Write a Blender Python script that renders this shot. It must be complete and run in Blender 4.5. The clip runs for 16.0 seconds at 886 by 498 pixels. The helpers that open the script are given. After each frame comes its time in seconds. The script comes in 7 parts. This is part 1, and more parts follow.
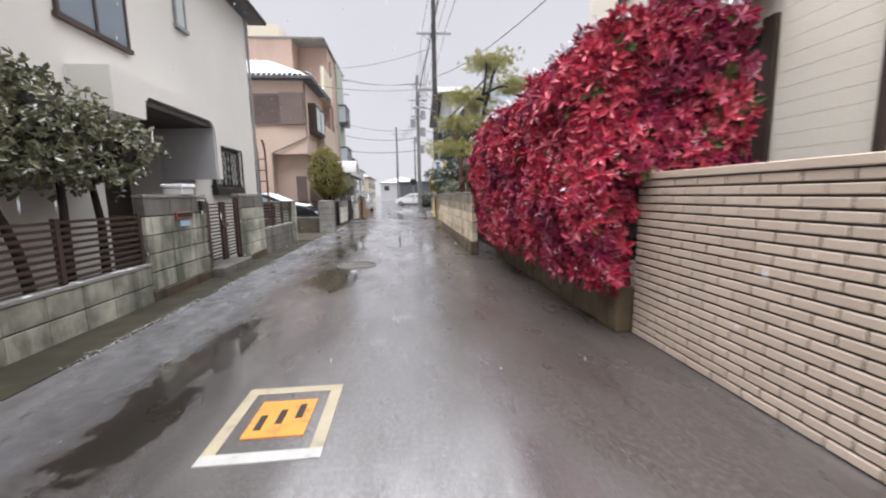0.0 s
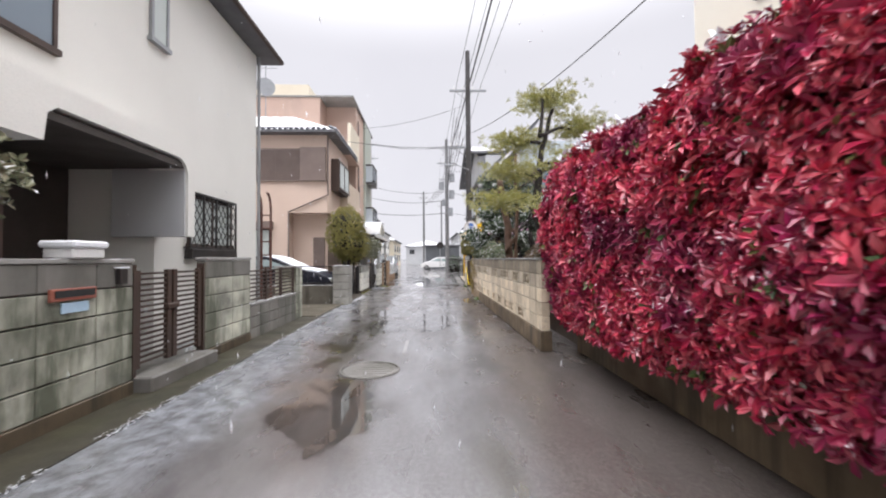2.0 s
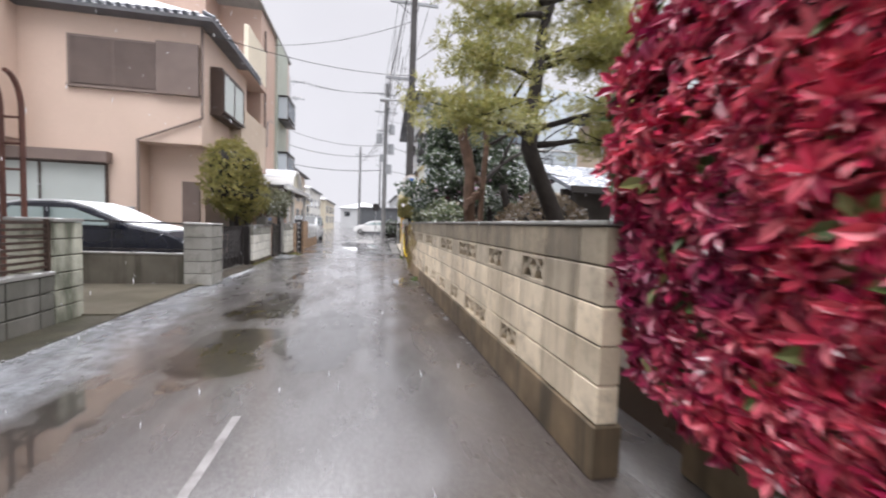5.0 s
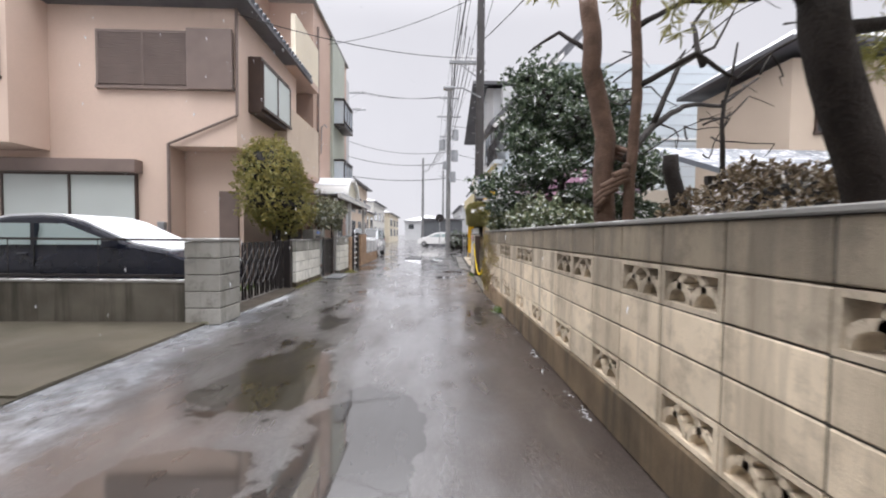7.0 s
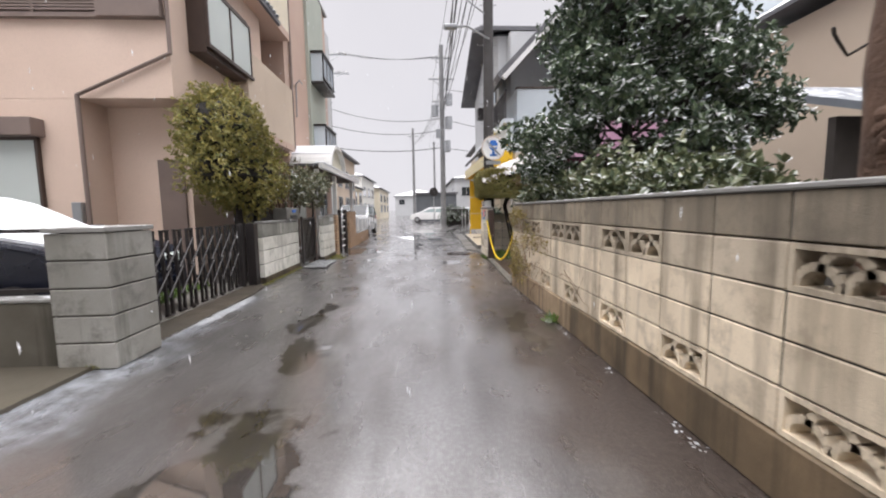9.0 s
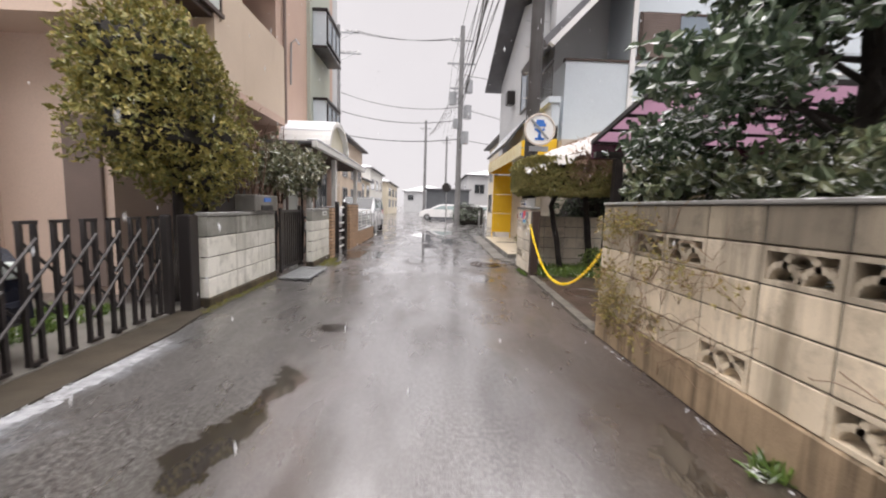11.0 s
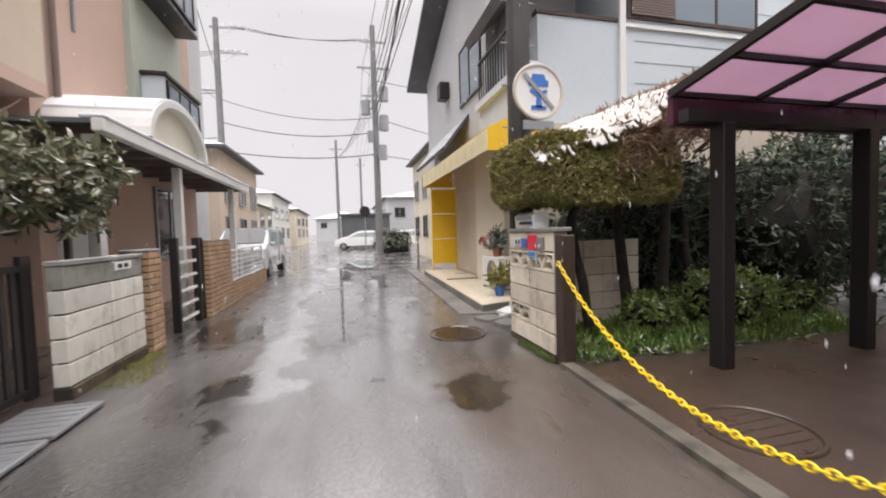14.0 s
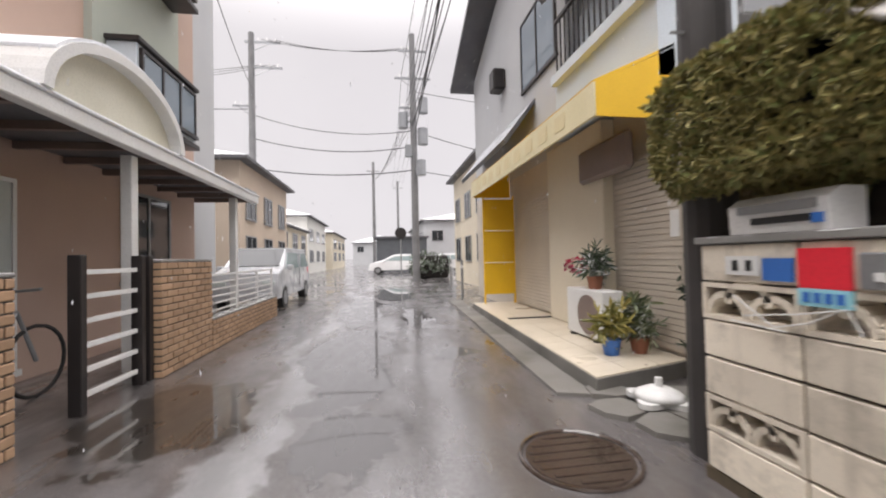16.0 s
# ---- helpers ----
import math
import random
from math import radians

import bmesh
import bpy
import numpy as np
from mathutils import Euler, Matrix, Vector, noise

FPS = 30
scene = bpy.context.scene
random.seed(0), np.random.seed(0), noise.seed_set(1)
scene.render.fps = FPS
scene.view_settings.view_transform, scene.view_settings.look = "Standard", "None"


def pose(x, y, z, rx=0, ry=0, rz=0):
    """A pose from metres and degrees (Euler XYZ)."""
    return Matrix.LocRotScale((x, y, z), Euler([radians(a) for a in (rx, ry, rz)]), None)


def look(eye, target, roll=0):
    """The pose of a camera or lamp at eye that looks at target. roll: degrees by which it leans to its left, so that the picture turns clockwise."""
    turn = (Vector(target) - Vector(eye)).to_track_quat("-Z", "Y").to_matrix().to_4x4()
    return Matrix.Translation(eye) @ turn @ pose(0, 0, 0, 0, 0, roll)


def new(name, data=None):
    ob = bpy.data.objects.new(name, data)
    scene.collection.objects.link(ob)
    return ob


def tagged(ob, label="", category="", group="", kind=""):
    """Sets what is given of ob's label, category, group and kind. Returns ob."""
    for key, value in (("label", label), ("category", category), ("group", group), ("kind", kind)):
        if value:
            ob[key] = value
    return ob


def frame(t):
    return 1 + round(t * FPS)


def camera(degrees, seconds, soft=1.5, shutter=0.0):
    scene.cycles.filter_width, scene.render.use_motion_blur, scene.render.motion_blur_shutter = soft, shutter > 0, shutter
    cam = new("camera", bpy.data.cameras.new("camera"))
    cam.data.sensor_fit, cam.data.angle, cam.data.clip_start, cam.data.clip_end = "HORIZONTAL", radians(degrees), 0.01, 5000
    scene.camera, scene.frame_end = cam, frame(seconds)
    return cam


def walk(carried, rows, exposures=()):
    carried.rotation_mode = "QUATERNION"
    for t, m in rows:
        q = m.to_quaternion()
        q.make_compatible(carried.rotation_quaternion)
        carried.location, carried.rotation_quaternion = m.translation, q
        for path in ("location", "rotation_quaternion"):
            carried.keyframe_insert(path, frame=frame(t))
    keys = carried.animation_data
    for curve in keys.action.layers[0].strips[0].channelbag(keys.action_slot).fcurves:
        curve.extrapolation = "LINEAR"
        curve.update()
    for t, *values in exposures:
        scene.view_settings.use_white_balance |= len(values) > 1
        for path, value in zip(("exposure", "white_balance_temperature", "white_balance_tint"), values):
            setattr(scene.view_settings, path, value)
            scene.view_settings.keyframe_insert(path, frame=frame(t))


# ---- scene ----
cam = camera(96.8, 16.0, soft=2.0, shutter=0.35)
PATH = [
    (0, (0.033, -0.044, 1.27), (0.219, 1.929, 0.996), -1.1),
    (0.5, (-0.007, 0.593, 1.238), (0.034, 2.581, 1.018), 0.1),
    (1, (-0.122, 1.224, 1.284), (0.002, 3.213, 1.125), -2.2),
    (1.5, (-0.117, 1.857, 1.293), (0.102, 3.843, 1.207), -0.5),
    (2, (-0.17, 2.527, 1.314), (-0.098, 4.525, 1.363), -0.5),
    (2.5, (-0.179, 3.147, 1.265), (0.042, 5.129, 1.118), -0.3),
    (3, (-0.189, 3.822, 1.303), (-0.071, 5.819, 1.271), 1.6),
    (3.5, (-0.115, 4.421, 1.28), (0.459, 6.332, 1.146), 1.4),
    (4, (-0.021, 5.0, 1.263), (0.351, 6.959, 1.113), 2.0),
    (4.5, (0.122, 5.612, 1.286), (0.638, 7.535, 1.096), 1.3),
    (5, (0.257, 6.28, 1.258), (0.638, 8.24, 1.138), 2.1),
    (5.2, (0.233, 6.586, 1.282), (0.441, 8.573, 1.182), 1.2),
    (7.3, (0.271, 9.131, 1.211), (0.263, 11.13, 1.14), 0.3),
    (7.5, (0.235, 9.339, 1.243), (0.107, 11.332, 1.138), 0.1),
    (8, (0.177, 9.897, 1.237), (0.153, 11.895, 1.147), -1.2),
    (8.2, (0.145, 10.118, 1.21), (0.258, 12.105, 1.015), -0.6),
    (10.3, (-0.3, 12.296, 1.271), (-0.211, 14.284, 1.068), -1.6),
    (10.5, (-0.303, 12.597, 1.246), (0.082, 14.544, 1.0), -0.4),
    (11, (-0.3, 13.292, 1.223), (-0.223, 15.279, 1.011), 1.7),
    (11.5, (-0.349, 13.991, 1.232), (-0.043, 15.958, 1.032), 1.0),
    (12, (-0.358, 14.655, 1.244), (-0.142, 16.641, 1.149), 1.8),
    (12.5, (-0.41, 15.277, 1.271), (-0.311, 17.274, 1.266), 0.1),
    (13, (-0.351, 15.902, 1.257), (-0.025, 17.875, 1.305), 0.6),
    (13.5, (-0.406, 16.503, 1.277), (-0.217, 18.493, 1.322), -0.3),
    (14, (-0.322, 17.109, 1.267), (0.159, 19.048, 1.176), -1.7),
    (14.5, (-0.236, 17.691, 1.23), (0.164, 19.65, 1.195), 1.9),
    (15, (-0.154, 18.265, 1.209), (0.546, 20.135, 1.101), 2.8),
    (15.5, (-0.1, 18.889, 1.179), (0.355, 20.837, 1.194), 3.0),
    (16, (-0.141, 19.53, 1.197), (0.166, 21.506, 1.238), -1.3),
]
walk(cam, [(t, look(eye, target, roll)) for t, eye, target, roll in PATH], exposures=[(0.0, 0.16, 6350, 13.5), (2.5, 0.32, 6350, 14.0), (5.2, 0.32, 6350, 14.0), (7.5, 0.22, 6350, 13.5), (8.2, 0.22, 6350, 13.5), (10.3, 0.26, 6750, 15.0), (12.5, 0.28, 6700, 15.0), (16.0, 0.24, 6700, 15.0)])

# ---- sky and light ----
world = bpy.data.worlds.new("overcast")
scene.world = world
world.use_nodes = True
wt = world.node_tree
sky = wt.nodes.new("ShaderNodeTexSky")
sky.sky_type = "NISHITA"
sky.sun_disc = False
sky.sun_elevation, sky.sun_rotation = radians(40), radians(200)
grey = wt.nodes.new("ShaderNodeHueSaturation")
grey.inputs["Saturation"].default_value = 0.15
grey.inputs["Value"].default_value = 0.1
wt.links.new(sky.outputs[0], grey.inputs["Color"])
coord = wt.nodes.new("ShaderNodeTexCoord")
split = wt.nodes.new("ShaderNodeSeparateXYZ")
wt.links.new(coord.outputs["Generated"], split.inputs[0])
lift = wt.nodes.new("ShaderNodeMapRange")
lift.interpolation_type = "SMOOTHSTEP"
lift.inputs[1].default_value, lift.inputs[2].default_value = 0.45, 1.0
lift.inputs[3].default_value, lift.inputs[4].default_value = 0.0, 1.0
wt.links.new(split.outputs[2], lift.inputs[0])
cloud = wt.nodes.new("ShaderNodeTexNoise")
cloud.inputs["Scale"].default_value, cloud.inputs["Detail"].default_value = 2.2, 5
wt.links.new(coord.outputs["Generated"], cloud.inputs["Vector"])
veil = wt.nodes.new("ShaderNodeMix")
veil.data_type = "RGBA"
veil.inputs[6].default_value, veil.inputs[7].default_value = (0.62, 0.62, 0.65, 1), (0.76, 0.76, 0.78, 1)
wt.links.new(cloud.outputs["Fac"], veil.inputs[0])
dome = wt.nodes.new("ShaderNodeMix")
dome.data_type = "RGBA"
wt.links.new(lift.outputs[0], dome.inputs[0])
wt.links.new(veil.outputs[2], dome.inputs[6])
dome.inputs[7].default_value = (4.9, 4.9, 4.9, 1)
all_sky = wt.nodes.new("ShaderNodeMix")
all_sky.data_type = "RGBA"
all_sky.inputs[0].default_value = 0.9
wt.links.new(grey.outputs[0], all_sky.inputs[6])
wt.links.new(dome.outputs[2], all_sky.inputs[7])
wt.links.new(all_sky.outputs[2], wt.nodes["Background"].inputs["Color"])
wt.nodes["Background"].inputs["Strength"].default_value = 1.0
lamp = bpy.data.lights.new("sun", "SUN")
lamp.energy, lamp.angle, lamp.color = 1.1, radians(50), (1, 0.98, 0.95)
sun = new("sun", lamp)
sun.matrix_world = look((0, 0, 30), (6, 12, 0))

# ---- helpers of this scene ----
RND = random.Random(7)
NPR = np.random.default_rng(11)


def thing(name, x, y, z, label, category, group="", kind=""):
    """An empty at the base of a thing; its parts are built in world places and hung under it."""
    ob = new(name)
    ob.empty_display_size = 0.1
    ob.location = (x, y, z)
    tagged(ob, label, category, group, kind)
    return ob


def part(name, bm, material, parent=None, label="", smooth=False):
    me = bpy.data.meshes.new(name)
    if isinstance(bm, bmesh.types.BMesh):
        if smooth:
            for f in bm.faces:
                f.smooth = True
        bm.to_mesh(me)
        bm.free()
    else:
        me.from_pydata(bm[0], [], bm[1])
        me.update()
        if smooth:
            me.polygons.foreach_set("use_smooth", [True] * len(me.polygons))
    me.materials.append(material)
    ob = new(name, me)
    if parent is not None:
        ob.parent = parent
        base = Vector(parent.location)
        up = parent.parent
        while up is not None:
            base = base + Vector(up.location)
            up = up.parent
        me.transform(Matrix.Translation(-base))
    if label:
        ob["label"] = label
    return ob


def box(x0, x1, y0, y1, z0, z1, bevel=0.0, bm=None, m=None):
    own = bm or bmesh.new()
    c = Matrix.Translation(((x0 + x1) / 2, (y0 + y1) / 2, (z0 + z1) / 2)) @ Matrix.Diagonal((abs(x1 - x0), abs(y1 - y0), abs(z1 - z0), 1))
    r = bmesh.ops.create_cube(own, size=1, matrix=(m @ c) if m else c)
    if bevel > 0:
        es = list({e for v in r["verts"] for e in v.link_edges})
        bmesh.ops.bevel(own, geom=es, offset=bevel, segments=1, affect="EDGES")
    return own


def tube(pts, radii, sides=8, bm=None, caps=True):
    """A tapered tube along points."""
    own = bm or bmesh.new()
    pts = [Vector(p) for p in pts]
    if not isinstance(radii, (list, tuple)):
        radii = [radii] * len(pts)
    rings = []
    side = None
    for i, p in enumerate(pts):
        d = (pts[min(i + 1, len(pts) - 1)] - pts[max(i - 1, 0)]).normalized()
        if side is None:
            side = d.orthogonal().normalized()
        side = (side - d * side.dot(d)).normalized()
        up = d.cross(side)
        rings.append([own.verts.new(p + (side * math.cos(a) + up * math.sin(a)) * radii[i]) for a in (2 * math.pi * k / sides for k in range(sides))])
    for a, b in zip(rings, rings[1:]):
        for k in range(sides):
            own.faces.new((a[k], a[(k + 1) % sides], b[(k + 1) % sides], b[k]))
    if caps:
        own.faces.new(rings[0][::-1])
        own.faces.new(rings[-1])
    return own


def cyl(x, y, z0, z1, r0, r1=None, sides=16, bm=None):
    return tube([(x, y, z0), (x, y, z1)], [r0, r0 if r1 is None else r1], sides, bm)


def prism(outline, axis, a, b, bm=None):
    """A closed outline in the plane across an axis, drawn out from a to b along it."""
    own = bm or bmesh.new()
    at = {"x": lambda u, v, w: (w, u, v), "y": lambda u, v, w: (u, w, v), "z": lambda u, v, w: (u, v, w)}[axis]
    lo = [own.verts.new(at(u, v, a)) for u, v in outline]
    hi = [own.verts.new(at(u, v, b)) for u, v in outline]
    n = len(outline)
    own.faces.new(lo[::-1])
    own.faces.new(hi)
    for i in range(n):
        own.faces.new((lo[i], lo[(i + 1) % n], hi[(i + 1) % n], hi[i]))
    bmesh.ops.recalc_face_normals(own, faces=own.faces[:])
    return own


def leaves(points, normals, length, width, count, spread=0.9, rng=NPR, jitter=0.25, droop=0.0):
    """Rosettes of folded leaves: four triangles a leaf, each leaf an island of its own."""
    P = np.repeat(np.asarray(points, float), count, 0)
    N = np.repeat(np.asarray(normals, float), count, 0)
    n = len(P)
    N = N / np.linalg.norm(N, axis=1, keepdims=True)
    D = N * (1 - spread * rng.random((n, 1))) + rng.normal(0, 1, (n, 3)) * spread * 0.75
    D[:, 2] -= droop
    D /= np.linalg.norm(D, axis=1, keepdims=True)
    S = np.cross(D, N + rng.normal(0, 0.35, (n, 3)))
    S /= np.linalg.norm(S, axis=1, keepdims=True) + 1e-9
    U = np.cross(S, D)
    k = (1 + jitter * rng.normal(0, 1, (n, 1))).clip(0.45, 1.7)
    L, W = length * k, width * k
    v = np.stack([P, P + D * L * 0.34 - S * W * 0.46 + U * W * 0.14, P + D * L * 0.7 - S * W * 0.42 + U * W * 0.1, P + D * L - U * L * 0.1, P + D * L * 0.7 + S * W * 0.42 + U * W * 0.1, P + D * L * 0.34 + S * W * 0.46 + U * W * 0.14], 1).reshape(-1, 3)
    f = np.array([[0, 1, 2, 3], [0, 3, 4, 5]])
    faces = (f[None] + (np.arange(n) * 6)[:, None, None]).reshape(-1, 4)
    return v.tolist(), faces.tolist()


def whorls(points, normals, length, width, count, rng=NPR, jitter=0.25, lift=0.45, tilt=0.35):
    """Star-like whorls: the leaves of a shoot spread evenly round its tip; two folded halves a leaf."""
    P0, N0 = np.asarray(points, float), np.asarray(normals, float)
    N0 = N0 / np.linalg.norm(N0, axis=1, keepdims=True) + rng.normal(0, tilt, N0.shape)
    N0 /= np.linalg.norm(N0, axis=1, keepdims=True)
    ref = rng.normal(0, 1, N0.shape)
    A0 = np.cross(N0, ref)
    A0 /= np.linalg.norm(A0, axis=1, keepdims=True)
    B0 = np.cross(N0, A0)
    size = (1 + jitter * rng.normal(0, 1, len(P0))).clip(0.5, 1.6)
    P, N, A, B = (np.repeat(q, count, 0) for q in (P0, N0, A0, B0))
    n = len(P)
    ang = (np.tile(np.arange(count), len(P0)) * 2 * math.pi / count + rng.normal(0, 0.25, n))[:, None]
    up = (lift + rng.normal(0, 0.28, n))[:, None]
    D = (A * np.cos(ang) + B * np.sin(ang)) * np.cos(up) + N * np.sin(up)
    S = np.cross(D, N)
    S /= np.linalg.norm(S, axis=1, keepdims=True) + 1e-9
    U = np.cross(S, D)
    k = np.repeat(size, count)[:, None] * (1 + 0.15 * rng.normal(0, 1, (n, 1)))
    L, W = length * k, width * k
    v = np.stack([P, P + D * L * 0.3 - S * W * 0.4 + U * W * 0.12, P + D * L * 0.68 - S * W * 0.5 + U * W * 0.1, P + D * L - U * L * 0.16, P + D * L * 0.68 + S * W * 0.5 + U * W * 0.1, P + D * L * 0.3 + S * W * 0.4 + U * W * 0.12], 1).reshape(-1, 3)
    f = np.array([[0, 1, 2, 3], [0, 3, 4, 5]])
    faces = (f[None] + (np.arange(n) * 6)[:, None, None]).reshape(-1, 4)
    return v.tolist(), faces.tolist()


def blob_points(cx, cy, cz, rx, ry, rz, n, rng=NPR, shell=0.35, rough=0.18):
    """Points and outward normals in the outer shell of an uneven clump."""
    d = rng.normal(0, 1, (n, 3))
    d /= np.linalg.norm(d, axis=1, keepdims=True)
    bump = np.array([noise.noise(Vector((q[0] * 2.2 + cx, q[1] * 2.2 + cy, q[2] * 2.2 + cz))) for q in d])
    r = (1 - shell * rng.random(n) ** 1.6) * (1 + rough * 2 * bump)
    p = d * r[:, None] * np.array([rx, ry, rz]) + np.array([cx, cy, cz])
    return p, d / np.array([rx, ry, rz])


# ---- materials ----
def nodes_of(name):
    m = bpy.data.materials.new(name)
    m.use_nodes = True
    t = m.node_tree
    return m, t, t.nodes["Principled BSDF"]


def put(t, kind, **kw):
    n = t.nodes.new(kind)
    for k, v in kw.items():
        if k in n.inputs:
            n.inputs[k].default_value = v
        else:
            n.inputs[k.replace("_", " ")].default_value = v
    return n


def mixer(t, fac, a, b):
    n = t.nodes.new("ShaderNodeMix")
    n.data_type = "RGBA"
    for sock, val in ((n.inputs[0], fac), (n.inputs[6], a), (n.inputs[7], b)):
        if isinstance(val, bpy.types.NodeSocket):
            t.links.new(val, sock)
        elif isinstance(val, (int, float)):
            sock.default_value = val
        else:
            sock.default_value = (*val, 1)
    return n.outputs[2]


def ramp(t, fac, lo, hi, a=0.0, b=1.0):
    n = t.nodes.new("ShaderNodeMapRange")
    n.inputs[1].default_value, n.inputs[2].default_value = lo, hi
    n.inputs[3].default_value, n.inputs[4].default_value = a, b
    t.links.new(fac, n.inputs[0])
    return n.outputs[0]


def noise_of(t, scale, detail=4.0, stretch=None, rough=0.55, world=True):
    n = t.nodes.new("ShaderNodeTexNoise")
    n.inputs["Scale"].default_value, n.inputs["Detail"].default_value, n.inputs["Roughness"].default_value = scale, detail, rough
    if world:
        src = t.nodes.new("ShaderNodeNewGeometry").outputs["Position"]
    else:
        src = t.nodes.new("ShaderNodeTexCoord").outputs["Object"]
    if stretch:
        mp = t.nodes.new("ShaderNodeVectorMath")
        mp.operation = "MULTIPLY"
        mp.inputs[1].default_value = stretch
        t.links.new(src, mp.inputs[0])
        src = mp.outputs[0]
    t.links.new(src, n.inputs["Vector"])
    return n.outputs["Fac"]


def snow_on(t, colour, amount, scale=7.0):
    """A thin lying snow on faces that look up."""
    g = t.nodes.new("ShaderNodeNewGeometry")
    s = t.nodes.new("ShaderNodeSeparateXYZ")
    t.links.new(g.outputs["Normal"], s.inputs[0])
    up = ramp(t, s.outputs[2], 0.35, 0.85)
    n = ramp(t, noise_of(t, scale, 3), 0.62 - 0.35 * amount, 0.72 - 0.3 * amount)
    mu = t.nodes.new("ShaderNodeMath")
    mu.operation = "MULTIPLY"
    t.links.new(up, mu.inputs[0])
    t.links.new(n, mu.inputs[1])
    return mixer(t, mu.outputs[0], colour, (0.82, 0.83, 0.86))


def surface(name, a, b, rough=0.7, scale=1.2, fine=60.0, bump=0.15, metal=0.0, stain=None, stain_scale=0.9, stain_lo=0.5, streak=False, snow=0.0, vary=0.0, coat=0.0, distance=0.004):
    """Two tones at a large scale, grain at a fine one, optional stains, run-off streaks, lying snow and piece-to-piece change."""
    m, t, p = nodes_of(name)
    big = noise_of(t, scale, 5)
    small = noise_of(t, fine, 3)
    col = mixer(t, ramp(t, big, 0.32, 0.68), a, b)
    dark = tuple(c * 0.72 for c in a)
    col = mixer(t, ramp(t, small, 0.45, 0.75, 0, 0.55), col, dark)
    if vary:
        info = t.nodes.new("ShaderNodeObjectInfo")
        hs = t.nodes.new("ShaderNodeHueSaturation")
        t.links.new(ramp(t, info.outputs["Random"], 0, 1, 1 - vary, 1 + vary), hs.inputs["Value"])
        t.links.new(col, hs.inputs["Color"])
        col = hs.outputs[0]
    if stain:
        sn = noise_of(t, stain_scale, 6, (1, 1, 0.22) if not streak else (5, 5, 0.35), 0.62)
        col = mixer(t, ramp(t, sn, stain_lo, stain_lo + 0.16, 0, 0.85), col, stain)
    if snow:
        col = snow_on(t, col, snow)
    t.links.new(col, p.inputs["Base Color"])
    p.inputs["Metallic"].default_value = metal
    t.links.new(ramp(t, big, 0.3, 0.7, max(rough - 0.12, 0.03), min(rough + 0.1, 1)), p.inputs["Roughness"])
    p.inputs["Coat Weight"].default_value = coat
    if bump:
        bn = t.nodes.new("ShaderNodeBump")
        bn.inputs["Strength"].default_value, bn.inputs["Distance"].default_value = bump, distance
        t.links.new(small, bn.inputs["Height"])
        t.links.new(bn.outputs[0], p.inputs["Normal"])
    return m


def weathered_block(name, a, b, grime, start, rough=0.85):
    """Porous concrete block: mottled face, run-off streaks, blotches of lichen and pitted grain."""
    m, t, p = nodes_of(name)
    big, blot = noise_of(t, 1.3, 6), noise_of(t, 5.0, 6, None, 0.7)
    run = noise_of(t, 1.0, 6, (7, 7, 0.55), 0.6)
    pit = noise_of(t, 140, 3, None, 0.7)
    col = mixer(t, ramp(t, big, 0.36, 0.64), a, b)
    info = t.nodes.new("ShaderNodeObjectInfo")
    hs = t.nodes.new("ShaderNodeHueSaturation")
    t.links.new(ramp(t, info.outputs["Random"], 0, 1, 0.82, 1.14), hs.inputs["Value"])
    t.links.new(col, hs.inputs["Color"])
    col = mixer(t, ramp(t, blot, 0.5, 0.7, 0, 0.7), hs.outputs[0], tuple(c * 0.5 for c in b))
    col = mixer(t, ramp(t, run, start, start + 0.2, 0, 0.68), col, grime)
    col = mixer(t, ramp(t, pit, 0.56, 0.72, 0, 0.6), col, tuple(c * 0.45 for c in b))
    t.links.new(col, p.inputs["Base Color"])
    t.links.new(ramp(t, run, 0.4, 0.65, rough, rough - 0.3), p.inputs["Roughness"])
    bn = t.nodes.new("ShaderNodeBump")
    bn.inputs["Strength"].default_value, bn.inputs["Distance"].default_value = 0.7, 0.005
    t.links.new(pit, bn.inputs["Height"])
    t.links.new(bn.outputs[0], p.inputs["Normal"])
    return m


def leaf_material(name, tones, rough=0.4, snow=0.0, patch=None, patch_lo=0.55):
    m, t, p = nodes_of(name)
    g = t.nodes.new("ShaderNodeNewGeometry")
    r = t.nodes.new("ShaderNodeValToRGB")
    els = r.color_ramp.elements
    while len(els) < len(tones):
        els.new(0.5)
    for i, c in enumerate(tones):
        els[i].position = i / (len(tones) - 1)
        els[i].color = (*c, 1)
    t.links.new(g.outputs["Random Per Island"], r.inputs[0])
    col = r.outputs[0]
    if patch:
        col = mixer(t, ramp(t, noise_of(t, 1.6, 4), patch_lo, patch_lo + 0.15, 0, 0.8), col, patch)
    if snow:
        col = snow_on(t, col, snow, 9.0)
    t.links.new(col, p.inputs["Base Color"])
    p.inputs["Roughness"].default_value = rough
    return m


def glass_material(name, tint, rough=0.05):
    m, t, p = nodes_of(name)
    n = noise_of(t, 0.7, 2)
    t.links.new(mixer(t, n, tuple(c * 0.75 for c in tint), tint), p.inputs["Base Color"])
    p.inputs["Roughness"].default_value = rough
    p.inputs["IOR"].default_value = 1.5
    return m


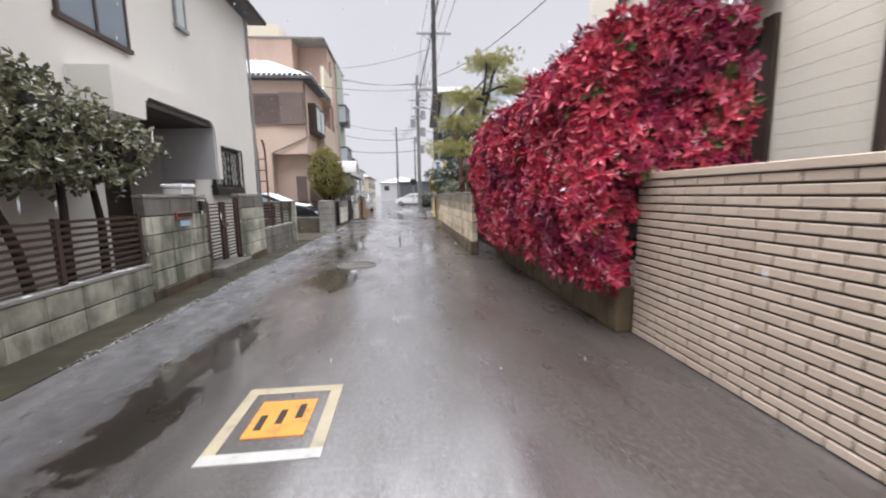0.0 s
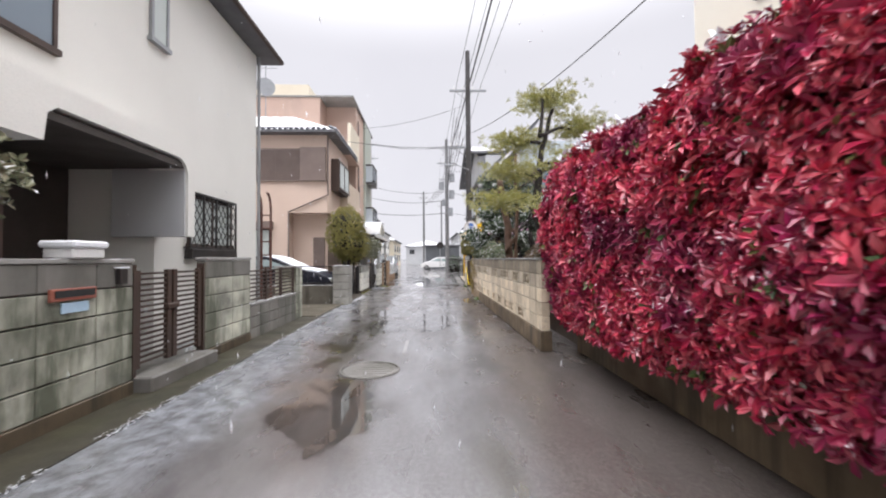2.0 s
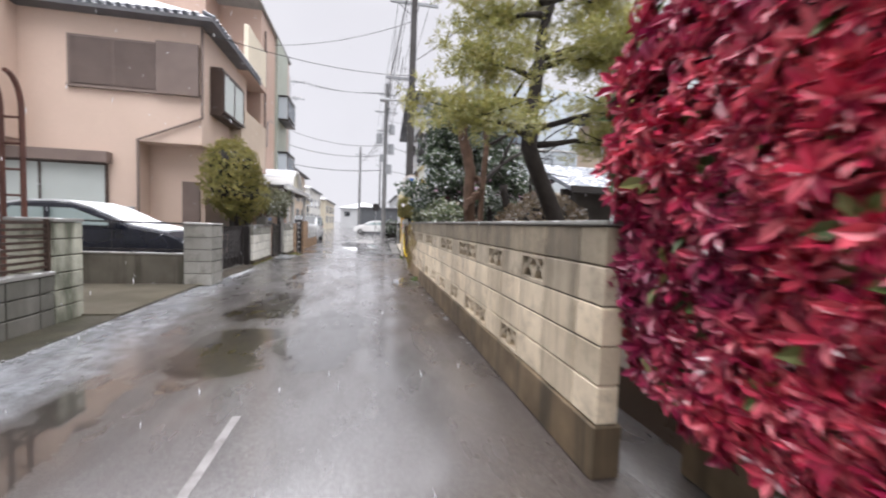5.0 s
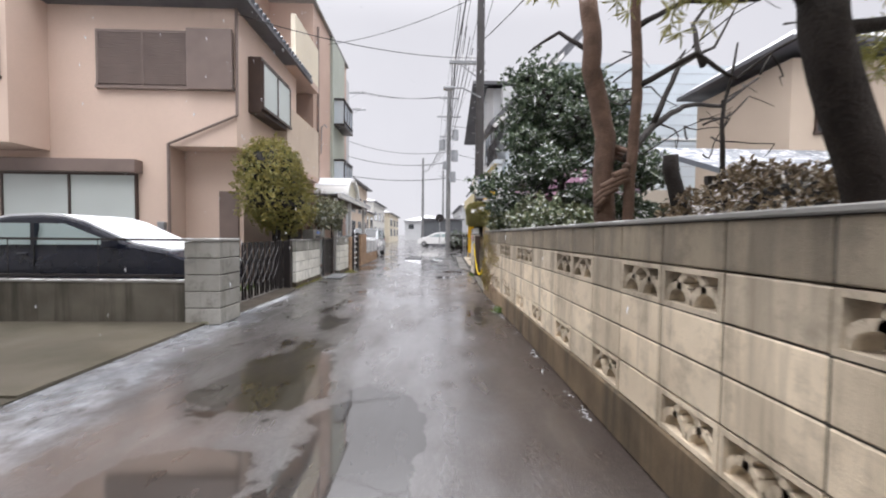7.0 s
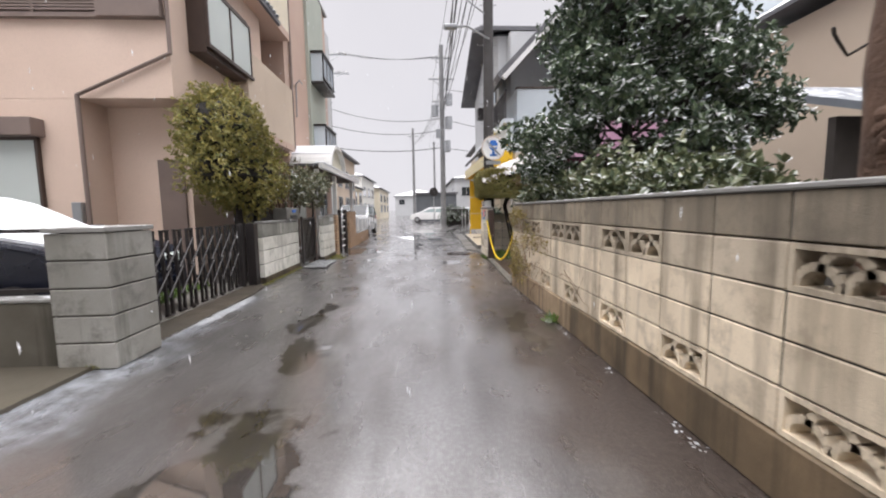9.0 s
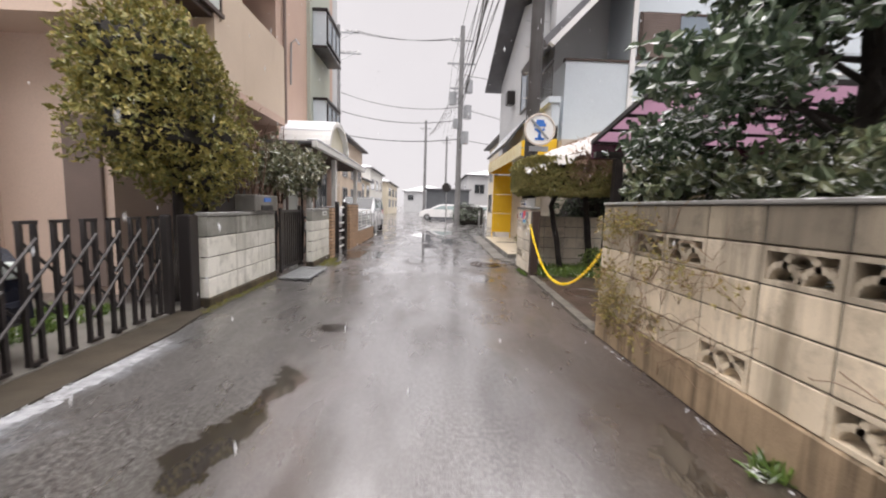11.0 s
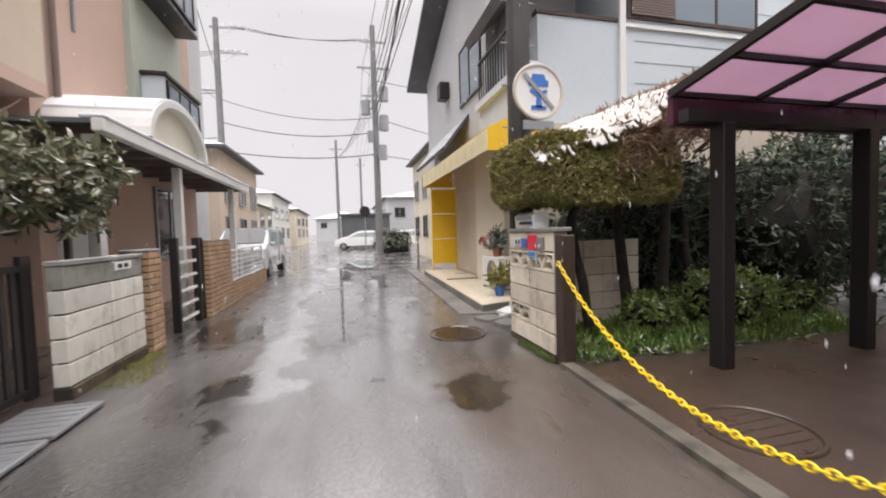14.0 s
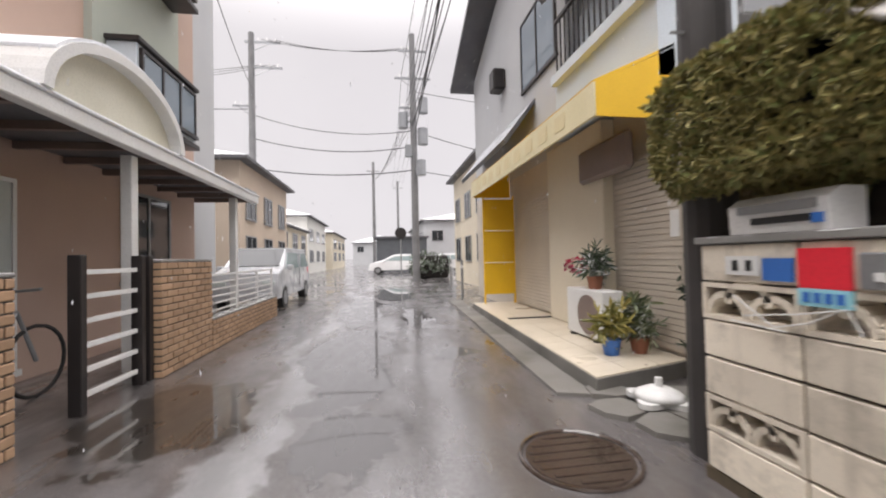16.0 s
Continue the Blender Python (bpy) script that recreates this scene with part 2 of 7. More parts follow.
WHITE_RENDER = surface("white_render", (0.72, 0.71, 0.67), (0.66, 0.65, 0.61), 0.85, 0.5, 90, 0.35, stain=(0.55, 0.54, 0.5), stain_lo=0.62)
CREAM_RENDER = surface("cream_render", (0.7, 0.63, 0.5), (0.64, 0.575, 0.46), 0.8, 0.6, 80, 0.2)
PEACH_RENDER = surface("peach_render", (0.65, 0.505, 0.42), (0.59, 0.455, 0.375), 0.85, 0.6, 90, 0.3, stain=(0.46, 0.35, 0.28), stain_lo=0.62)
PINK_RENDER = surface("pink_render", (0.52, 0.38, 0.31), (0.47, 0.34, 0.28), 0.85, 0.6, 90, 0.3, stain=(0.4, 0.3, 0.25), stain_lo=0.62)
GREY_RENDER = surface("grey_render", (0.5, 0.51, 0.52), (0.45, 0.46, 0.475), 0.8, 0.6, 80, 0.2, stain=(0.38, 0.39, 0.4), stain_lo=0.62)
PALE_SIDING = surface("pale_siding", (0.55, 0.61, 0.655), (0.5, 0.56, 0.605), 0.6, 0.6, 60, 0.08)
GREEN_PANEL = surface("green_panel", (0.4, 0.43, 0.37), (0.36, 0.39, 0.34), 0.7, 0.7, 80, 0.1)
BLOCK_GREY = surface("block_grey", (0.2, 0.19, 0.172), (0.11, 0.107, 0.095), 0.85, 1.4, 120, 0.6, stain=(0.055, 0.058, 0.042), stain_lo=0.47, vary=0.15)
BLOCK_PALE = surface("block_pale", (0.56, 0.56, 0.46), (0.13, 0.13, 0.11), 0.85, 2.0, 120, 0.8, stain=(0.05, 0.058, 0.034), stain_lo=0.46, stain_scale=2.2, vary=0.25)
BLOCK_TAN = weathered_block("block_tan", (0.78, 0.665, 0.505), (0.58, 0.485, 0.36), (0.18, 0.145, 0.1), 0.505)
BLOCK_TAN_MID = weathered_block("block_tan_sooty", (0.56, 0.48, 0.37), (0.4, 0.34, 0.26), (0.13, 0.105, 0.075), 0.48)
GATE_BLOCK = weathered_block("gate_block", (0.74, 0.67, 0.56), (0.64, 0.57, 0.47), (0.3, 0.26, 0.21), 0.58)
PIER_BLOCK = weathered_block("pier_block", (0.34, 0.33, 0.305), (0.22, 0.212, 0.19), (0.06, 0.06, 0.042), 0.52)
BLOCK_TAN_TOP = weathered_block("block_tan_weathered", (0.34, 0.285, 0.21), (0.22, 0.185, 0.14), (0.09, 0.075, 0.055), 0.46)
GARDEN_FOOTING = surface("stained_footing", (0.19, 0.135, 0.08), (0.085, 0.061, 0.037), 0.65, 2.4, 90, 0.5, stain=(0.045, 0.035, 0.022), stain_lo=0.48, streak=True)
WARM_FOOTING = surface("warm_footing", (0.4, 0.29, 0.185), (0.2, 0.145, 0.09), 0.65, 2.6, 90, 0.6, stain=(0.075, 0.052, 0.03), stain_lo=0.47, streak=True)
BEIGE_RENDER = surface("beige_render", (0.56, 0.46, 0.365), (0.5, 0.41, 0.325), 0.85, 0.6, 90, 0.3, stain=(0.42, 0.34, 0.27), stain_lo=0.6)
APRON = surface("gate_apron", (0.06, 0.047, 0.033), (0.032, 0.026, 0.018), 0.6, 1.6, 80, 0.5, stain=(0.022, 0.018, 0.012), stain_lo=0.5)
WET_CONCRETE = surface("wet_concrete", (0.12, 0.105, 0.078), (0.066, 0.057, 0.042), 0.4, 0.8, 80, 0.4, stain=(0.05, 0.044, 0.028), stain_lo=0.5)
BLOCK_WHITE = weathered_block("block_white", (0.74, 0.72, 0.66), (0.6, 0.585, 0.52), (0.26, 0.25, 0.21), 0.52)
BLOCK_STAINED = weathered_block("block_stained", (0.3, 0.295, 0.265), (0.19, 0.187, 0.165), (0.55, 0.53, 0.47), 0.56)
STAINED_CONCRETE = surface("stained_concrete", (0.15, 0.135, 0.11), (0.085, 0.076, 0.06), 0.7, 1.6, 90, 0.4, stain=(0.035, 0.032, 0.022), stain_lo=0.5, streak=True)
MORTAR = surface("mortar", (0.07, 0.063, 0.055), (0.045, 0.042, 0.036), 0.9, 3, 100, 0.4)
CONCRETE = surface("concrete", (0.2, 0.19, 0.175), (0.13, 0.125, 0.115), 0.5, 1.1, 90, 0.4, stain=(0.07, 0.065, 0.05), stain_lo=0.5)
CONCRETE_BASE = surface("mossy_concrete", (0.12, 0.088, 0.052), (0.055, 0.042, 0.026), 0.6, 1.8, 90, 0.5, stain=(0.02, 0.018, 0.011), stain_lo=0.47, streak=True)
TILE_BRICK = surface("cream_tile", (0.59, 0.485, 0.4), (0.53, 0.432, 0.355), 0.55, 2.5, 90, 0.15, vary=0.06)
BROWN_BRICK = surface("brown_brick", (0.42, 0.27, 0.165), (0.33, 0.21, 0.13), 0.7, 2.5, 90, 0.3, vary=0.14)
COPING = surface("coping", (0.28, 0.27, 0.26), (0.2, 0.2, 0.19), 0.8, 2, 90, 0.4, snow=0.25)
DARK_METAL = surface("dark_metal", (0.035, 0.03, 0.03), (0.025, 0.022, 0.022), 0.4, 2, 120, 0.05, metal=0.3)
BROWN_METAL = surface("brown_metal", (0.07, 0.045, 0.035), (0.05, 0.033, 0.027), 0.45, 2, 120, 0.05, metal=0.2)
GREY_METAL = surface("grey_metal", (0.35, 0.36, 0.37), (0.28, 0.29, 0.3), 0.4, 2, 80, 0.05, metal=0.6)
WHITE_PAINT = surface("white_paint", (0.74, 0.74, 0.73), (0.66, 0.66, 0.65), 0.4, 2, 60, 0.03)
SHUTTER_BROWN = surface("shutter_brown", (0.2, 0.15, 0.13), (0.16, 0.12, 0.105), 0.55, 1.5, 80, 0.06)
SHUTTER_BEIGE = surface("shutter_beige", (0.56, 0.5, 0.42), (0.5, 0.44, 0.37), 0.5, 1.5, 80, 0.05)
ROOF_TILE = surface("roof_tile", (0.09, 0.1, 0.12), (0.06, 0.065, 0.08), 0.5, 2, 60, 0.3, snow=0.75)
ROOF_EDGE = surface("roof_edge", (0.12, 0.12, 0.13), (0.09, 0.09, 0.1), 0.6, 2, 60, 0.2, snow=0.4)
SNOW = surface("snow", (0.8, 0.82, 0.86), (0.74, 0.76, 0.8), 0.8, 3, 40, 0.5, distance=0.01)
DRIFT_SNOW = surface("drift_snow", (0.36, 0.37, 0.39), (0.17, 0.172, 0.18), 0.45, 9, 70, 0.5, stain=(0.09, 0.088, 0.085), stain_lo=0.52)
SLUSH = surface("slush", (0.52, 0.53, 0.55), (0.4, 0.41, 0.43), 0.5, 6, 60, 0.4)
YELLOW = surface("yellow_vinyl", (0.86, 0.53, 0.02), (0.78, 0.47, 0.02), 0.45, 2, 60, 0.06, stain=(0.6, 0.4, 0.06), stain_lo=0.62)
CREAM_VINYL = surface("cream_vinyl", (0.74, 0.66, 0.42), (0.68, 0.6, 0.36), 0.5, 2, 60, 0.06)
CHAIN_YELLOW = surface("yellow_plastic", (0.86, 0.62, 0.01), (0.8, 0.55, 0.01), 0.35, 4, 60, 0.02)
CREAM_TILE_FLOOR = surface("cream_floor_tile", (0.62, 0.55, 0.44), (0.56, 0.5, 0.4), 0.35, 1.5, 60, 0.08)
POLE_CONCRETE = surface("pole_concrete", (0.2, 0.2, 0.2), (0.15, 0.15, 0.155), 0.8, 2, 90, 0.3)
POLE_DARK = surface("pole_dark", (0.05, 0.045, 0.045), (0.035, 0.032, 0.03), 0.6, 2, 90, 0.2)
BARK = surface("bark", (0.17, 0.1, 0.068), (0.08, 0.05, 0.036), 0.9, 6, 45, 1.0, distance=0.012, snow=0.1)
BARK_DARK = surface("dark_bark", (0.035, 0.028, 0.025), (0.022, 0.018, 0.016), 0.9, 6, 45, 1.0, distance=0.012)
BLACK = surface("black_rubber", (0.02, 0.02, 0.02), (0.015, 0.015, 0.015), 0.6, 4, 60, 0.05)
# near-black colour that stands in for shade in recesses and under roofs
PAINTED_SHADE = surface("painted_shade", (0.06, 0.05, 0.045), (0.045, 0.04, 0.035), 0.8, 2, 60, 0.05)
PANE_SKY = glass_material("window_pane", (0.22, 0.27, 0.32))
PANE_PALE = glass_material("frosted_pane", (0.55, 0.6, 0.58), 0.3)
CAR_GLASS = glass_material("car_glass", (0.3, 0.37, 0.37))
PANE_DARK = glass_material("dark_pane", (0.03, 0.035, 0.04))
RED_LEAF = leaf_material("red_leaf", [(0.24, 0.012, 0.045), (0.42, 0.022, 0.07), (0.56, 0.036, 0.085), (0.68, 0.16, 0.2), (0.58, 0.045, 0.085), (0.32, 0.016, 0.065)], 0.3, snow=0.1, patch=(0.21, 0.015, 0.075), patch_lo=0.47)
# darkened copy of the red leaf: inner shade put into the colour
SHADED_RED_LEAF = leaf_material("shaded_red_leaf", [(0.16, 0.012, 0.03), (0.3, 0.02, 0.05), (0.22, 0.03, 0.035)], 0.4)
HEDGE_GREEN = leaf_material("hedge_green_leaf", [(0.05, 0.09, 0.03), (0.1, 0.15, 0.045), (0.2, 0.17, 0.06)], 0.4)
GREEN_LEAF = leaf_material("green_leaf", [(0.06, 0.085, 0.045), (0.1, 0.13, 0.065), (0.17, 0.19, 0.1), (0.12, 0.12, 0.06)], 0.45, snow=0.4)
OLIVE_LEAF = leaf_material("olive_leaf", [(0.12, 0.12, 0.03), (0.23, 0.21, 0.05), (0.36, 0.29, 0.08), (0.15, 0.18, 0.055)], 0.5, snow=0.05)
DARK_LEAF = leaf_material("dark_leaf", [(0.03, 0.055, 0.03), (0.06, 0.095, 0.05), (0.12, 0.155, 0.085)], 0.42, snow=0.75)
PINE_LEAF = leaf_material("pine_needle", [(0.26, 0.26, 0.07), (0.38, 0.37, 0.11), (0.5, 0.45, 0.17), (0.28, 0.32, 0.12)], 0.6, snow=0.35)
HEDGE_LEAF = leaf_material("clipped_leaf", [(0.15, 0.135, 0.05), (0.24, 0.215, 0.075), (0.34, 0.28, 0.11), (0.2, 0.24, 0.08)], 0.6, patch=(0.27, 0.18, 0.1))
MOSS_LEAF = leaf_material("moss", [(0.15, 0.16, 0.035), (0.22, 0.22, 0.06), (0.3, 0.28, 0.09), (0.13, 0.115, 0.04)], 0.7)
GRASS_LEAF = leaf_material("weed_leaf", [(0.06, 0.11, 0.02), (0.1, 0.17, 0.03), (0.16, 0.22, 0.05)], 0.5, snow=0.3)
# near-black filler: stands in for the shade deep among the leaves
SHADE_CORE = surface("foliage_shade", (0.02, 0.016, 0.013), (0.012, 0.011, 0.01), 0.9, 4, 40, 0.6, distance=0.02)
RED_SIGN = surface("red_sign", (0.75, 0.03, 0.05), (0.7, 0.025, 0.045), 0.35, 4, 60, 0.02)
BLUE_SIGN = surface("blue_sign", (0.04, 0.16, 0.5), (0.035, 0.14, 0.45), 0.35, 4, 60, 0.02)
PURPLE, tree_p, shade_p = nodes_of("purple_polycarbonate")
tint_p = noise_of(tree_p, 1.4, 4)
tree_p.links.new(mixer(tree_p, tint_p, (0.48, 0.32, 0.41), (0.57, 0.42, 0.5)), shade_p.inputs["Base Color"])
shade_p.inputs["Roughness"].default_value = 0.3
see_p = tree_p.nodes.new("ShaderNodeBsdfTranslucent")
tree_p.links.new(mixer(tree_p, tint_p, (0.45, 0.33, 0.4), (0.55, 0.43, 0.5)), see_p.inputs["Color"])
both_p = tree_p.nodes.new("ShaderNodeMixShader")
both_p.inputs[0].default_value = 0.75
tree_p.links.new(shade_p.outputs[0], both_p.inputs[1])
tree_p.links.new(see_p.outputs[0], both_p.inputs[2])
tree_p.links.new(both_p.outputs[0], tree_p.nodes["Material Output"].inputs["Surface"])


PUDDLES = [(-1.1, 6.0, 0.4, 0.85), (-1.4, 7.5, 0.2, 0.3), (-1.52, 8.9, 0.2, 0.75), (-1.02, 10.3, 0.4, 0.75), (-1.25, 11.9, 0.18, 0.5), (-0.98, 12.4, 0.45, 0.95), (-1.02, 14.3, 0.26, 0.5), (-1.55, 2.9, 0.26, 1.2), (-0.15, 10.8, 0.4, 1.2), (1.0, 14.9, 0.1, 0.6), (-1.3, 15.5, 0.12, 0.8), (-1.2, 17.05, 0.2, 0.26), (-1.28, 20.75, 0.24, 0.42), (-1.2, 19.82, 0.15, 0.1), (0.62, 20.05, 0.26, 0.42), (0.95, 21.7, 0.27, 0.15), (0.0, 20.46, 0.06, 0.09), (-0.55, 24.6, 0.5, 1.9), (-1.85, 22.9, 0.6, 0.7), (-0.35, 22.2, 0.36, 0.5), (0.75, 24.4, 0.26, 0.3), (-0.6, 29, 0.45, 2.4), (0.5, 27.5, 0.3, 1.2), (0.2, 33, 0.6, 2.4)]


def wet_asphalt():
    """Asphalt with shallow puddles and a band of pale slush along the gutter."""
    m, t, p = nodes_of("wet_asphalt")
    pos = t.nodes.new("ShaderNodeNewGeometry").outputs["Position"]

    def vmath(op, a, b=None):
        n = t.nodes.new("ShaderNodeVectorMath")
        n.operation = op
        t.links.new(a, n.inputs[0])
        if b is not None:
            if isinstance(b, bpy.types.NodeSocket):
                t.links.new(b, n.inputs[1])
            else:
                n.inputs[1].default_value = b
        return n.outputs["Value"] if op == "LENGTH" else n.outputs["Vector"]

    def fmath(op, a, b):
        n = t.nodes.new("ShaderNodeMath")
        n.operation = op
        for s, v in zip(n.inputs, (a, b)):
            if isinstance(v, bpy.types.NodeSocket):
                t.links.new(v, s)
            else:
                s.default_value = v
        return n.outputs[0]

    def swirl(scale, amount):
        n = t.nodes.new("ShaderNodeTexNoise")
        n.inputs["Scale"].default_value, n.inputs["Detail"].default_value = scale, 5
        t.links.new(pos, n.inputs["Vector"])
        return vmath("MULTIPLY", vmath("SUBTRACT", n.outputs["Color"], (0.5, 0.5, 0.5)), (amount, amount * 1.6, 0))

    bent = vmath("ADD", vmath("ADD", pos, swirl(1.3, 0.9)), swirl(6.0, 0.26))
    bent = vmath("ADD", bent, swirl(26.0, 0.07))
    flat = vmath("MULTIPLY", bent, (1, 1, 0))
    near = None
    for x, y, hx, hy in PUDDLES:
        d = vmath("LENGTH", vmath("MULTIPLY", vmath("SUBTRACT", flat, (x, y, 0)), (1 / hx, 1 / hy, 0)))
        near = d if near is None else fmath("MINIMUM", near, d)
    pool = ramp(t, near, 1.04, 0.97)
    damp_rim = ramp(t, near, 1.5, 1.0)
    sep = t.nodes.new("ShaderNodeSeparateXYZ")
    t.links.new(bent, sep.inputs[0])
    ym = fmath("MULTIPLY", ramp(t, sep.outputs[1], 17.4, 16.2), 1.0)
    edge = fmath("ADD", sep.outputs[0], fmath("MULTIPLY", sep.outputs[1], 0.028))
    edge = fmath("ADD", edge, ramp(t, sep.outputs[1], 12.0, 14.5, 0.0, 0.32))
    band = fmath("MULTIPLY", ramp(t, edge, -1.5, -1.85), fmath("MULTIPLY", ym, ramp(t, sep.outputs[1], 2.5, 6.0, 0.3, 1.0)))
    grain = noise_of(t, 85, 4)
    lumps = noise_of(t, 7, 6, None, 0.7)
    patchy = noise_of(t, 0.9, 6, (1, 0.32, 1), 0.65)
    film = noise_of(t, 1.3, 9, (1.2, 0.45, 1), 0.66)
    mid = noise_of(t, 4, 5, (1, 0.35, 1))
    stones = noise_of(t, 34, 3, None, 0.7)
    worn = noise_of(t, 0.55, 7, (1.6, 0.5, 1), 0.7)
    col = mixer(t, ramp(t, patchy, 0.35, 0.65), (0.115, 0.106, 0.108), (0.04, 0.036, 0.036))
    col = mixer(t, ramp(t, grain, 0.45, 0.72, 0, 0.6), col, (0.19, 0.18, 0.177))
    col = mixer(t, ramp(t, stones, 0.52, 0.7, 0, 0.55), col, (0.16, 0.15, 0.146))
    col = mixer(t, ramp(t, mid, 0.55, 0.75, 0, 0.5), col, (0.035, 0.03, 0.028))
    col = mixer(t, ramp(t, worn, 0.5, 0.58, 0, 0.6), col, (0.05, 0.043, 0.04))
    patch = fmath("MULTIPLY", ramp(t, sep.outputs[0], 0.36, 0.46), fmath("MULTIPLY", ramp(t, sep.outputs[1], 20.9, 20.75), ramp(t, sep.outputs[1], 15.4, 17.0)))
    col = mixer(t, fmath("MULTIPLY", patch, 0.75), col, (0.085, 0.066, 0.054))
    damp = fmath("MULTIPLY", ramp(t, sep.outputs[0], 0.45, 0.85), fmath("MULTIPLY", ramp(t, sep.outputs[1], 17.0, 15.5), ramp(t, sep.outputs[1], 9.0, 11.0)))
    col = mixer(t, fmath("MULTIPLY", damp, 0.85), col, mixer(t, ramp(t, stones, 0.45, 0.7), (0.034, 0.024, 0.019), (0.085, 0.066, 0.055)))
    # paler middle of the road: reflected sky put into the base colour
    centre = fmath("ABSOLUTE", fmath("ADD", sep.outputs[0], 0.1), 0.0)
    lane = fmath("MULTIPLY", ramp(t, centre, 0.85, 0.3), ramp(t, worn, 0.62, 0.42, 0.25, 0.8))
    col = mixer(t, lane, col, mixer(t, ramp(t, stones, 0.4, 0.65), (0.1, 0.096, 0.098), (0.2, 0.195, 0.198)))
    old = fmath("MULTIPLY", ramp(t, sep.outputs[0], -1.15, -1.4), fmath("MULTIPLY", ramp(t, sep.outputs[1], 13.2, 14.4), ramp(t, sep.outputs[1], 20.5, 19.0)))
    col = mixer(t, fmath("MULTIPLY", old, 0.85), col, mixer(t, ramp(t, stones, 0.4, 0.66), (0.022, 0.02, 0.018), (0.13, 0.125, 0.12)))
    soak = vmath("LENGTH", vmath("MULTIPLY", vmath("SUBTRACT", flat, (1.3, 5.0, 0)), (1 / 0.8, 1 / 4.2, 0)))
    col = mixer(t, ramp(t, soak, 1.15, 0.8, 0, 0.8), col, mixer(t, ramp(t, stones, 0.45, 0.7), (0.06, 0.048, 0.042), (0.15, 0.13, 0.118)))
    # pale strip at x -1.05: sky shine on the wet road, painted as colour
    off = fmath("ABSOLUTE", fmath("ADD", sep.outputs[0], 1.05), 0.0)
    sky_strip = fmath("MULTIPLY", ramp(t, off, 0.26, 0.2), fmath("MULTIPLY", ramp(t, sep.outputs[1], 20.3, 20.5), ramp(t, sep.outputs[1], 31.0, 29.5)))
    col = mixer(t, fmath("MULTIPLY", sky_strip, 0.7), col, (0.26, 0.26, 0.268))
    slush = mixer(t, ramp(t, lumps, 0.36, 0.66), (0.08, 0.08, 0.085), (0.34, 0.36, 0.395))
    col = mixer(t, fmath("MULTIPLY", band, ramp(t, film, 0.3, 0.55, 0.45, 1.0)), col, slush)
    col = mixer(t, fmath("MULTIPLY", damp_rim, 0.5), col, (0.04, 0.034, 0.03))
    col = mixer(t, pool, col, (0.022, 0.018, 0.015))
    t.links.new(col, p.inputs["Base Color"])
    t.links.new(ramp(t, mid, 0.3, 0.7, 0.22, 0.42), p.inputs["Roughness"])
    t.links.new(fmath("MAXIMUM", fmath("SUBTRACT", ramp(t, film, 0.4, 0.55, 0.2, 0.95), fmath("MULTIPLY", fmath("ADD", fmath("ADD", patch, old), fmath("ADD", ramp(t, soak, 1.15, 0.85, 0, 1.4), damp)), 0.42)), pool), p.inputs["Coat Weight"])
    p.inputs["Coat IOR"].default_value = 2.6
    rough = fmath("ADD", ramp(t, film, 0.42, 0.54, 0.22, 0.03), fmath("MULTIPLY", band, 0.1))
    rough = fmath("MULTIPLY", rough, ramp(t, pool, 0, 1, 1.0, 0.08))
    t.links.new(rough, p.inputs["Coat Roughness"])
    bn = t.nodes.new("ShaderNodeBump")
    bn.inputs["Distance"].default_value = 0.005
    t.links.new(ramp(t, pool, 0, 1, 0.85, 0.0), bn.inputs["Strength"])
    t.links.new(fmath("ADD", grain, fmath("MULTIPLY", lumps, band)), bn.inputs["Height"])
    t.links.new(bn.outputs[0], p.inputs["Normal"])
    rp = t.nodes.new("ShaderNodeBump")
    rp.inputs["Distance"].default_value = 0.005
    t.links.new(ramp(t, pool, 0, 1, 0.24, 0.015), rp.inputs["Strength"])
    t.links.new(fmath("ADD", fmath("MULTIPLY", mid, 0.8), fmath("ADD", fmath("MULTIPLY", grain, 0.4), fmath("MULTIPLY", stones, 0.55))), rp.inputs["Height"])
    t.links.new(rp.outputs[0], p.inputs["Coat Normal"])
    return m


ASPHALT = wet_asphalt()
MOSS_STRIP = surface("mossy_strip", (0.052, 0.045, 0.028), (0.026, 0.024, 0.016), 0.5, 2.0, 60, 0.6, stain=(0.03, 0.032, 0.014), stain_lo=0.5)
SOIL = surface("wet_soil", (0.075, 0.05, 0.036), (0.045, 0.032, 0.025), 0.35, 1.3, 60, 0.5)

# ---- ground ----
def sheet(x0, x1, y0, y1, z):
    bm = bmesh.new()
    bm.faces.new([bm.verts.new(c) for c in ((x0, y0, z), (x1, y0, z), (x1, y1, z), (x0, y1, z))])
    return bm


ground = tagged(part("ground", sheet(-900, 900, -300, 1500, 0), ASPHALT), "wet dark asphalt lane with puddles", "road", kind="structure")


def strip(name, outline, z0, z1, material, label, category):
    return tagged(part(name, prism(outline, "z", z0, z1), material), label, category, kind="structure")


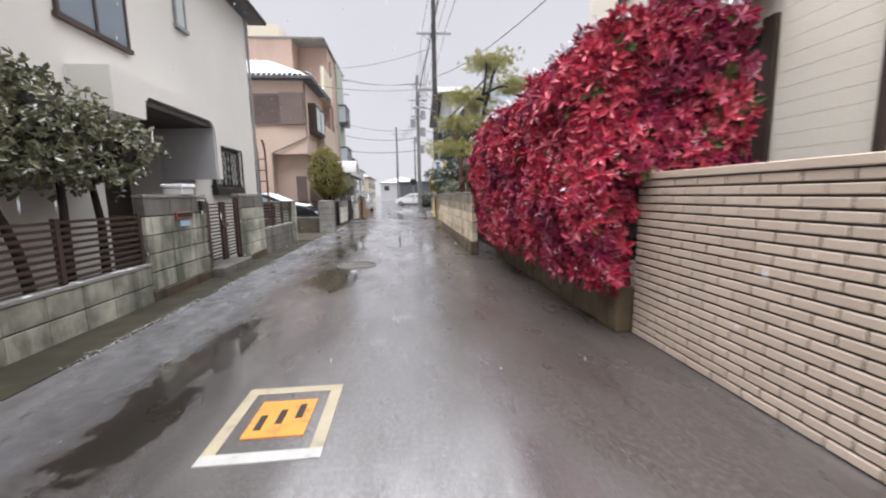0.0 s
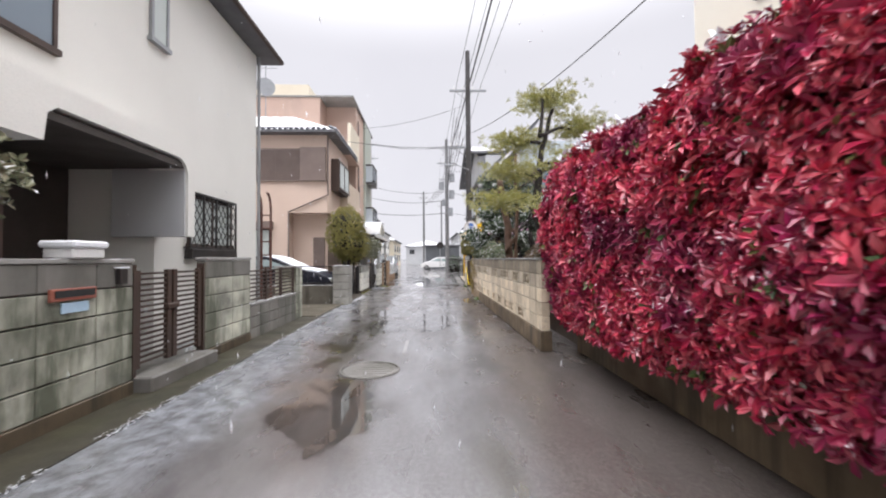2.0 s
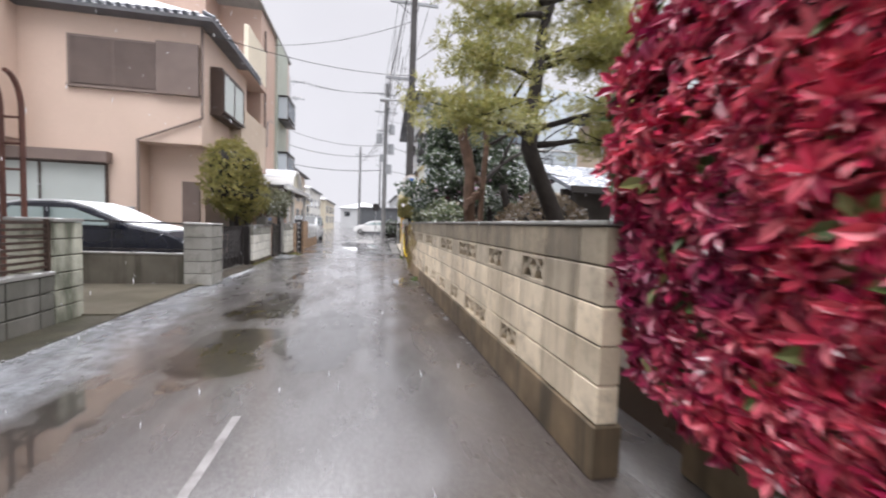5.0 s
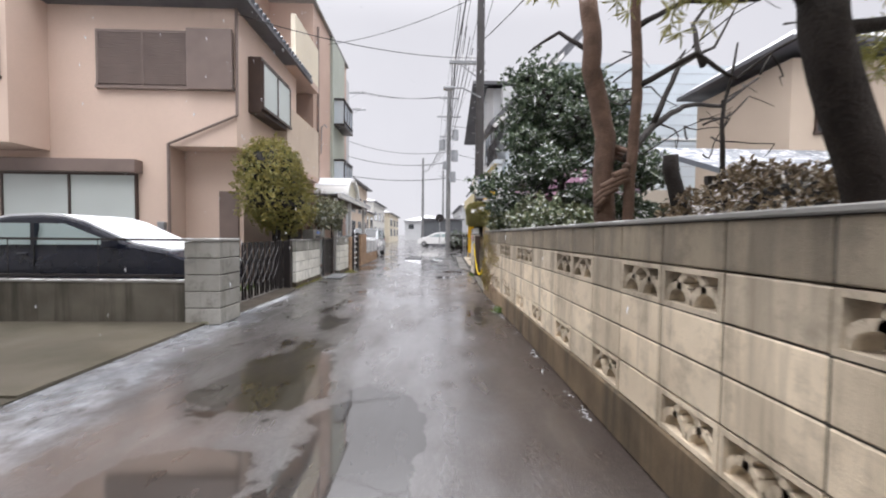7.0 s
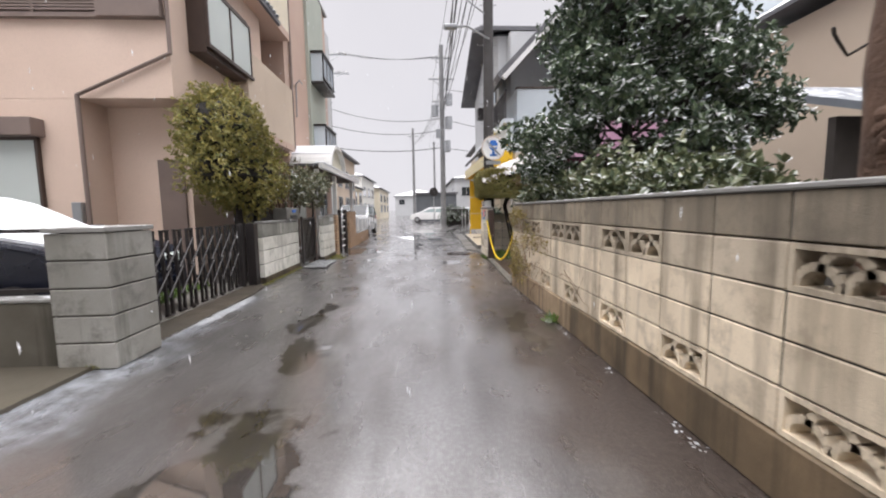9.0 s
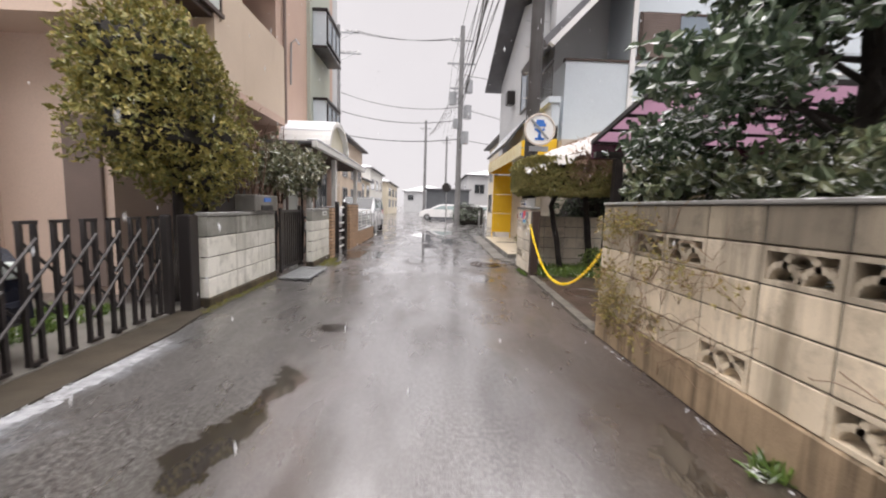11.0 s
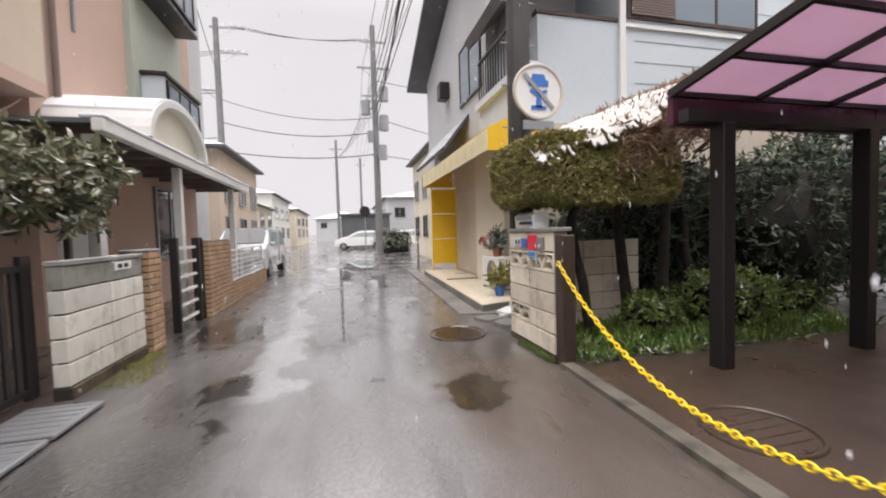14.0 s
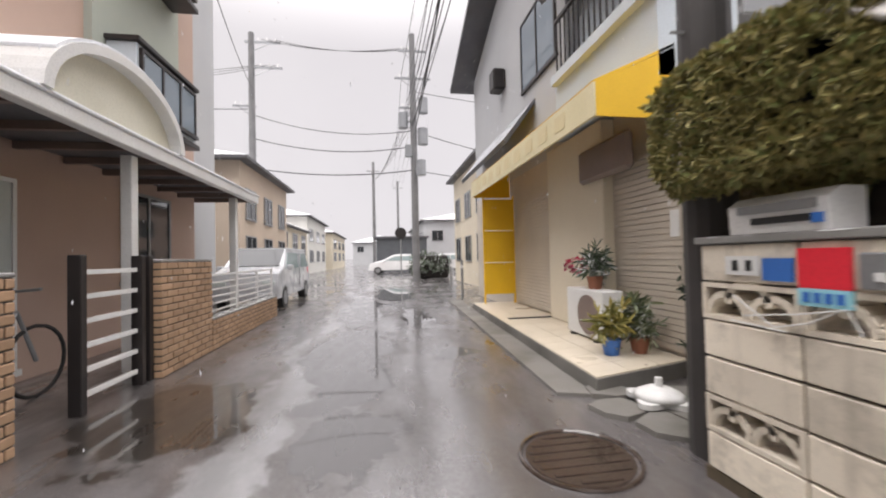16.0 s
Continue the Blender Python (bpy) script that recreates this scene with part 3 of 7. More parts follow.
strip("pavement", [(-3.1, -6), (-2.58, -6), (-2.6, 5), (-2.62, 9), (-2.75, 14), (-3.1, 14)], -0.05, 0.012, MOSS_STRIP, "mossy wet concrete strip along the wall foot", "gutter")
crust = bmesh.new()
cr = random.Random(17)
for k in range(1500):
    side = k < 1150
    y = cr.uniform(2.5, 11.6) if k < 1000 else (cr.uniform(14.2, 16.2) if side else cr.uniform(9.5, 17))
    if noise.noise(Vector((3.0 if side else 0.0, y * 1.6, 9))) < (-0.18 if side else 0.05):
        continue
    x = (-2.6 + cr.gauss(0, 0.03)) if side else 1.34 + cr.gauss(0, 0.015)
    s = cr.uniform(0.003, 0.008)
    bmesh.ops.create_icosphere(crust, subdivisions=1, radius=1, matrix=Matrix.Translation((x, y, 0.012 if side else 0.002)) @ Matrix.Rotation(cr.uniform(-0.5, 0.5), 4, "Z") @ Matrix.Diagonal((s * cr.uniform(0.7, 1.8), s * cr.uniform(0.9, 2.2), s * 0.5, 1)))
tagged(part("snow_crust", crust, SLUSH), "crusts of slush along the gutter edge", "snow", kind="stuff")
strip("pavement", [(-12, 11.7), (-2.7, 11.7), (-2.7, 14.1), (-12, 14.1)], -0.05, 0.03, WET_CONCRETE, "wet brownish concrete forecourt", "driveway")
strip("pavement", [(-4.6, 14.1), (-2.6, 14.1), (-2.6, 16.9), (-2.72, 17.7), (-4.6, 17.7)], -0.05, 0.018, APRON, "wet brown concrete apron under the folding gate", "driveway")


def drift(x0, x1, y0, y1, height, seed):
    """Low ragged bank of wet snow that sinks into the road at its rim."""
    bm = bmesh.new()
    nx, ny = 18, 110
    grid = []
    for j in range(ny + 1):
        v = j / ny
        line = []
        for i in range(nx + 1):
            u = i / nx
            x, y = x0 + (x1 - x0) * u, y0 + (y1 - y0) * v
            rough = noise.fractal(Vector((x * 5, y * 3, seed)), 0.9, 2.1, 5)
            fine = noise.noise(Vector((x * 40, y * 40, seed)))
            body = max(0.0, 1 - u) ** 0.7 * min(1, u * 14) * math.sin(math.pi * v) ** 0.5
            line.append(bm.verts.new((x, y, height * (body * 1.1 - 0.74 + rough * 0.5 + fine * 0.5))))
        grid.append(line)
    for j in range(ny):
        for i in range(nx):
            bm.faces.new((grid[j][i], grid[j][i + 1], grid[j + 1][i + 1], grid[j + 1][i]))
    return bm


tagged(part("snow_drift", drift(-2.62, -2.36, 14.5, 16.95, 0.016, 4.0), DRIFT_SNOW), "thin ragged bank of wet snow by the gutter", "snow", kind="stuff")
strip("pavement", [(1.46, 17.1), (9, 17.1), (9, 20.2), (1.62, 20.2)], -0.05, 0.02, SOIL, "wet brown driveway ground behind a chain", "driveway")
strip("kerb", [(1.36, 17.07), (1.48, 17.07), (1.66, 20.3), (1.54, 20.3)], -0.05, 0.04, STAINED_CONCRETE, "low worn concrete kerb at the driveway", "kerb")


# ---- walls of pieces ----
def piece(name, sx, sy, sz, bevel=0.006):
    me = bpy.data.meshes.new(name)
    bm = box(-sx / 2, sx / 2, -sy / 2, sy / 2, -sz / 2, sz / 2, bevel)
    bm.to_mesh(me)
    bm.free()
    return me


PIECES = []


def course_wall(owner, x_face, depth, y0, y1, z0, courses, height, length, material, gap=0.013, bond=0.5, skip=None, name="block", axis="y", facing=-1, vgap=None, start=None):
    """Blocks as objects of their own on shared meshes, set in courses; the wall faces along x (axis y) or along y (axis x)."""
    cache = {}
    side = gap if vgap is None else vgap
    for c in range(courses):
        z = z0 + c * height
        shift = (c % 2) * bond * length
        a = (y0 if start is None else start) - shift
        while a < y1 - 0.001:
            lo, hi = max(a, y0), min(a + length, y1)
            a += length
            if hi - lo < 0.03 or (skip and skip(c, (lo + hi) / 2)):
                continue
            key = round(hi - lo, 3)
            if key not in cache:
                me = piece(name, depth, hi - lo - side, height - gap) if axis == "y" else piece(name, hi - lo - side, depth, height - gap)
                me.materials.append(material)
                cache[key] = me
            PIECES.append((name, cache[key], owner, (x_face, (lo + hi) / 2, z + height / 2) if axis == "y" else ((lo + hi) / 2, x_face, z + height / 2)))


def flush_pieces():
    for name, me, owner, place in PIECES:
        ob = new(name, me)
        base = Vector(owner.location)
        ob.parent = owner
        ob.location = Vector(place) - base


def openwork(bm, x_face, depth, y0, y1, z0, z1, facing=-1):
    """An openwork block: a rim, and three fans of arches with real holes between."""
    t = 0.024
    box(x_face - depth / 2, x_face + depth / 2, y0, y1, z0, z0 + t, bm=bm)
    box(x_face - depth / 2, x_face + depth / 2, y0, y1, z1 - t, z1, bm=bm)
    box(x_face - depth / 2, x_face + depth / 2, y0, y0 + t, z0 + t, z1 - t, bm=bm)
    box(x_face - depth / 2, x_face + depth / 2, y1 - t, y1, z0 + t, z1 - t, bm=bm)
    w, hgt = y1 - y0 - 2 * t, z1 - z0 - 2 * t
    def arch(cy, cz, r):
        pts = [(x_face, cy + r * math.cos(a), cz + r * math.sin(a)) for a in (math.pi * k / 8 for k in range(9))]
        for p, q in zip(pts, pts[1:]):
            d = Vector(q) - Vector(p)
            n = Vector((0, -d.z, d.y)).normalized() * 0.0165
            vs = []
            for s in (-depth / 2 + 0.01, depth / 2 - 0.01):
                vs += [bm.verts.new(Vector(p) + n + Vector((s, 0, 0))), bm.verts.new(Vector(q) + n + Vector((s, 0, 0))), bm.verts.new(Vector(q) - n + Vector((s, 0, 0))), bm.verts.new(Vector(p) - n + Vector((s, 0, 0)))]
            for f in ((0, 1, 2, 3), (7, 6, 5, 4), (0, 4, 5, 1), (3, 2, 6, 7)):
                bm.faces.new([vs[i] for i in f])
    r = w * 0.24
    z = z0 + t
    arch(y0 + t + r, z, r)
    arch(y1 - t - r, z, r)
    arch((y0 + y1) / 2, z + hgt * 0.46, r)
    return bm


# garden wall of tan blocks with openwork
garden = thing("wall_garden", 1.46, 13, 0, "stained tan concrete block garden wall with openwork blocks", "wall", kind="structure")
part("footing", box(1.385, 1.55, 8.0, 14.6, 0, 0.283, 0.01), GARDEN_FOOTING, garden, "damp brown-stained concrete footing")
part("footing", box(1.385, 1.55, 14.6, 17.06, 0, 0.283, 0.01), WARM_FOOTING, garden, "warm tan concrete footing")
part("core", box(1.407, 1.5, 8.02, 17.04, 0.487, 0.883), MORTAR, garden)
part("core", box(1.407, 1.5, 8.02, 17.04, 1.09, 1.285), MORTAR, garden)
part("coping", box(1.385, 1.535, 8.0, 17.06, 1.286, 1.312, 0.006), COPING, garden, "weathered concrete coping")
GJ = 11.12 - 0.41 * 8


def open_slot(c, y):
    k = int(math.floor((y - GJ) / 0.41 + 0.001))
    if k < 6:
        return (c == 3 and k in (2, 4)) or (c == 0 and k in (3, 5))
    return y < 16.6 and ((c == 3 and k % 3 != (2 if k < 12 else 0)) or (c == 0 and k % 2 == 0))


course_wall(garden, 1.46, 0.12, 8.0, 17.06, 0.284, 3, 0.2, 0.41, BLOCK_TAN, gap=0.008, bond=0, skip=open_slot, start=GJ)
course_wall(garden, 1.46, 0.12, 8.0, 17.06, 0.884, 1, 0.2, 0.41, BLOCK_TAN_MID, gap=0.008, bond=0, skip=lambda c, y: open_slot(3, y), start=GJ)
course_wall(garden, 1.46, 0.12, 8.0, 17.06, 1.084, 1, 0.2, 0.41, BLOCK_TAN_TOP, gap=0.008, bond=0, start=GJ)
for c in (0, 3):
    for k in range(0, 23):
        y = GJ + 0.41 * k
        if open_slot(c, y + 0.2) and y < 16.7:
            part("openwork_block", openwork(bmesh.new(), 1.46, 0.12, y + 0.004, y + 0.406, 0.284 + 0.2 * c + 0.004, 0.284 + 0.2 * c + 0.196), BLOCK_TAN if c == 0 else BLOCK_TAN_MID, garden)


# ---- boundary on the other side of the lane ----
def block_wall(name, x, y0, y1, z1, material, label, depth=0.12, courses=None, base=0.0, length=0.4, kind="structure", bond=0.0, coping=True, top_material=None, vgap=None):
    """A wall along the lane, its face at x; its top course may be of a weathered material."""
    w = thing(name, x, (y0 + y1) / 2, 0, label, "wall", kind=kind)
    top = z1 - (0.04 if coping else 0)
    n = courses or max(1, round((top - base) / 0.2))
    if base:
        part("footing", box(x - depth - 0.01, x + 0.015, y0, y1, 0, base, 0.008), CONCRETE_BASE, w)
    part("core", box(x - depth + 0.03, x - 0.03, y0 + 0.015, y1 - 0.015, base, top - 0.005), MORTAR, w)
    if coping:
        part("coping", box(x - depth - 0.012, x + 0.012, y0 - 0.005, y1 + 0.005, top, z1, 0.006), COPING, w)
    ch = (top - base) / n
    if top_material:
        course_wall(w, x - depth / 2, depth, y0, y1, base, n - 1, ch, length, material, bond=bond, vgap=vgap)
        course_wall(w, x - depth / 2, depth, y0, y1, base + ch * (n - 1), 1, ch, length, top_material, bond=bond, vgap=vgap)
    else:
        course_wall(w, x - depth / 2, depth, y0, y1, base, n, ch, length, material, bond=bond, vgap=vgap)
    return w


def slat_fence(x, y0, y1, z0, z1, label, slats=9, bays=3):
    f = thing("slat_fence", x, (y0 + y1) / 2, z0, label, "fence")
    for k in range(bays + 1):
        y = y0 + (y1 - y0) * k / bays
        part("post", box(x - 0.025, x + 0.025, y - 0.025, y + 0.025, z0, z1 + 0.02, 0.004), BROWN_METAL, f)
    for k in range(slats):
        z = z0 + 0.05 + (z1 - z0 - 0.07) * k / (slats - 1)
        part("slat", box(x - 0.012, x + 0.012, y0, y1, z - 0.014, z + 0.014), BROWN_METAL, f)
    return f


block_wall("wall_low_1", -3.1, -4.0, 5.05, 0.5, BLOCK_PALE, "low mossy pale block wall under a slat fence", base=0.0, courses=2, vgap=0.003)
slat_fence(-3.16, -4.0, 5.0, 0.5, 1.1, "dark brown metal slat fence on a low block wall", bays=8)
block_wall("wall_block_1", -3.1, 5.05, 6.54, 1.34, BLOCK_PALE, "mossy pale grey block wall beside a gate", base=0.14, length=0.53, courses=5, vgap=0.004, top_material=BLOCK_GREY)
block_wall("wall_block_2", -3.1, 7.8, 9.1, 1.36, BLOCK_PALE, "mossy grey block pier wall beside a gate", base=0.14, length=0.72, courses=5, vgap=0.004, top_material=BLOCK_GREY)
block_wall("wall_low_2", -3.1, 9.1, 11.3, 0.6, BLOCK_GREY, "low grey block wall under a dark fence", base=0.0, courses=3)
slat_fence(-3.16, 9.12, 11.3, 0.6, 1.15, "dark brown metal slat fence on a low block wall", bays=3, slats=8)
block_wall("wall_pier_1", -3.1, 11.3, 11.75, 1.18, BLOCK_PALE, "short mossy block pier at a forecourt", depth=0.45, length=0.45, base=0.0)
# forecourt wall with a rail, along x
rear = thing("wall_forecourt", -5.5, 14.15, 0, "low mossy concrete wall closing a forecourt", "wall", kind="structure")
part("wall_body", box(-10, -2.96, 14.1, 14.25, 0, 0.55, 0.008), STAINED_CONCRETE, rear)
part("coping", box(-10, -2.96, 14.09, 14.26, 0.55, 0.58, 0.006), COPING, rear)
rail = thing("railing", -5.5, 14.17, 0.58, "thin black metal railing with few balusters on a low wall", "railing")
for z in (0.62, 1.1):
    part("rail", box(-10, -2.96, 14.155, 14.185, z, z + 0.03), DARK_METAL, rail)
for k in range(7):
    x = -9.95 + k * 1.16
    part("baluster", box(x - 0.004, x + 0.004, 14.166, 14.174, 0.58, 1.1), DARK_METAL, rail)
block_wall("wall_pier_2", -2.5, 14.05, 14.6, 1.14, PIER_BLOCK, "weathered grey block gate pier", depth=0.46, length=0.55, base=0.0)
block_wall("wall_block_3", -2.78, 17.8, 19.75, 1.08, BLOCK_WHITE, "whitish block wall with a dark stained top course", base=0.1, courses=4, length=0.66, top_material=BLOCK_STAINED, vgap=0.003)
block_wall("wall_block_4", -2.5, 20.85, 22.1, 1.12, BLOCK_WHITE, "whitish block wall with a stained top beside a gate", base=0.1, courses=5, length=0.63, top_material=BLOCK_STAINED, vgap=0.003)


# ---- houses ----
def house_box(h, name, x0, x1, y0, y1, z0, z1, material):
    return part(name, box(x0, x1, y0, y1, z0, z1, 0.0), material, h)


def windowed(h, wall_axis, at, a0, a1, z0, z1, out, panes=2, frame_mat=None, pane_mat=None, shutter=None, depth=0.05, bar=0.045):
    """A window proud of a wall: frame bars, panes and a sill; at is the wall's face, out its outward sign."""
    fm, pm = frame_mat or BROWN_METAL, pane_mat or PANE_SKY
    lo, hi = sorted((at + 0.003 * out, at + depth * out))
    mid = (lo + hi) / 2

    def bx(u0, u1, v0, v1, d0, d1):
        return box(d0, d1, u0, u1, v0, v1) if wall_axis == "x" else box(u0, u1, d0, d1, v0, v1)
    centre = ((at, (a0 + a1) / 2, z0) if wall_axis == "x" else ((a0 + a1) / 2, at, z0))
    w = new("window")
    w.parent = h
    w.location = Vector(centre) - Vector(h.location)
    part("frame", bx(a0, a1, z1 - bar, z1, lo, hi), fm, w)
    part("sill", bx(a0 - 0.03, a1 + 0.03, z0 - 0.02, z0 + bar, lo, hi + 0.02 if out > 0 else hi), fm, w)
    for k in range(panes + 1):
        u = a0 + (a1 - a0 - bar) * k / panes
        part("stile", bx(u, u + bar, z0 + bar, z1 - bar, lo, hi), fm, w)
    for k in range(panes):
        u = a0 + bar + (a1 - a0 - bar) * k / panes
        mat_k = pm
        if shutter is not None and k in shutter:
            mat_k = SHUTTER_BROWN
        part("pane", bx(u, u + (a1 - a0 - bar) / panes - bar, z0 + bar, z1 - bar, mid - 0.006, mid + 0.006), mat_k, w)
    return w


def tiled_roof(h, x0, x1, y0, y1, z, rise, over=0.35, ridge="y", thick=0.1, flat=0.0):
    """A hipped roof with eaves boards and rolls of tiles."""
    X0, X1, Y0, Y1 = x0 - over, x1 + over, y0 - over, y1 + over
    hip = min(X1 - X0, Y1 - Y0) / 2
    bm = bmesh.new()
    e = [bm.verts.new(c) for c in ((X0, Y0, z), (X1, Y0, z), (X1, Y1, z), (X0, Y1, z))]
    if X1 - X0 > Y1 - Y0:
        r = [bm.verts.new((X0 + hip, (Y0 + Y1) / 2, z + rise)), bm.verts.new((X1 - hip - 0.01, (Y0 + Y1) / 2, z + rise))]
        fs = [(e[0], e[1], r[1], r[0]), (e[1], e[2], r[1]), (e[2], e[3], r[0], r[1]), (e[3], e[0], r[0])]
    else:
        r = [bm.verts.new(((X0 + X1) / 2, Y0 + hip, z + rise)), bm.verts.new(((X0 + X1) / 2, Y1 - hip - 0.01, z + rise))]
        fs = [(e[0], e[1], r[0]), (e[1], e[2], r[1], r[0]), (e[2], e[3], r[1]), (e[3], e[0], r[0], r[1])]
    for f in fs:
        bm.faces.new(f)
    roof = part("roof", bm, ROOF_TILE, h, "dark tiled roof dusted with snow")
    part("eave_board", box(X0, X1, Y0, Y1, z - thick, z - 0.004), ROOF_EDGE, h)
    return roof


# ---- white house ----
white = thing("house", -7, 6, 0, "white rendered two-storey house with a rounded porch", "house")
part("wall", box(-10, -4.1, -3, 5.9, 0, 2.9), WHITE_RENDER, white)
part("wall", box(-10, -4.1, 8.3, 11.62, 0, 2.9), WHITE_RENDER, white)
part("wall", box(-10, -4.1, -3, 11.62, 2.9, 6.0), WHITE_RENDER, white)
# back wall and ceiling of the porch carry its shade as colour
part("porch_back", box(-10, -5.3, 5.9, 8.3, 0, 2.9), PAINTED_SHADE, white, "porch wall coloured near-black for shade")
part("wall", box(-10, -4.3, -8, -3, 0, 6.0), WHITE_RENDER, white)
tiled_roof(white, -10, -4.1, -3, 11.62, 6.12, 1.6, 0.45)
arc = []
for k in range(9):
    a = math.pi / 2 * k / 8
    arc.append((8.02 + 0.36 * math.sin(a), 2.6 + 0.36 * math.cos(a)))
inner = []
for k in range(9):
    a = math.pi / 2 * k / 8
    inner.append((7.98 + 0.24 * math.sin(a), 2.5 + 0.24 * math.cos(a)))
hood = [(5.5, 2.96), (5.8, 2.96)] + arc + [(8.38, 1.66), (8.22, 1.66)] + inner[::-1] + [(6.25, 2.74), (6.15, 2.66), (6.12, 2.4), (5.5, 2.4)]
part("porch_hood", prism(hood, "x", -4.11, -3.58), WHITE_RENDER, white, "rounded white porch hood")
part("porch_side", box(-4.62, -3.62, 8.2, 8.3, 1.66, 2.72), GREY_RENDER, white)
part("porch_ceiling", box(-5.3, -3.62, 6.0, 8.22, 2.62, 2.7), PAINTED_SHADE, white)
front_door = part("front_door", box(-5.3, -5.24, 6.4, 7.4, 0.2, 2.2, 0.01), SHUTTER_BROWN, white, "dark brown entrance door")
part("door_handle", tube([(-5.2, 6.5, 0.9), (-5.2, 6.5, 1.3)], 0.014), GREY_METAL, front_door)
windowed(white, "x", -4.1, 5.45, 6.75, 3.5, 4.75, 1, 2, BROWN_METAL, PANE_SKY)
windowed(white, "x", -4.1, 8.15, 8.52, 4.45, 5.3, 1, 1, GREY_METAL, PANE_PALE)
windowed(white, "x", -4.1, 9.05, 10.43, 1.55, 2.4, 1, 2, BROWN_METAL, PANE_PALE)
grille = new("window_grille")
grille.parent = white
grille.location = Vector((-4.0, 10, 1.5)) - Vector(white.location)
for z in (1.46, 2.36):
    part("bar", box(-4.04, -3.9, 9.22, 10.74, z, z + 0.035), DARK_METAL, grille)
for y in (9.22, 9.6, 10.0, 10.4, 10.71):
    part("bar", box(-3.925, -3.9, y, y + 0.03, 1.49, 2.36), DARK_METAL, grille)
for k in range(-5, 12):
    for s in (1, -1):
        a = 9.25 + k * 0.15
        pts = []
        for u in (0.0, 0.85):
            y = a + u * 0.75 if s > 0 else a + 0.64 - u * 0.75
            pts.append((-3.912 + 0.004 * s, y, 1.5 + u))
        p, q = Vector(pts[0]), Vector(pts[1])
        if p.y > q.y:
            p, q = q, p
        lo, hi = 9.25, 10.72
        if q.y <= lo or p.y >= hi:
            continue
        d = q - p
        if p.y < lo:
            p = p + d * ((lo - p.y) / d.y)
        d = q - p
        if q.y > hi:
            q = p + d * ((hi - p.y) / d.y)
        part("bar", tube([p, q], 0.007, 4), DARK_METAL, grille)
part("planter", box(-4.02, -3.88, 9.25, 10.72, 1.3, 1.46, 0.01), DARK_METAL, grille)
grille.location += Vector((-0.09, -0.25, 0.05))
part("downpipe", tube([(-4.06, 11.66, 0), (-4.06, 11.66, 6.0)], 0.035, 10), GREY_METAL, white)
part("gutter", tube([(-3.66, -3.3, 6.05), (-3.66, 12.0, 6.05)], 0.05, 8), BROWN_METAL, white)

# gate of the white house
gate = thing("garden_gate", -3.14, 7.15, 0.16, "double dark metal gate with horizontal slats", "gate")
for y0, y1 in ((6.6, 7.155), (7.185, 7.74)):
    leaf = new("gate_leaf")
    leaf.parent = gate
    leaf.location = Vector((-3.14, y0, 0.2)) - Vector(gate.location)
    for y in (y0, y1 - 0.07):
        part("stile", box(-3.165, -3.115, y, y + 0.07, 0.22, 1.22, 0.004), BROWN_METAL, leaf)
    for k in range(17):
        z = 0.26 + k * 0.057
        part("slat", box(-3.15, -3.13, y0 + 0.07, y1 - 0.07, z, z + 0.024), BROWN_METAL, leaf)
part("latch", box(-3.115, -3.08, 7.05, 7.25, 0.78, 0.84, 0.01), BROWN_METAL, gate)
for y in (6.565, 7.775):
    part("post", box(-3.18, -3.1, y - 0.02, y + 0.02, 0.16, 1.28), BROWN_METAL, gate)
tagged(part("doorstep", box(-4.3, -2.92, 6.56, 7.78, 0, 0.16, 0.015), CONCRETE), "worn concrete step under a gate", "step", kind="structure")

letter = thing("parcel_box", -3.16, 5.96, 1.342, "white box with a snowy lid on a block wall", "mailbox")
part("box_body", box(-3.3, -3.05, 5.82, 6.14, 1.342, 1.43, 0.012), WHITE_PAINT, letter)
part("lid", box(-3.32, -3.03, 5.8, 6.16, 1.43, 1.49, 0.015), SNOW, letter, "snowy white lid")
slot = thing("letter_slot", -3.09, 5.87, 1.0, "red-brown letter slot in a block wall", "letter slot")
part("rim", box(-3.1, -3.07, 5.66, 6.08, 1.0, 1.1, 0.006), surface("red_brown_paint", (0.3, 0.1, 0.07), (0.25, 0.085, 0.06), 0.4), slot)
part("flap", box(-3.072, -3.062, 5.69, 6.05, 1.03, 1.085), BLACK, slot)
plate = thing("sticker", -3.09, 5.9, 0.9, "small pale blue sticker on a block wall", "sticker")
part("sheet", box(-3.1, -3.088, 5.77, 6.02, 0.9, 0.985), surface("pale_blue", (0.4, 0.55, 0.68), (0.36, 0.5, 0.62), 0.5), plate)
bell = thing("door_intercom", -3.08, 6.36, 1.1, "small dark intercom on a block wall", "intercom")
part("case", box(-3.1, -3.05, 6.31, 6.41, 1.1, 1.25, 0.008), DARK_METAL, bell)
part("cap", box(-3.1, -3.045, 6.3, 6.42, 1.25, 1.262), SNOW, bell)

arch = thing("garden_arch", -4.1, 11.9, 0, "rusty brown arched trellis with rungs", "trellis")
RUST = surface("rusty_metal", (0.13, 0.05, 0.035), (0.08, 0.032, 0.025), 0.6, 4, 60, 0.2)
for x in (-4.2, -3.98):
    pts = [(x, 12.15, 0), (x, 12.15, 2.5)] + [(x, 11.93 + 0.22 * math.cos(a), 2.5 + 0.4 * math.sin(a)) for a in (math.pi * k / 16 for k in range(1, 9))]
    part("hoop", tube(pts, 0.03, 6), RUST, arch)
for k in range(6):
    part("rung", tube([(-4.2, 12.15, 0.8 + k * 0.32), (-3.98, 12.15, 0.8 + k * 0.32)], 0.016, 5), RUST, arch)


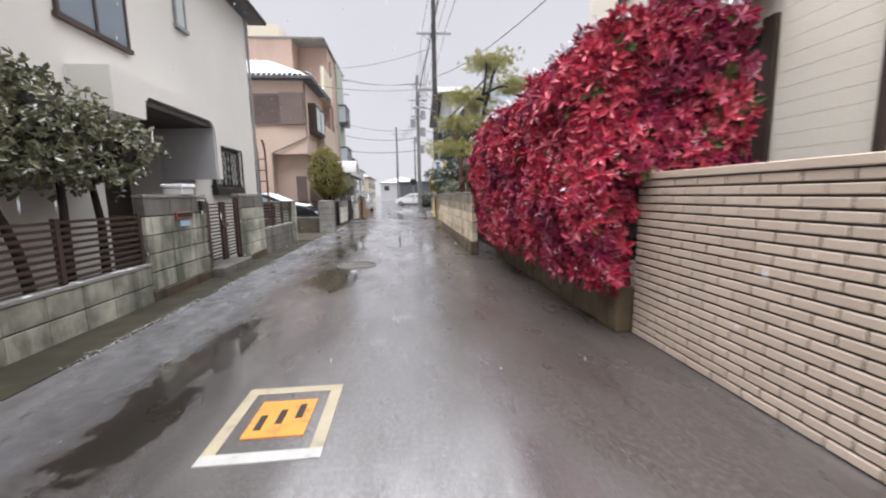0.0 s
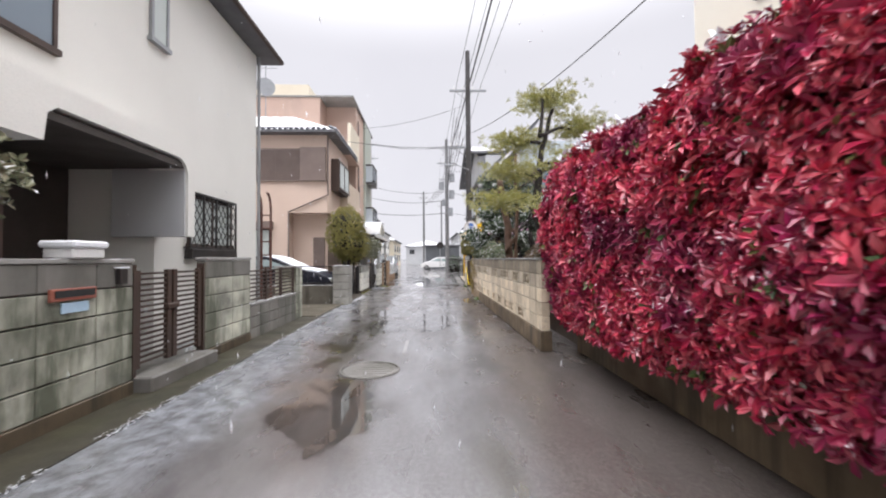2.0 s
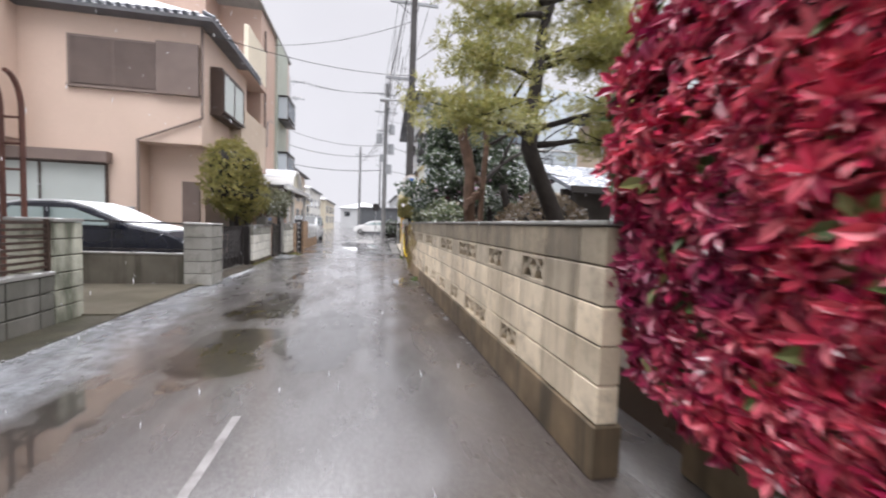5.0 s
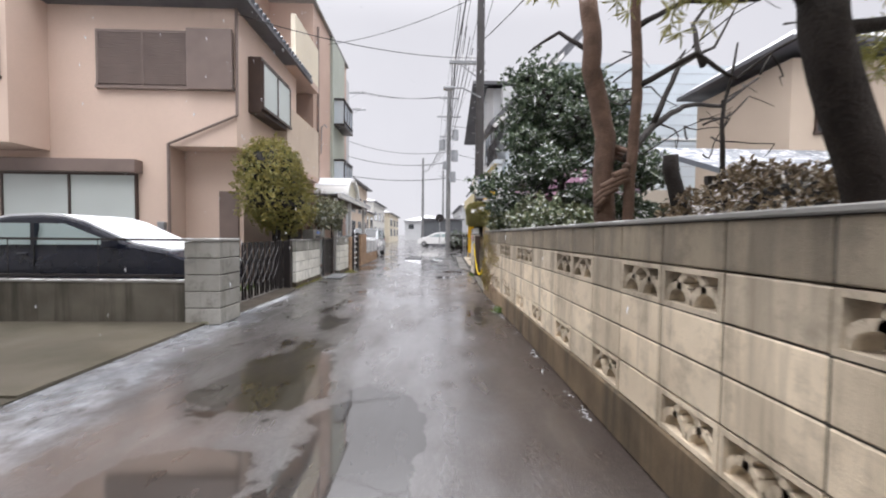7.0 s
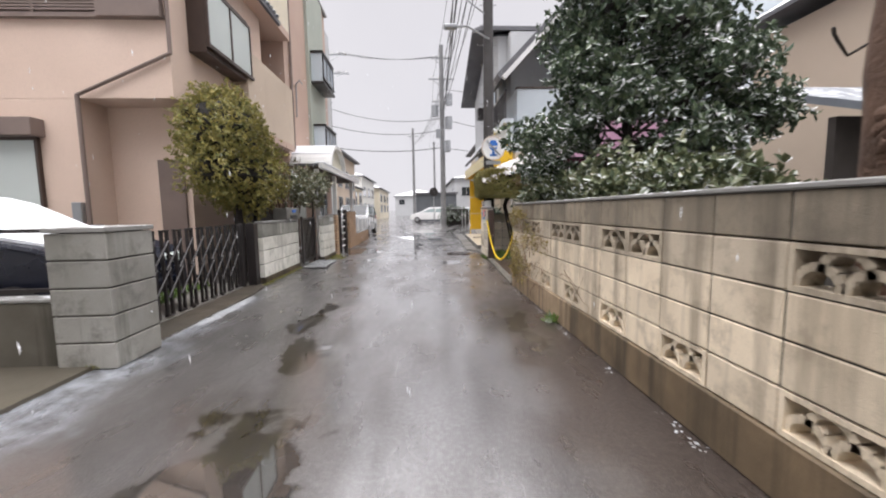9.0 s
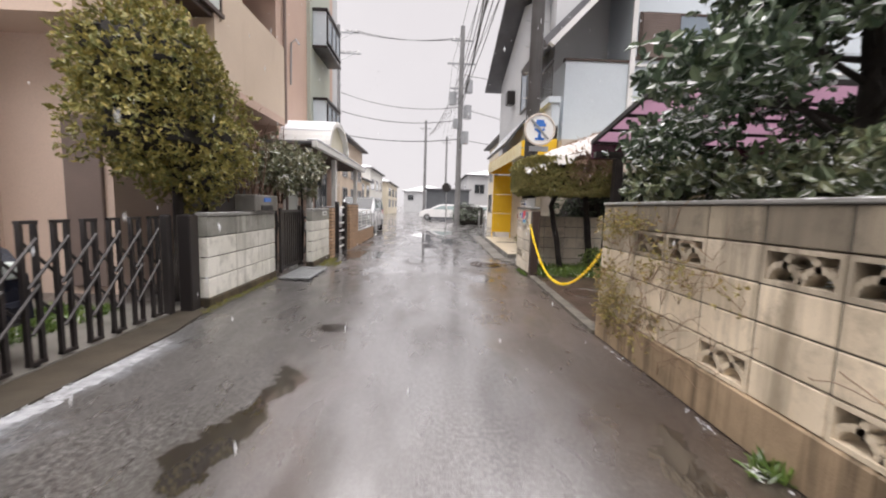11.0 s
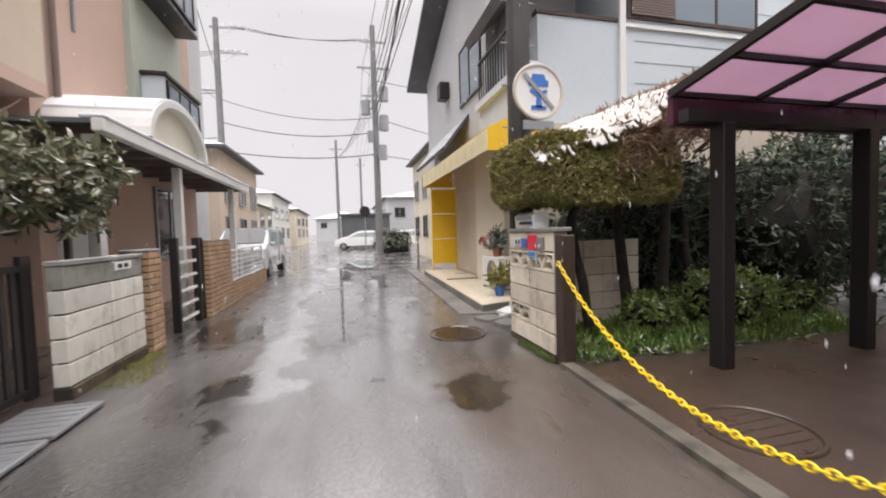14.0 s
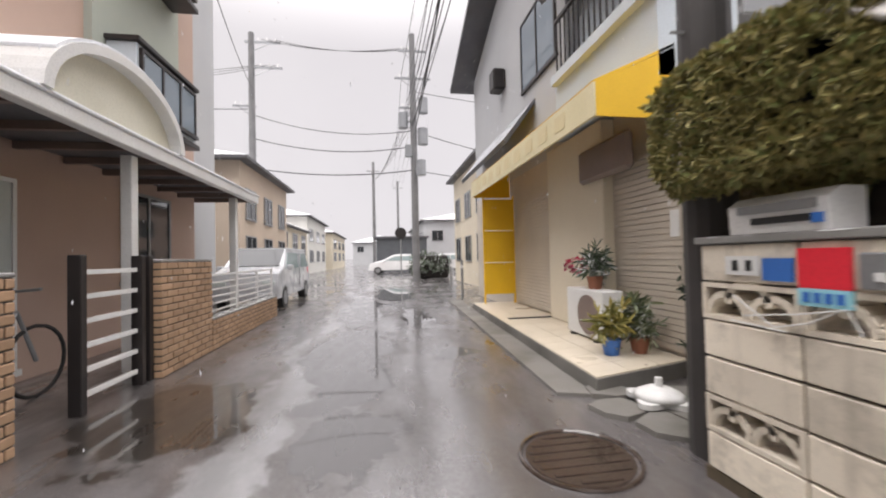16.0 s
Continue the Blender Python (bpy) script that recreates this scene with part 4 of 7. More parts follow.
# ---- cars ----
def car(x, y, turn, label, paint, length=3.6, width=1.5, height=1.45, snowy=True, van=False):
    """A car along its own x, nose at +x, standing at z 0; returns its empty."""
    c = thing("car", 0, 0, 0, label, "car")
    L, W, H = length / 2, width / 2, height
    nose = 0.62 * H
    if van:
        side = [(-L, 0.3), (-L - 0.02, 0.75), (-L + 0.06, H - 0.12), (-L + 0.3, H), (L - 1.35, H), (L - 0.75, nose + 0.12), (L - 0.1, nose - 0.04), (L, 0.6), (L, 0.3)]
        glass = [(-L + 0.12, 0.98), (-L + 0.24, H - 0.1), (L - 1.36, H - 0.1), (L - 0.86, 0.98)]
    else:
        side = [(-L, 0.3), (-L - 0.03, 0.6), (-L + 0.02, 0.85), (-L + 0.2, 1.1), (-L + 0.5, H - 0.1), (-L + 0.85, H - 0.02), (-L + 1.3, H), (L - 2.0, H - 0.02), (L - 1.7, H - 0.1), (L - 1.0, 1.0), (L - 0.45, 0.9), (L - 0.15, 0.8), (L - 0.02, 0.62), (L, 0.3)]
        glass = [(-L + 0.34, 0.98), (-L + 0.7, H - 0.12), (L - 1.95, H - 0.12), (L - 1.15, 1.0)]
    WS = (side[5], side[4]) if van else (side[9], side[8])
    bm = bmesh.new()
    rows = []
    for f, yy in ((0.0, -W), (0.06, -W + 0.02), (0.06, W - 0.02), (0.0, W)):
        rows.append([bm.verts.new((u * (0.985 if f == 0 else 1), yy * (1 - 0.16 * max(0, (v - 0.9)) / 0.6), v - (0.03 if f == 0 and v > 0.4 else 0))) for u, v in side])
    for a, b in zip(rows, rows[1:]):
        for k in range(len(side)):
            bm.faces.new((a[k], a[(k + 1) % len(side)], b[(k + 1) % len(side)], b[k]))
    bm.faces.new(rows[0])
    bm.faces.new(rows[-1][::-1])
    bmesh.ops.recalc_face_normals(bm, faces=bm.faces[:])
    body = part("body", bm, paint, c)
    for s in (-1, 1):
        gb = bmesh.new()
        yy = s * W
        vs = [gb.verts.new((u, yy * (1 - 0.16 * max(0, v - 0.9) / 0.6) + 0.008 * s, v)) for u, v in glass]
        gb.faces.new(vs)
        r = bmesh.ops.extrude_face_region(gb, geom=gb.faces[:])
        bmesh.ops.translate(gb, verts=[v for v in r["geom"] if isinstance(v, bmesh.types.BMVert)], vec=(0, -0.012 * s, 0))
        part("side_window", gb, CAR_GLASS, c)
        mid = sum(u for u, v in glass) / 4
        part("pillar", box(mid - 0.03, mid + 0.03, s * W - 0.06 * s, s * W + 0.012 * s, 0.98, H - 0.12), paint, c)
        part("door_seam", box(mid - 0.006, mid + 0.006, s * W - 0.01 * s, s * W + 0.004 * s, 0.36, 0.97), BLACK, c)
        part("door_handle", box(mid - 0.22, mid - 0.08, s * W - 0.01 * s, s * W + 0.025 * s, 0.84, 0.87, 0.006), paint, c)
        part("mirror", box(glass[3][0] - 0.1, glass[3][0] + 0.05, s * (W + 0.02), s * (W + 0.16), 0.95, 1.08, 0.02), paint, c)
        part("headlight", box(L - 0.22, L - 0.005, s * (W - 0.36), s * (W - 0.06), 0.6, 0.72, 0.02), PANE_PALE, c)
        part("tail_light", box(-L - 0.025, -L + 0.1, s * (W - 0.22), s * (W - 0.04), 0.68, 0.98, 0.02), RED_SIGN, c)
        for u in (-L + 0.62, L - 0.68):
            wheel = part("wheel", tube([(u, s * (W - 0.2), 0.28), (u, s * (W + 0.005), 0.28)], 0.28, 18), BLACK, c, smooth=False)
            part("rim", tube([(u, s * (W + 0.004), 0.28), (u, s * (W + 0.014), 0.28)], 0.18, 14), GREY_METAL, wheel)
    part("windscreen", prism([(WS[0][0], WS[0][1] + 0.005), (WS[1][0], WS[1][1] + 0.005), (WS[1][0] + 0.01, WS[1][1] + 0.02), (WS[0][0] + 0.01, WS[0][1] + 0.02)], "y", -W + 0.16, W - 0.16), PANE_DARK, c)
    part("bumper", box(L - 0.06, L + 0.04, -W + 0.08, W - 0.08, 0.28, 0.45, 0.03), paint, c)
    part("rear_window", box(-L + 0.16, -L + 0.2, -W + 0.22, W - 0.22, 1.0, H - 0.2), PANE_DARK, c)
    part("number_plate", box(-L - 0.045, -L - 0.025, -0.17, 0.17, 0.55, 0.7), WHITE_PAINT, c)
    if snowy:
        top = [p for p in side if p[1] > (H - 0.13 if van else 0.8)]
        up = [(u, v + 0.035) for u, v in top]
        part("snow_cover", prism(up + [(u, v + 0.004) for u, v in top[::-1]], "y", -W * 0.9 + 0.05, W * 0.9 - 0.05), SNOW, c, "thin lying snow")
    c.matrix_world = pose(x, y, 0.01, 0, 0, turn)
    return c



NAVY = surface("navy_paint", (0.009, 0.011, 0.022), (0.007, 0.009, 0.017), 0.3, 2, 80, 0.0)
SILVER = surface("silver_paint", (0.5, 0.51, 0.53), (0.45, 0.46, 0.48), 0.3, 2, 80, 0.0, coat=0.6)
WHITE_CAR = surface("white_car_paint", (0.75, 0.75, 0.75), (0.7, 0.7, 0.7), 0.25, 2, 80, 0.0, coat=0.8)
car(-4.96, 15.45, 0, "dark navy hatchback covered with snow behind a railing", NAVY, 3.6, 1.55, 1.42).location.z = 0.03
car(-3.3, 31.2, -90, "silver wagon dusted with snow parked at the roadside", SILVER, 4.0, 1.5, 1.5, van=True)
car(0.9, 50, 172, "white hatchback standing at the crossing", WHITE_CAR, 3.9, 1.6, 1.45)
car(4.6, 50.5, 180, "white hatchback parked behind a fence", WHITE_CAR, 3.9, 1.6, 1.45)
strip("pavement", [(-12, 14.26), (-2.98, 14.26), (-2.98, 17.75), (-12, 17.75)], -0.05, 0.03, CONCRETE, "wet grey concrete parking space", "driveway")

# ---- peach house ----
peach = thing("house", -7, 20, 0, "peach rendered two-storey house with a tiled roof", "house")
part("wall", box(-13, -4.05, 17.75, 21.6, 3.12, 6.12), PEACH_RENDER, peach)
part("wall", box(-13, -5.55, 17.753, 21.6, 0, 3.12), PEACH_RENDER, peach)
part("porch_wall", box(-5.55, -4.2, 18.35, 21.6, 0, 3.12), PEACH_RENDER, peach)
part("wing_wall", box(-13, -8.07, 16.9, 17.748, 2.97, 6.12), PEACH_RENDER, peach)
part("porch_door", box(-4.75, -4.3, 18.3, 18.35, 0.1, 2.2, 0.01), SHUTTER_BROWN, peach)
tiled_roof(peach, -13, -4.05, 17.75, 21.6, 6.22, 1.3, 0.4)
for k in range(46):
    x = -13.3 + k * 0.205
    if x < -3.75:
        part("tile_end", tube([(x, 17.33, 6.24), (x, 17.6, 6.36)], 0.06, 8), ROOF_TILE, peach)
for k in range(22):
    y = 17.45 + k * 0.205
    part("tile_end", tube([(-3.63, y, 6.24), (-3.9, y, 6.36)], 0.06, 8), ROOF_TILE, peach)
shut = windowed(peach, "y", 17.75, -7.0, -4.1, 4.35, 5.58, -1, 3, SHUTTER_BROWN, SHUTTER_BROWN, depth=0.09)
for k in range(24):
    z = 4.43 + k * 0.047
    part("louvre", box(-6.95, -4.16, 17.655, 17.675, z, z + 0.03), SHUTTER_BROWN, shut)
part("shutter_case", box(-5.05, -4.08, 17.6, 17.66, 4.32, 5.62, 0.01), SHUTTER_BROWN, shut)
windowed(peach, "y", 17.753, -9.1, -6.2, 0.3, 2.5, -1, 2, BROWN_METAL, PANE_PALE, depth=0.07)
part("shutter_box", box(-9.25, -6.1, 17.5, 17.75, 2.5, 2.78, 0.01), SHUTTER_BROWN, peach)
windowed(peach, "y", 16.9, -9.3, -8.2, 4.2, 5.37, -1, 2, BROWN_METAL, PANE_SKY)
bay = windowed(peach, "x", -3.74, 18.3, 20.1, 4.15, 5.25, 1, 2, BROWN_METAL, PANE_PALE)
part("bay_body", box(-4.06, -3.741, 18.3, 20.1, 4.05, 5.35, 0.01), BROWN_METAL, bay)
part("drain", tube([(-4.02, 17.7, 6.1), (-4.02, 17.7, 3.8), (-5.5, 17.68, 3.15), (-5.5, 17.68, 0)], 0.035, 8), SHUTTER_BROWN, peach)
part("meter", box(-5.75, -5.6, 17.65, 17.75, 1.1, 1.45, 0.01), GREY_METAL, peach)

# ---- accordion gate ----
acc = thing("accordion_gate", -3.0, 16.1, 0.02, "black folding scissor gate standing half open", "gate")
ys = [14.56 + k * 0.245 for k in range(12)]
for y in ys:
    for d in (-0.05, 0.05):
        part("upright", box(-3.015, -2.985, y + d - 0.014, y + d + 0.014, 0.05, 1.05), DARK_METAL, acc)
    for z in (0.05, 1.026):
        part("cap", box(-3.02, -2.98, y - 0.064, y + 0.064, z, z + 0.024), DARK_METAL, acc)
for y, y2 in zip(ys, ys[1:]):
    for z in (0.3, 0.62):
        part("cross_bar", tube([(-2.975, y - 0.04, z - 0.03), (-2.975, y2 + 0.04, z + 0.31)], 0.012, 5), DARK_METAL, acc)
        part("cross_bar", tube([(-3.025, y - 0.04, z + 0.31), (-3.025, y2 + 0.04, z - 0.03)], 0.012, 5), DARK_METAL, acc)
for y in ys[::3]:
    part("caster", tube([(-3.012, y, 0.035), (-2.988, y, 0.035)], 0.016, 10), BLACK, acc)
part("lock_post", box(-2.97, -2.83, 17.56, 17.72, 0.0, 1.06, 0.01), DARK_METAL, acc)
part("lock_post", box(-3.04, -2.96, 17.4, 17.48, 0.02, 1.06, 0.01), DARK_METAL, acc)

# ---- wall top box, gate and plate farther on ----
pier = thing("letterbox_pier", -2.8, 19.3, 1.08, "grey concrete letterbox block on a wall end", "mailbox")
part("block_body", box(-3.0, -2.72, 18.9, 19.72, 1.082, 1.32, 0.012), CONCRETE, pier)
part("slot", box(-2.72, -2.71, 19.1, 19.5, 1.1, 1.17), BLACK, pier)
part("name_plate", box(-2.72, -2.705, 19.2, 19.42, 1.22, 1.28), BLUE_SIGN, pier, "small blue plate")
gate2 = thing("iron_gate", -2.72, 20.3, 0.05, "black sheet-metal garden gate", "gate")
part("frame", box(-2.74, -2.7, 19.8, 19.87, 0.06, 1.13), DARK_METAL, gate2)
part("frame", box(-2.74, -2.7, 20.74, 20.84, 0.06, 1.17), DARK_METAL, gate2)
part("frame", box(-2.735, -2.705, 19.87, 20.74, 1.05, 1.1), DARK_METAL, gate2)
part("frame", box(-2.735, -2.705, 19.87, 20.74, 0.1, 0.15), DARK_METAL, gate2)
for k in range(8):
    y = 19.92 + k * 0.105
    part("bar", box(-2.73, -2.71, y, y + 0.05, 0.15, 1.05), DARK_METAL, gate2)
for k in range(2):
    ramp_plate = thing("ramp_plate", -2.3, 19.75 + k * 0.55, 0.01, "wet grey metal ramp plate over the gutter", "ramp", group="ramp plates")
    y0 = 19.5 + k * 0.58
    part("sheet", box(-2.64, -2.16, y0, y0 + 0.54, 0.015, 0.05, 0.008), GREY_METAL, ramp_plate)
    for j in range(6):
        part("rib", box(-2.6, -2.2, y0 + 0.05 + j * 0.085, y0 + 0.07 + j * 0.085, 0.05, 0.055), GREY_METAL, ramp_plate)


def brick_pier(name, x, depth, y0, y1, z1, label):
    w = thing(name, x, (y0 + y1) / 2, 0, label, "wall", kind="structure")
    part("core", box(x - depth + 0.015, x - 0.012, y0 + 0.01, y1 - 0.01, 0, z1 - 0.01), MORTAR, w)
    part("top", box(x - depth, x, y0, y1, z1 - 0.008, z1 + 0.02, 0.005), COPING, w)
    n = max(1, round(z1 / 0.075))
    course_wall(w, x - depth / 2, depth, y0, y1, 0, n, (z1 - 0.01) / n, 0.225, BROWN_BRICK, gap=0.012, bond=0.5, name="brick")
    return w


brick_pier("wall_brick_pier", -2.44, 0.3, 22.12, 22.42, 1.14, "brown brick gate pier")
brick_pier("wall_brick_high", -2.42, 0.2, 24.05, 25.3, 1.22, "brown brick garden wall")
brick_pier("wall_brick_low", -2.42, 0.2, 25.3, 28.6, 0.42, "low brown brick garden wall with clear screens")
scr = thing("screen", -2.52, 26.9, 0.44, "clear plastic screen in metal frame on a low wall", "screen")
for y in (25.35, 26.4, 27.5, 28.5):
    part("post", box(-2.54, -2.5, y, y + 0.04, 0.44, 1.0), WHITE_PAINT, scr)
part("rail", box(-2.54, -2.5, 25.35, 28.54, 1.0, 1.03), WHITE_PAINT, scr)
for k in range(5):
    part("rail", box(-2.53, -2.51, 25.35, 28.54, 0.5 + k * 0.1, 0.52 + k * 0.1), WHITE_PAINT, scr)
sg = thing("slat_gate", -2.55, 23.7, 0.05, "open white barred gate with black posts", "gate")
for y in (23.05, 23.85, 23.98):
    part("post", box(-2.6, -2.5, y, y + 0.07, 0.0, 1.28, 0.006), DARK_METAL, sg)
for k in range(6):
    part("bar", box(-2.57, -2.54, 23.12, 23.86, 0.12 + k * 0.2, 0.16 + k * 0.2), WHITE_PAINT, sg)
nb = thing("name_board", -2.48, 21.7, 0.95, "small white name plate on a block wall", "sign")
part("board", box(-2.5, -2.485, 21.55, 21.85, 0.98, 1.06, 0.003), WHITE_PAINT, nb)
for k in range(2):
    part("mark", box(-2.485, -2.482, 21.6 + k * 0.11, 21.67 + k * 0.11, 1.0, 1.04), BLACK, nb)

# ---- flats and vaulted carport ----
flats = thing("apartment_house", -7, 25, 0, "pink-beige rendered three-storey apartment house", "house")
part("wall", box(-13, -3.9, 22.9, 28.2, 0, 9.2), PINK_RENDER, flats)
part("wall", box(-13, -5.4, 21.65, 22.9, 0, 9.2), PINK_RENDER, flats)
part("corner_wall", box(-13, -4.05, 28.2, 29.6, 0, 9.0), GREY_RENDER, flats)
part("green_bay", box(-3.9, -3.8, 25.2, 27.4, 2.9, 9.2), GREEN_PANEL, flats, "pale green panelled strip")
for z0 in (3.4, 5.9):
    w = windowed(flats, "x", -3.42, 25.5, 27.1, z0, z0 + 0.8, 1, 3, DARK_METAL, PANE_SKY)
    part("bay_body", box(-3.8, -3.421, 25.45, 27.15, z0 - 0.1, z0 + 0.86, 0.01), PALE_SIDING, w)
    part("bay_cap", box(-3.8, -3.36, 25.4, 27.2, z0 + 0.861, z0 + 0.93, 0.01), DARK_METAL, w)
    part("bay_base", box(-3.8, -3.36, 25.4, 27.2, z0 - 0.19, z0 - 0.101, 0.01), DARK_METAL, w)
balc = part("balcony", box(-5.4, -3.72, 19.9, 22.9, 3.0, 3.16), PINK_RENDER, flats)
part("parapet", box(-3.86, -3.72, 19.9, 22.9, 3.16, 4.75), BEIGE_RENDER, flats)
part("parapet", box(-5.4, -3.86, 19.9, 20.05, 3.16, 4.75), BEIGE_RENDER, flats)
part("slab", box(-5.4, -3.72, 20.6, 22.9, 6.1, 6.3), PINK_RENDER, flats)
part("parapet", box(-3.86, -3.72, 20.6, 22.9, 6.3, 7.6), CREAM_RENDER, flats)
windowed(flats, "x", -5.4, 21.8, 22.8, 4.0, 5.8, 1, 1, BROWN_METAL, PANE_SKY)
part("pipe", tube([(-3.84, 23.3, 0), (-3.84, 23.3, 8.6)], 0.04, 8), SHUTTER_BROWN, flats)
part("conduit", tube([(-3.88, 23.8, 4.2), (-3.86, 23.8, 5.2), (-3.74, 23.8, 5.3), (-3.66, 23.8, 5.18)], 0.022, 6), GREY_METAL, flats)
windowed(flats, "x", -3.9, 25.9, 27.2, 0.9, 2.3, 1, 2, GREY_METAL, PANE_DARK)
windowed(flats, "x", -3.9, 23.2, 24.2, 0.1, 2.1, 1, 1, WHITE_PAINT, PANE_PALE)
part("parapet_cap", box(-13, -3.78, 21.6, 28.25, 9.2, 9.28), COPING, flats)
# roof room and dish
part("roof_room", box(-11, -6.2, 22.5, 26, 9.2, 10.2), CREAM_RENDER, flats)
dish = thing("satellite_dish", -7.4, 20.2, 7.2, "grey satellite dish and aerial on the roof", "antenna")
part("mast", tube([(-7.4, 20.2, 7.0), (-7.4, 20.2, 10.2)], 0.025, 6), GREY_METAL, dish)
part("bowl", tube([(-7.3, 19.95, 8.9), (-7.28, 19.88, 8.9), (-7.25, 19.82, 8.9)], [0.1, 0.32, 0.4], 16), GREY_METAL, dish)
for z in (9.9, 10.1):
    part("element", tube([(-7.9, 20.2, z), (-6.9, 20.2, z)], 0.012, 4), GREY_METAL, dish)

GABLE_CREAM = surface("gable_cream", (0.7, 0.68, 0.57), (0.64, 0.62, 0.51), 0.5, 2, 60, 0.06)
port = thing("carport", -3.6, 25, 0, "white carport with an arched canopy dusted with snow", "carport")
for y in (22.2, 24.45, 27.6):
    part("post", box(-3.01, -2.89, y - 0.06, y + 0.06, 0, 2.42, 0.008), WHITE_PAINT, port)
part("fascia", box(-2.84, -2.72, 22.0, 28.4, 2.42, 2.56, 0.01), WHITE_PAINT, port)
part("deck", box(-3.88, -2.84, 22.0, 28.4, 2.5, 2.55), ROOF_EDGE, port)
part("eave_snow", box(-2.95, -2.7, 22.0, 28.42, 2.562, 2.6, 0.012), SNOW, port, "thin lying snow")
for k in range(10):
    part("joist", box(-3.88, -2.84, 22.2 + k * 0.66, 22.26 + k * 0.66, 2.42, 2.498), SHUTTER_BROWN, port)
vault = [(24.05 - 1.1 * math.cos(a), 2.6 + 0.7 * math.sin(a)) for a in (math.pi * k / 18 for k in range(19))]
vin = [(24.05 - 1.0 * math.cos(a), 2.6 + 0.61 * math.sin(a)) for a in (math.pi * k / 18 for k in range(19))]
part("vault", prism(vault + vin[::-1], "x", -5.2, -2.68), WHITE_PAINT, port, "arched white canopy rim")
part("gable_panel", prism(vin, "x", -2.86, -2.82), GABLE_CREAM, port, "cream curved gable panel")
part("vault_snow", prism([(u, v + 0.035) for u, v in vault[3:-3]] + [(u, v + 0.004) for u, v in vault[3:-3][::-1]], "x", -5.2, -2.7), SNOW, port, "thin lying snow")
bike = thing("bicycle", -3.3, 23.2, 0, "parked bicycle under a carport", "bicycle")
for y in (22.75, 23.7):
    pts = [(-3.3, y + 0.32 * math.cos(a), 0.33 + 0.32 * math.sin(a)) for a in (2 * math.pi * k / 20 for k in range(21))]
    part("wheel", tube(pts, 0.018, 5, caps=False), BLACK, bike)
part("frame", tube([(-3.3, 22.75, 0.33), (-3.3, 23.0, 0.75), (-3.3, 23.5, 0.8), (-3.3, 23.7, 0.33)], 0.018, 6), GREY_METAL, bike)
part("frame", tube([(-3.3, 23.0, 0.75), (-3.3, 23.2, 0.3), (-3.3, 23.5, 0.8)], 0.016, 6), GREY_METAL, bike)
part("saddle", box(-3.36, -3.24, 22.9, 23.12, 0.84, 0.9, 0.02), BLACK, bike)
part("handlebar", tube([(-3.55, 23.42, 1.0), (-3.3, 23.52, 0.98), (-3.05, 23.42, 1.0)], 0.014, 6), GREY_METAL, bike)


# ---- plants ----
def foliage(owner, name, clumps, material, length, width, density, count=5, spread=0.9, droop=0.0, label="", shell=0.4, rough=0.2):
    """One crown: rosettes of leaves in the outer shell of several uneven clumps."""
    P, N = [], []
    for cx, cy, cz, rx, ry, rz in clumps:
        area = 4 * math.pi * ((rx * ry) ** 1.6 / 3 + (rx * rz) ** 1.6 / 3 + (ry * rz) ** 1.6 / 3) ** (1 / 1.6)
        p, n = blob_points(cx, cy, cz, rx, ry, rz, max(20, int(area * density)), shell=shell, rough=rough)
        P.append(p)
        N.append(n)
    ob = part(name, leaves(np.concatenate(P), np.concatenate(N), length, width, count, spread, droop=droop), material, owner, label)
    return ob


# a dark lump added inside a crown in place of its inner shade
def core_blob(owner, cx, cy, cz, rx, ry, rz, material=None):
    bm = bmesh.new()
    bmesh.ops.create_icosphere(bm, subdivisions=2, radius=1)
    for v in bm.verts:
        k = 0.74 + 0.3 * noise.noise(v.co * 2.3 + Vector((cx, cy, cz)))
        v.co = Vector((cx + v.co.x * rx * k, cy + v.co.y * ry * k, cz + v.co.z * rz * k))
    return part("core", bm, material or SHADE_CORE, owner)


def limb(owner, pts, r0, r1, material=None, name="limb", sides=7):
    n = len(pts)
    fine, rad = [], []
    for i in range(n - 1):
        a, b = Vector(pts[i]), Vector(pts[i + 1])
        for k in range(4):
            u = k / 4
            p = a.lerp(b, u)
            q = noise.noise_vector(p * 3.1)
            fine.append(p + Vector(q) * 0.025 * (0 if (i == 0 and k == 0) else 1))
            rad.append(r0 + (r1 - r0) * (i + u) / (n - 1))
    fine.append(Vector(pts[-1]))
    rad.append(r1)
    return part(name, tube(fine, rad, sides), material or BARK, owner, smooth=True)


# red hedge with its low footing wall
hedge = thing("red_hedge", 2.1, 5.6, 0.42, "tall hedge of glossy red leaves above a low wall", "hedge")
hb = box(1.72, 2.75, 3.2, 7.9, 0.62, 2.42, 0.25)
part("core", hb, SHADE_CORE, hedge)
for k in range(9):
    y = 3.5 + k * 0.52
    limb(hedge, [(2.2, y, 0.2), (2.15, y + 0.1, 0.7), (2.0, y - 0.1, 1.4)], 0.035, 0.015, BARK_DARK, "stem", 5)


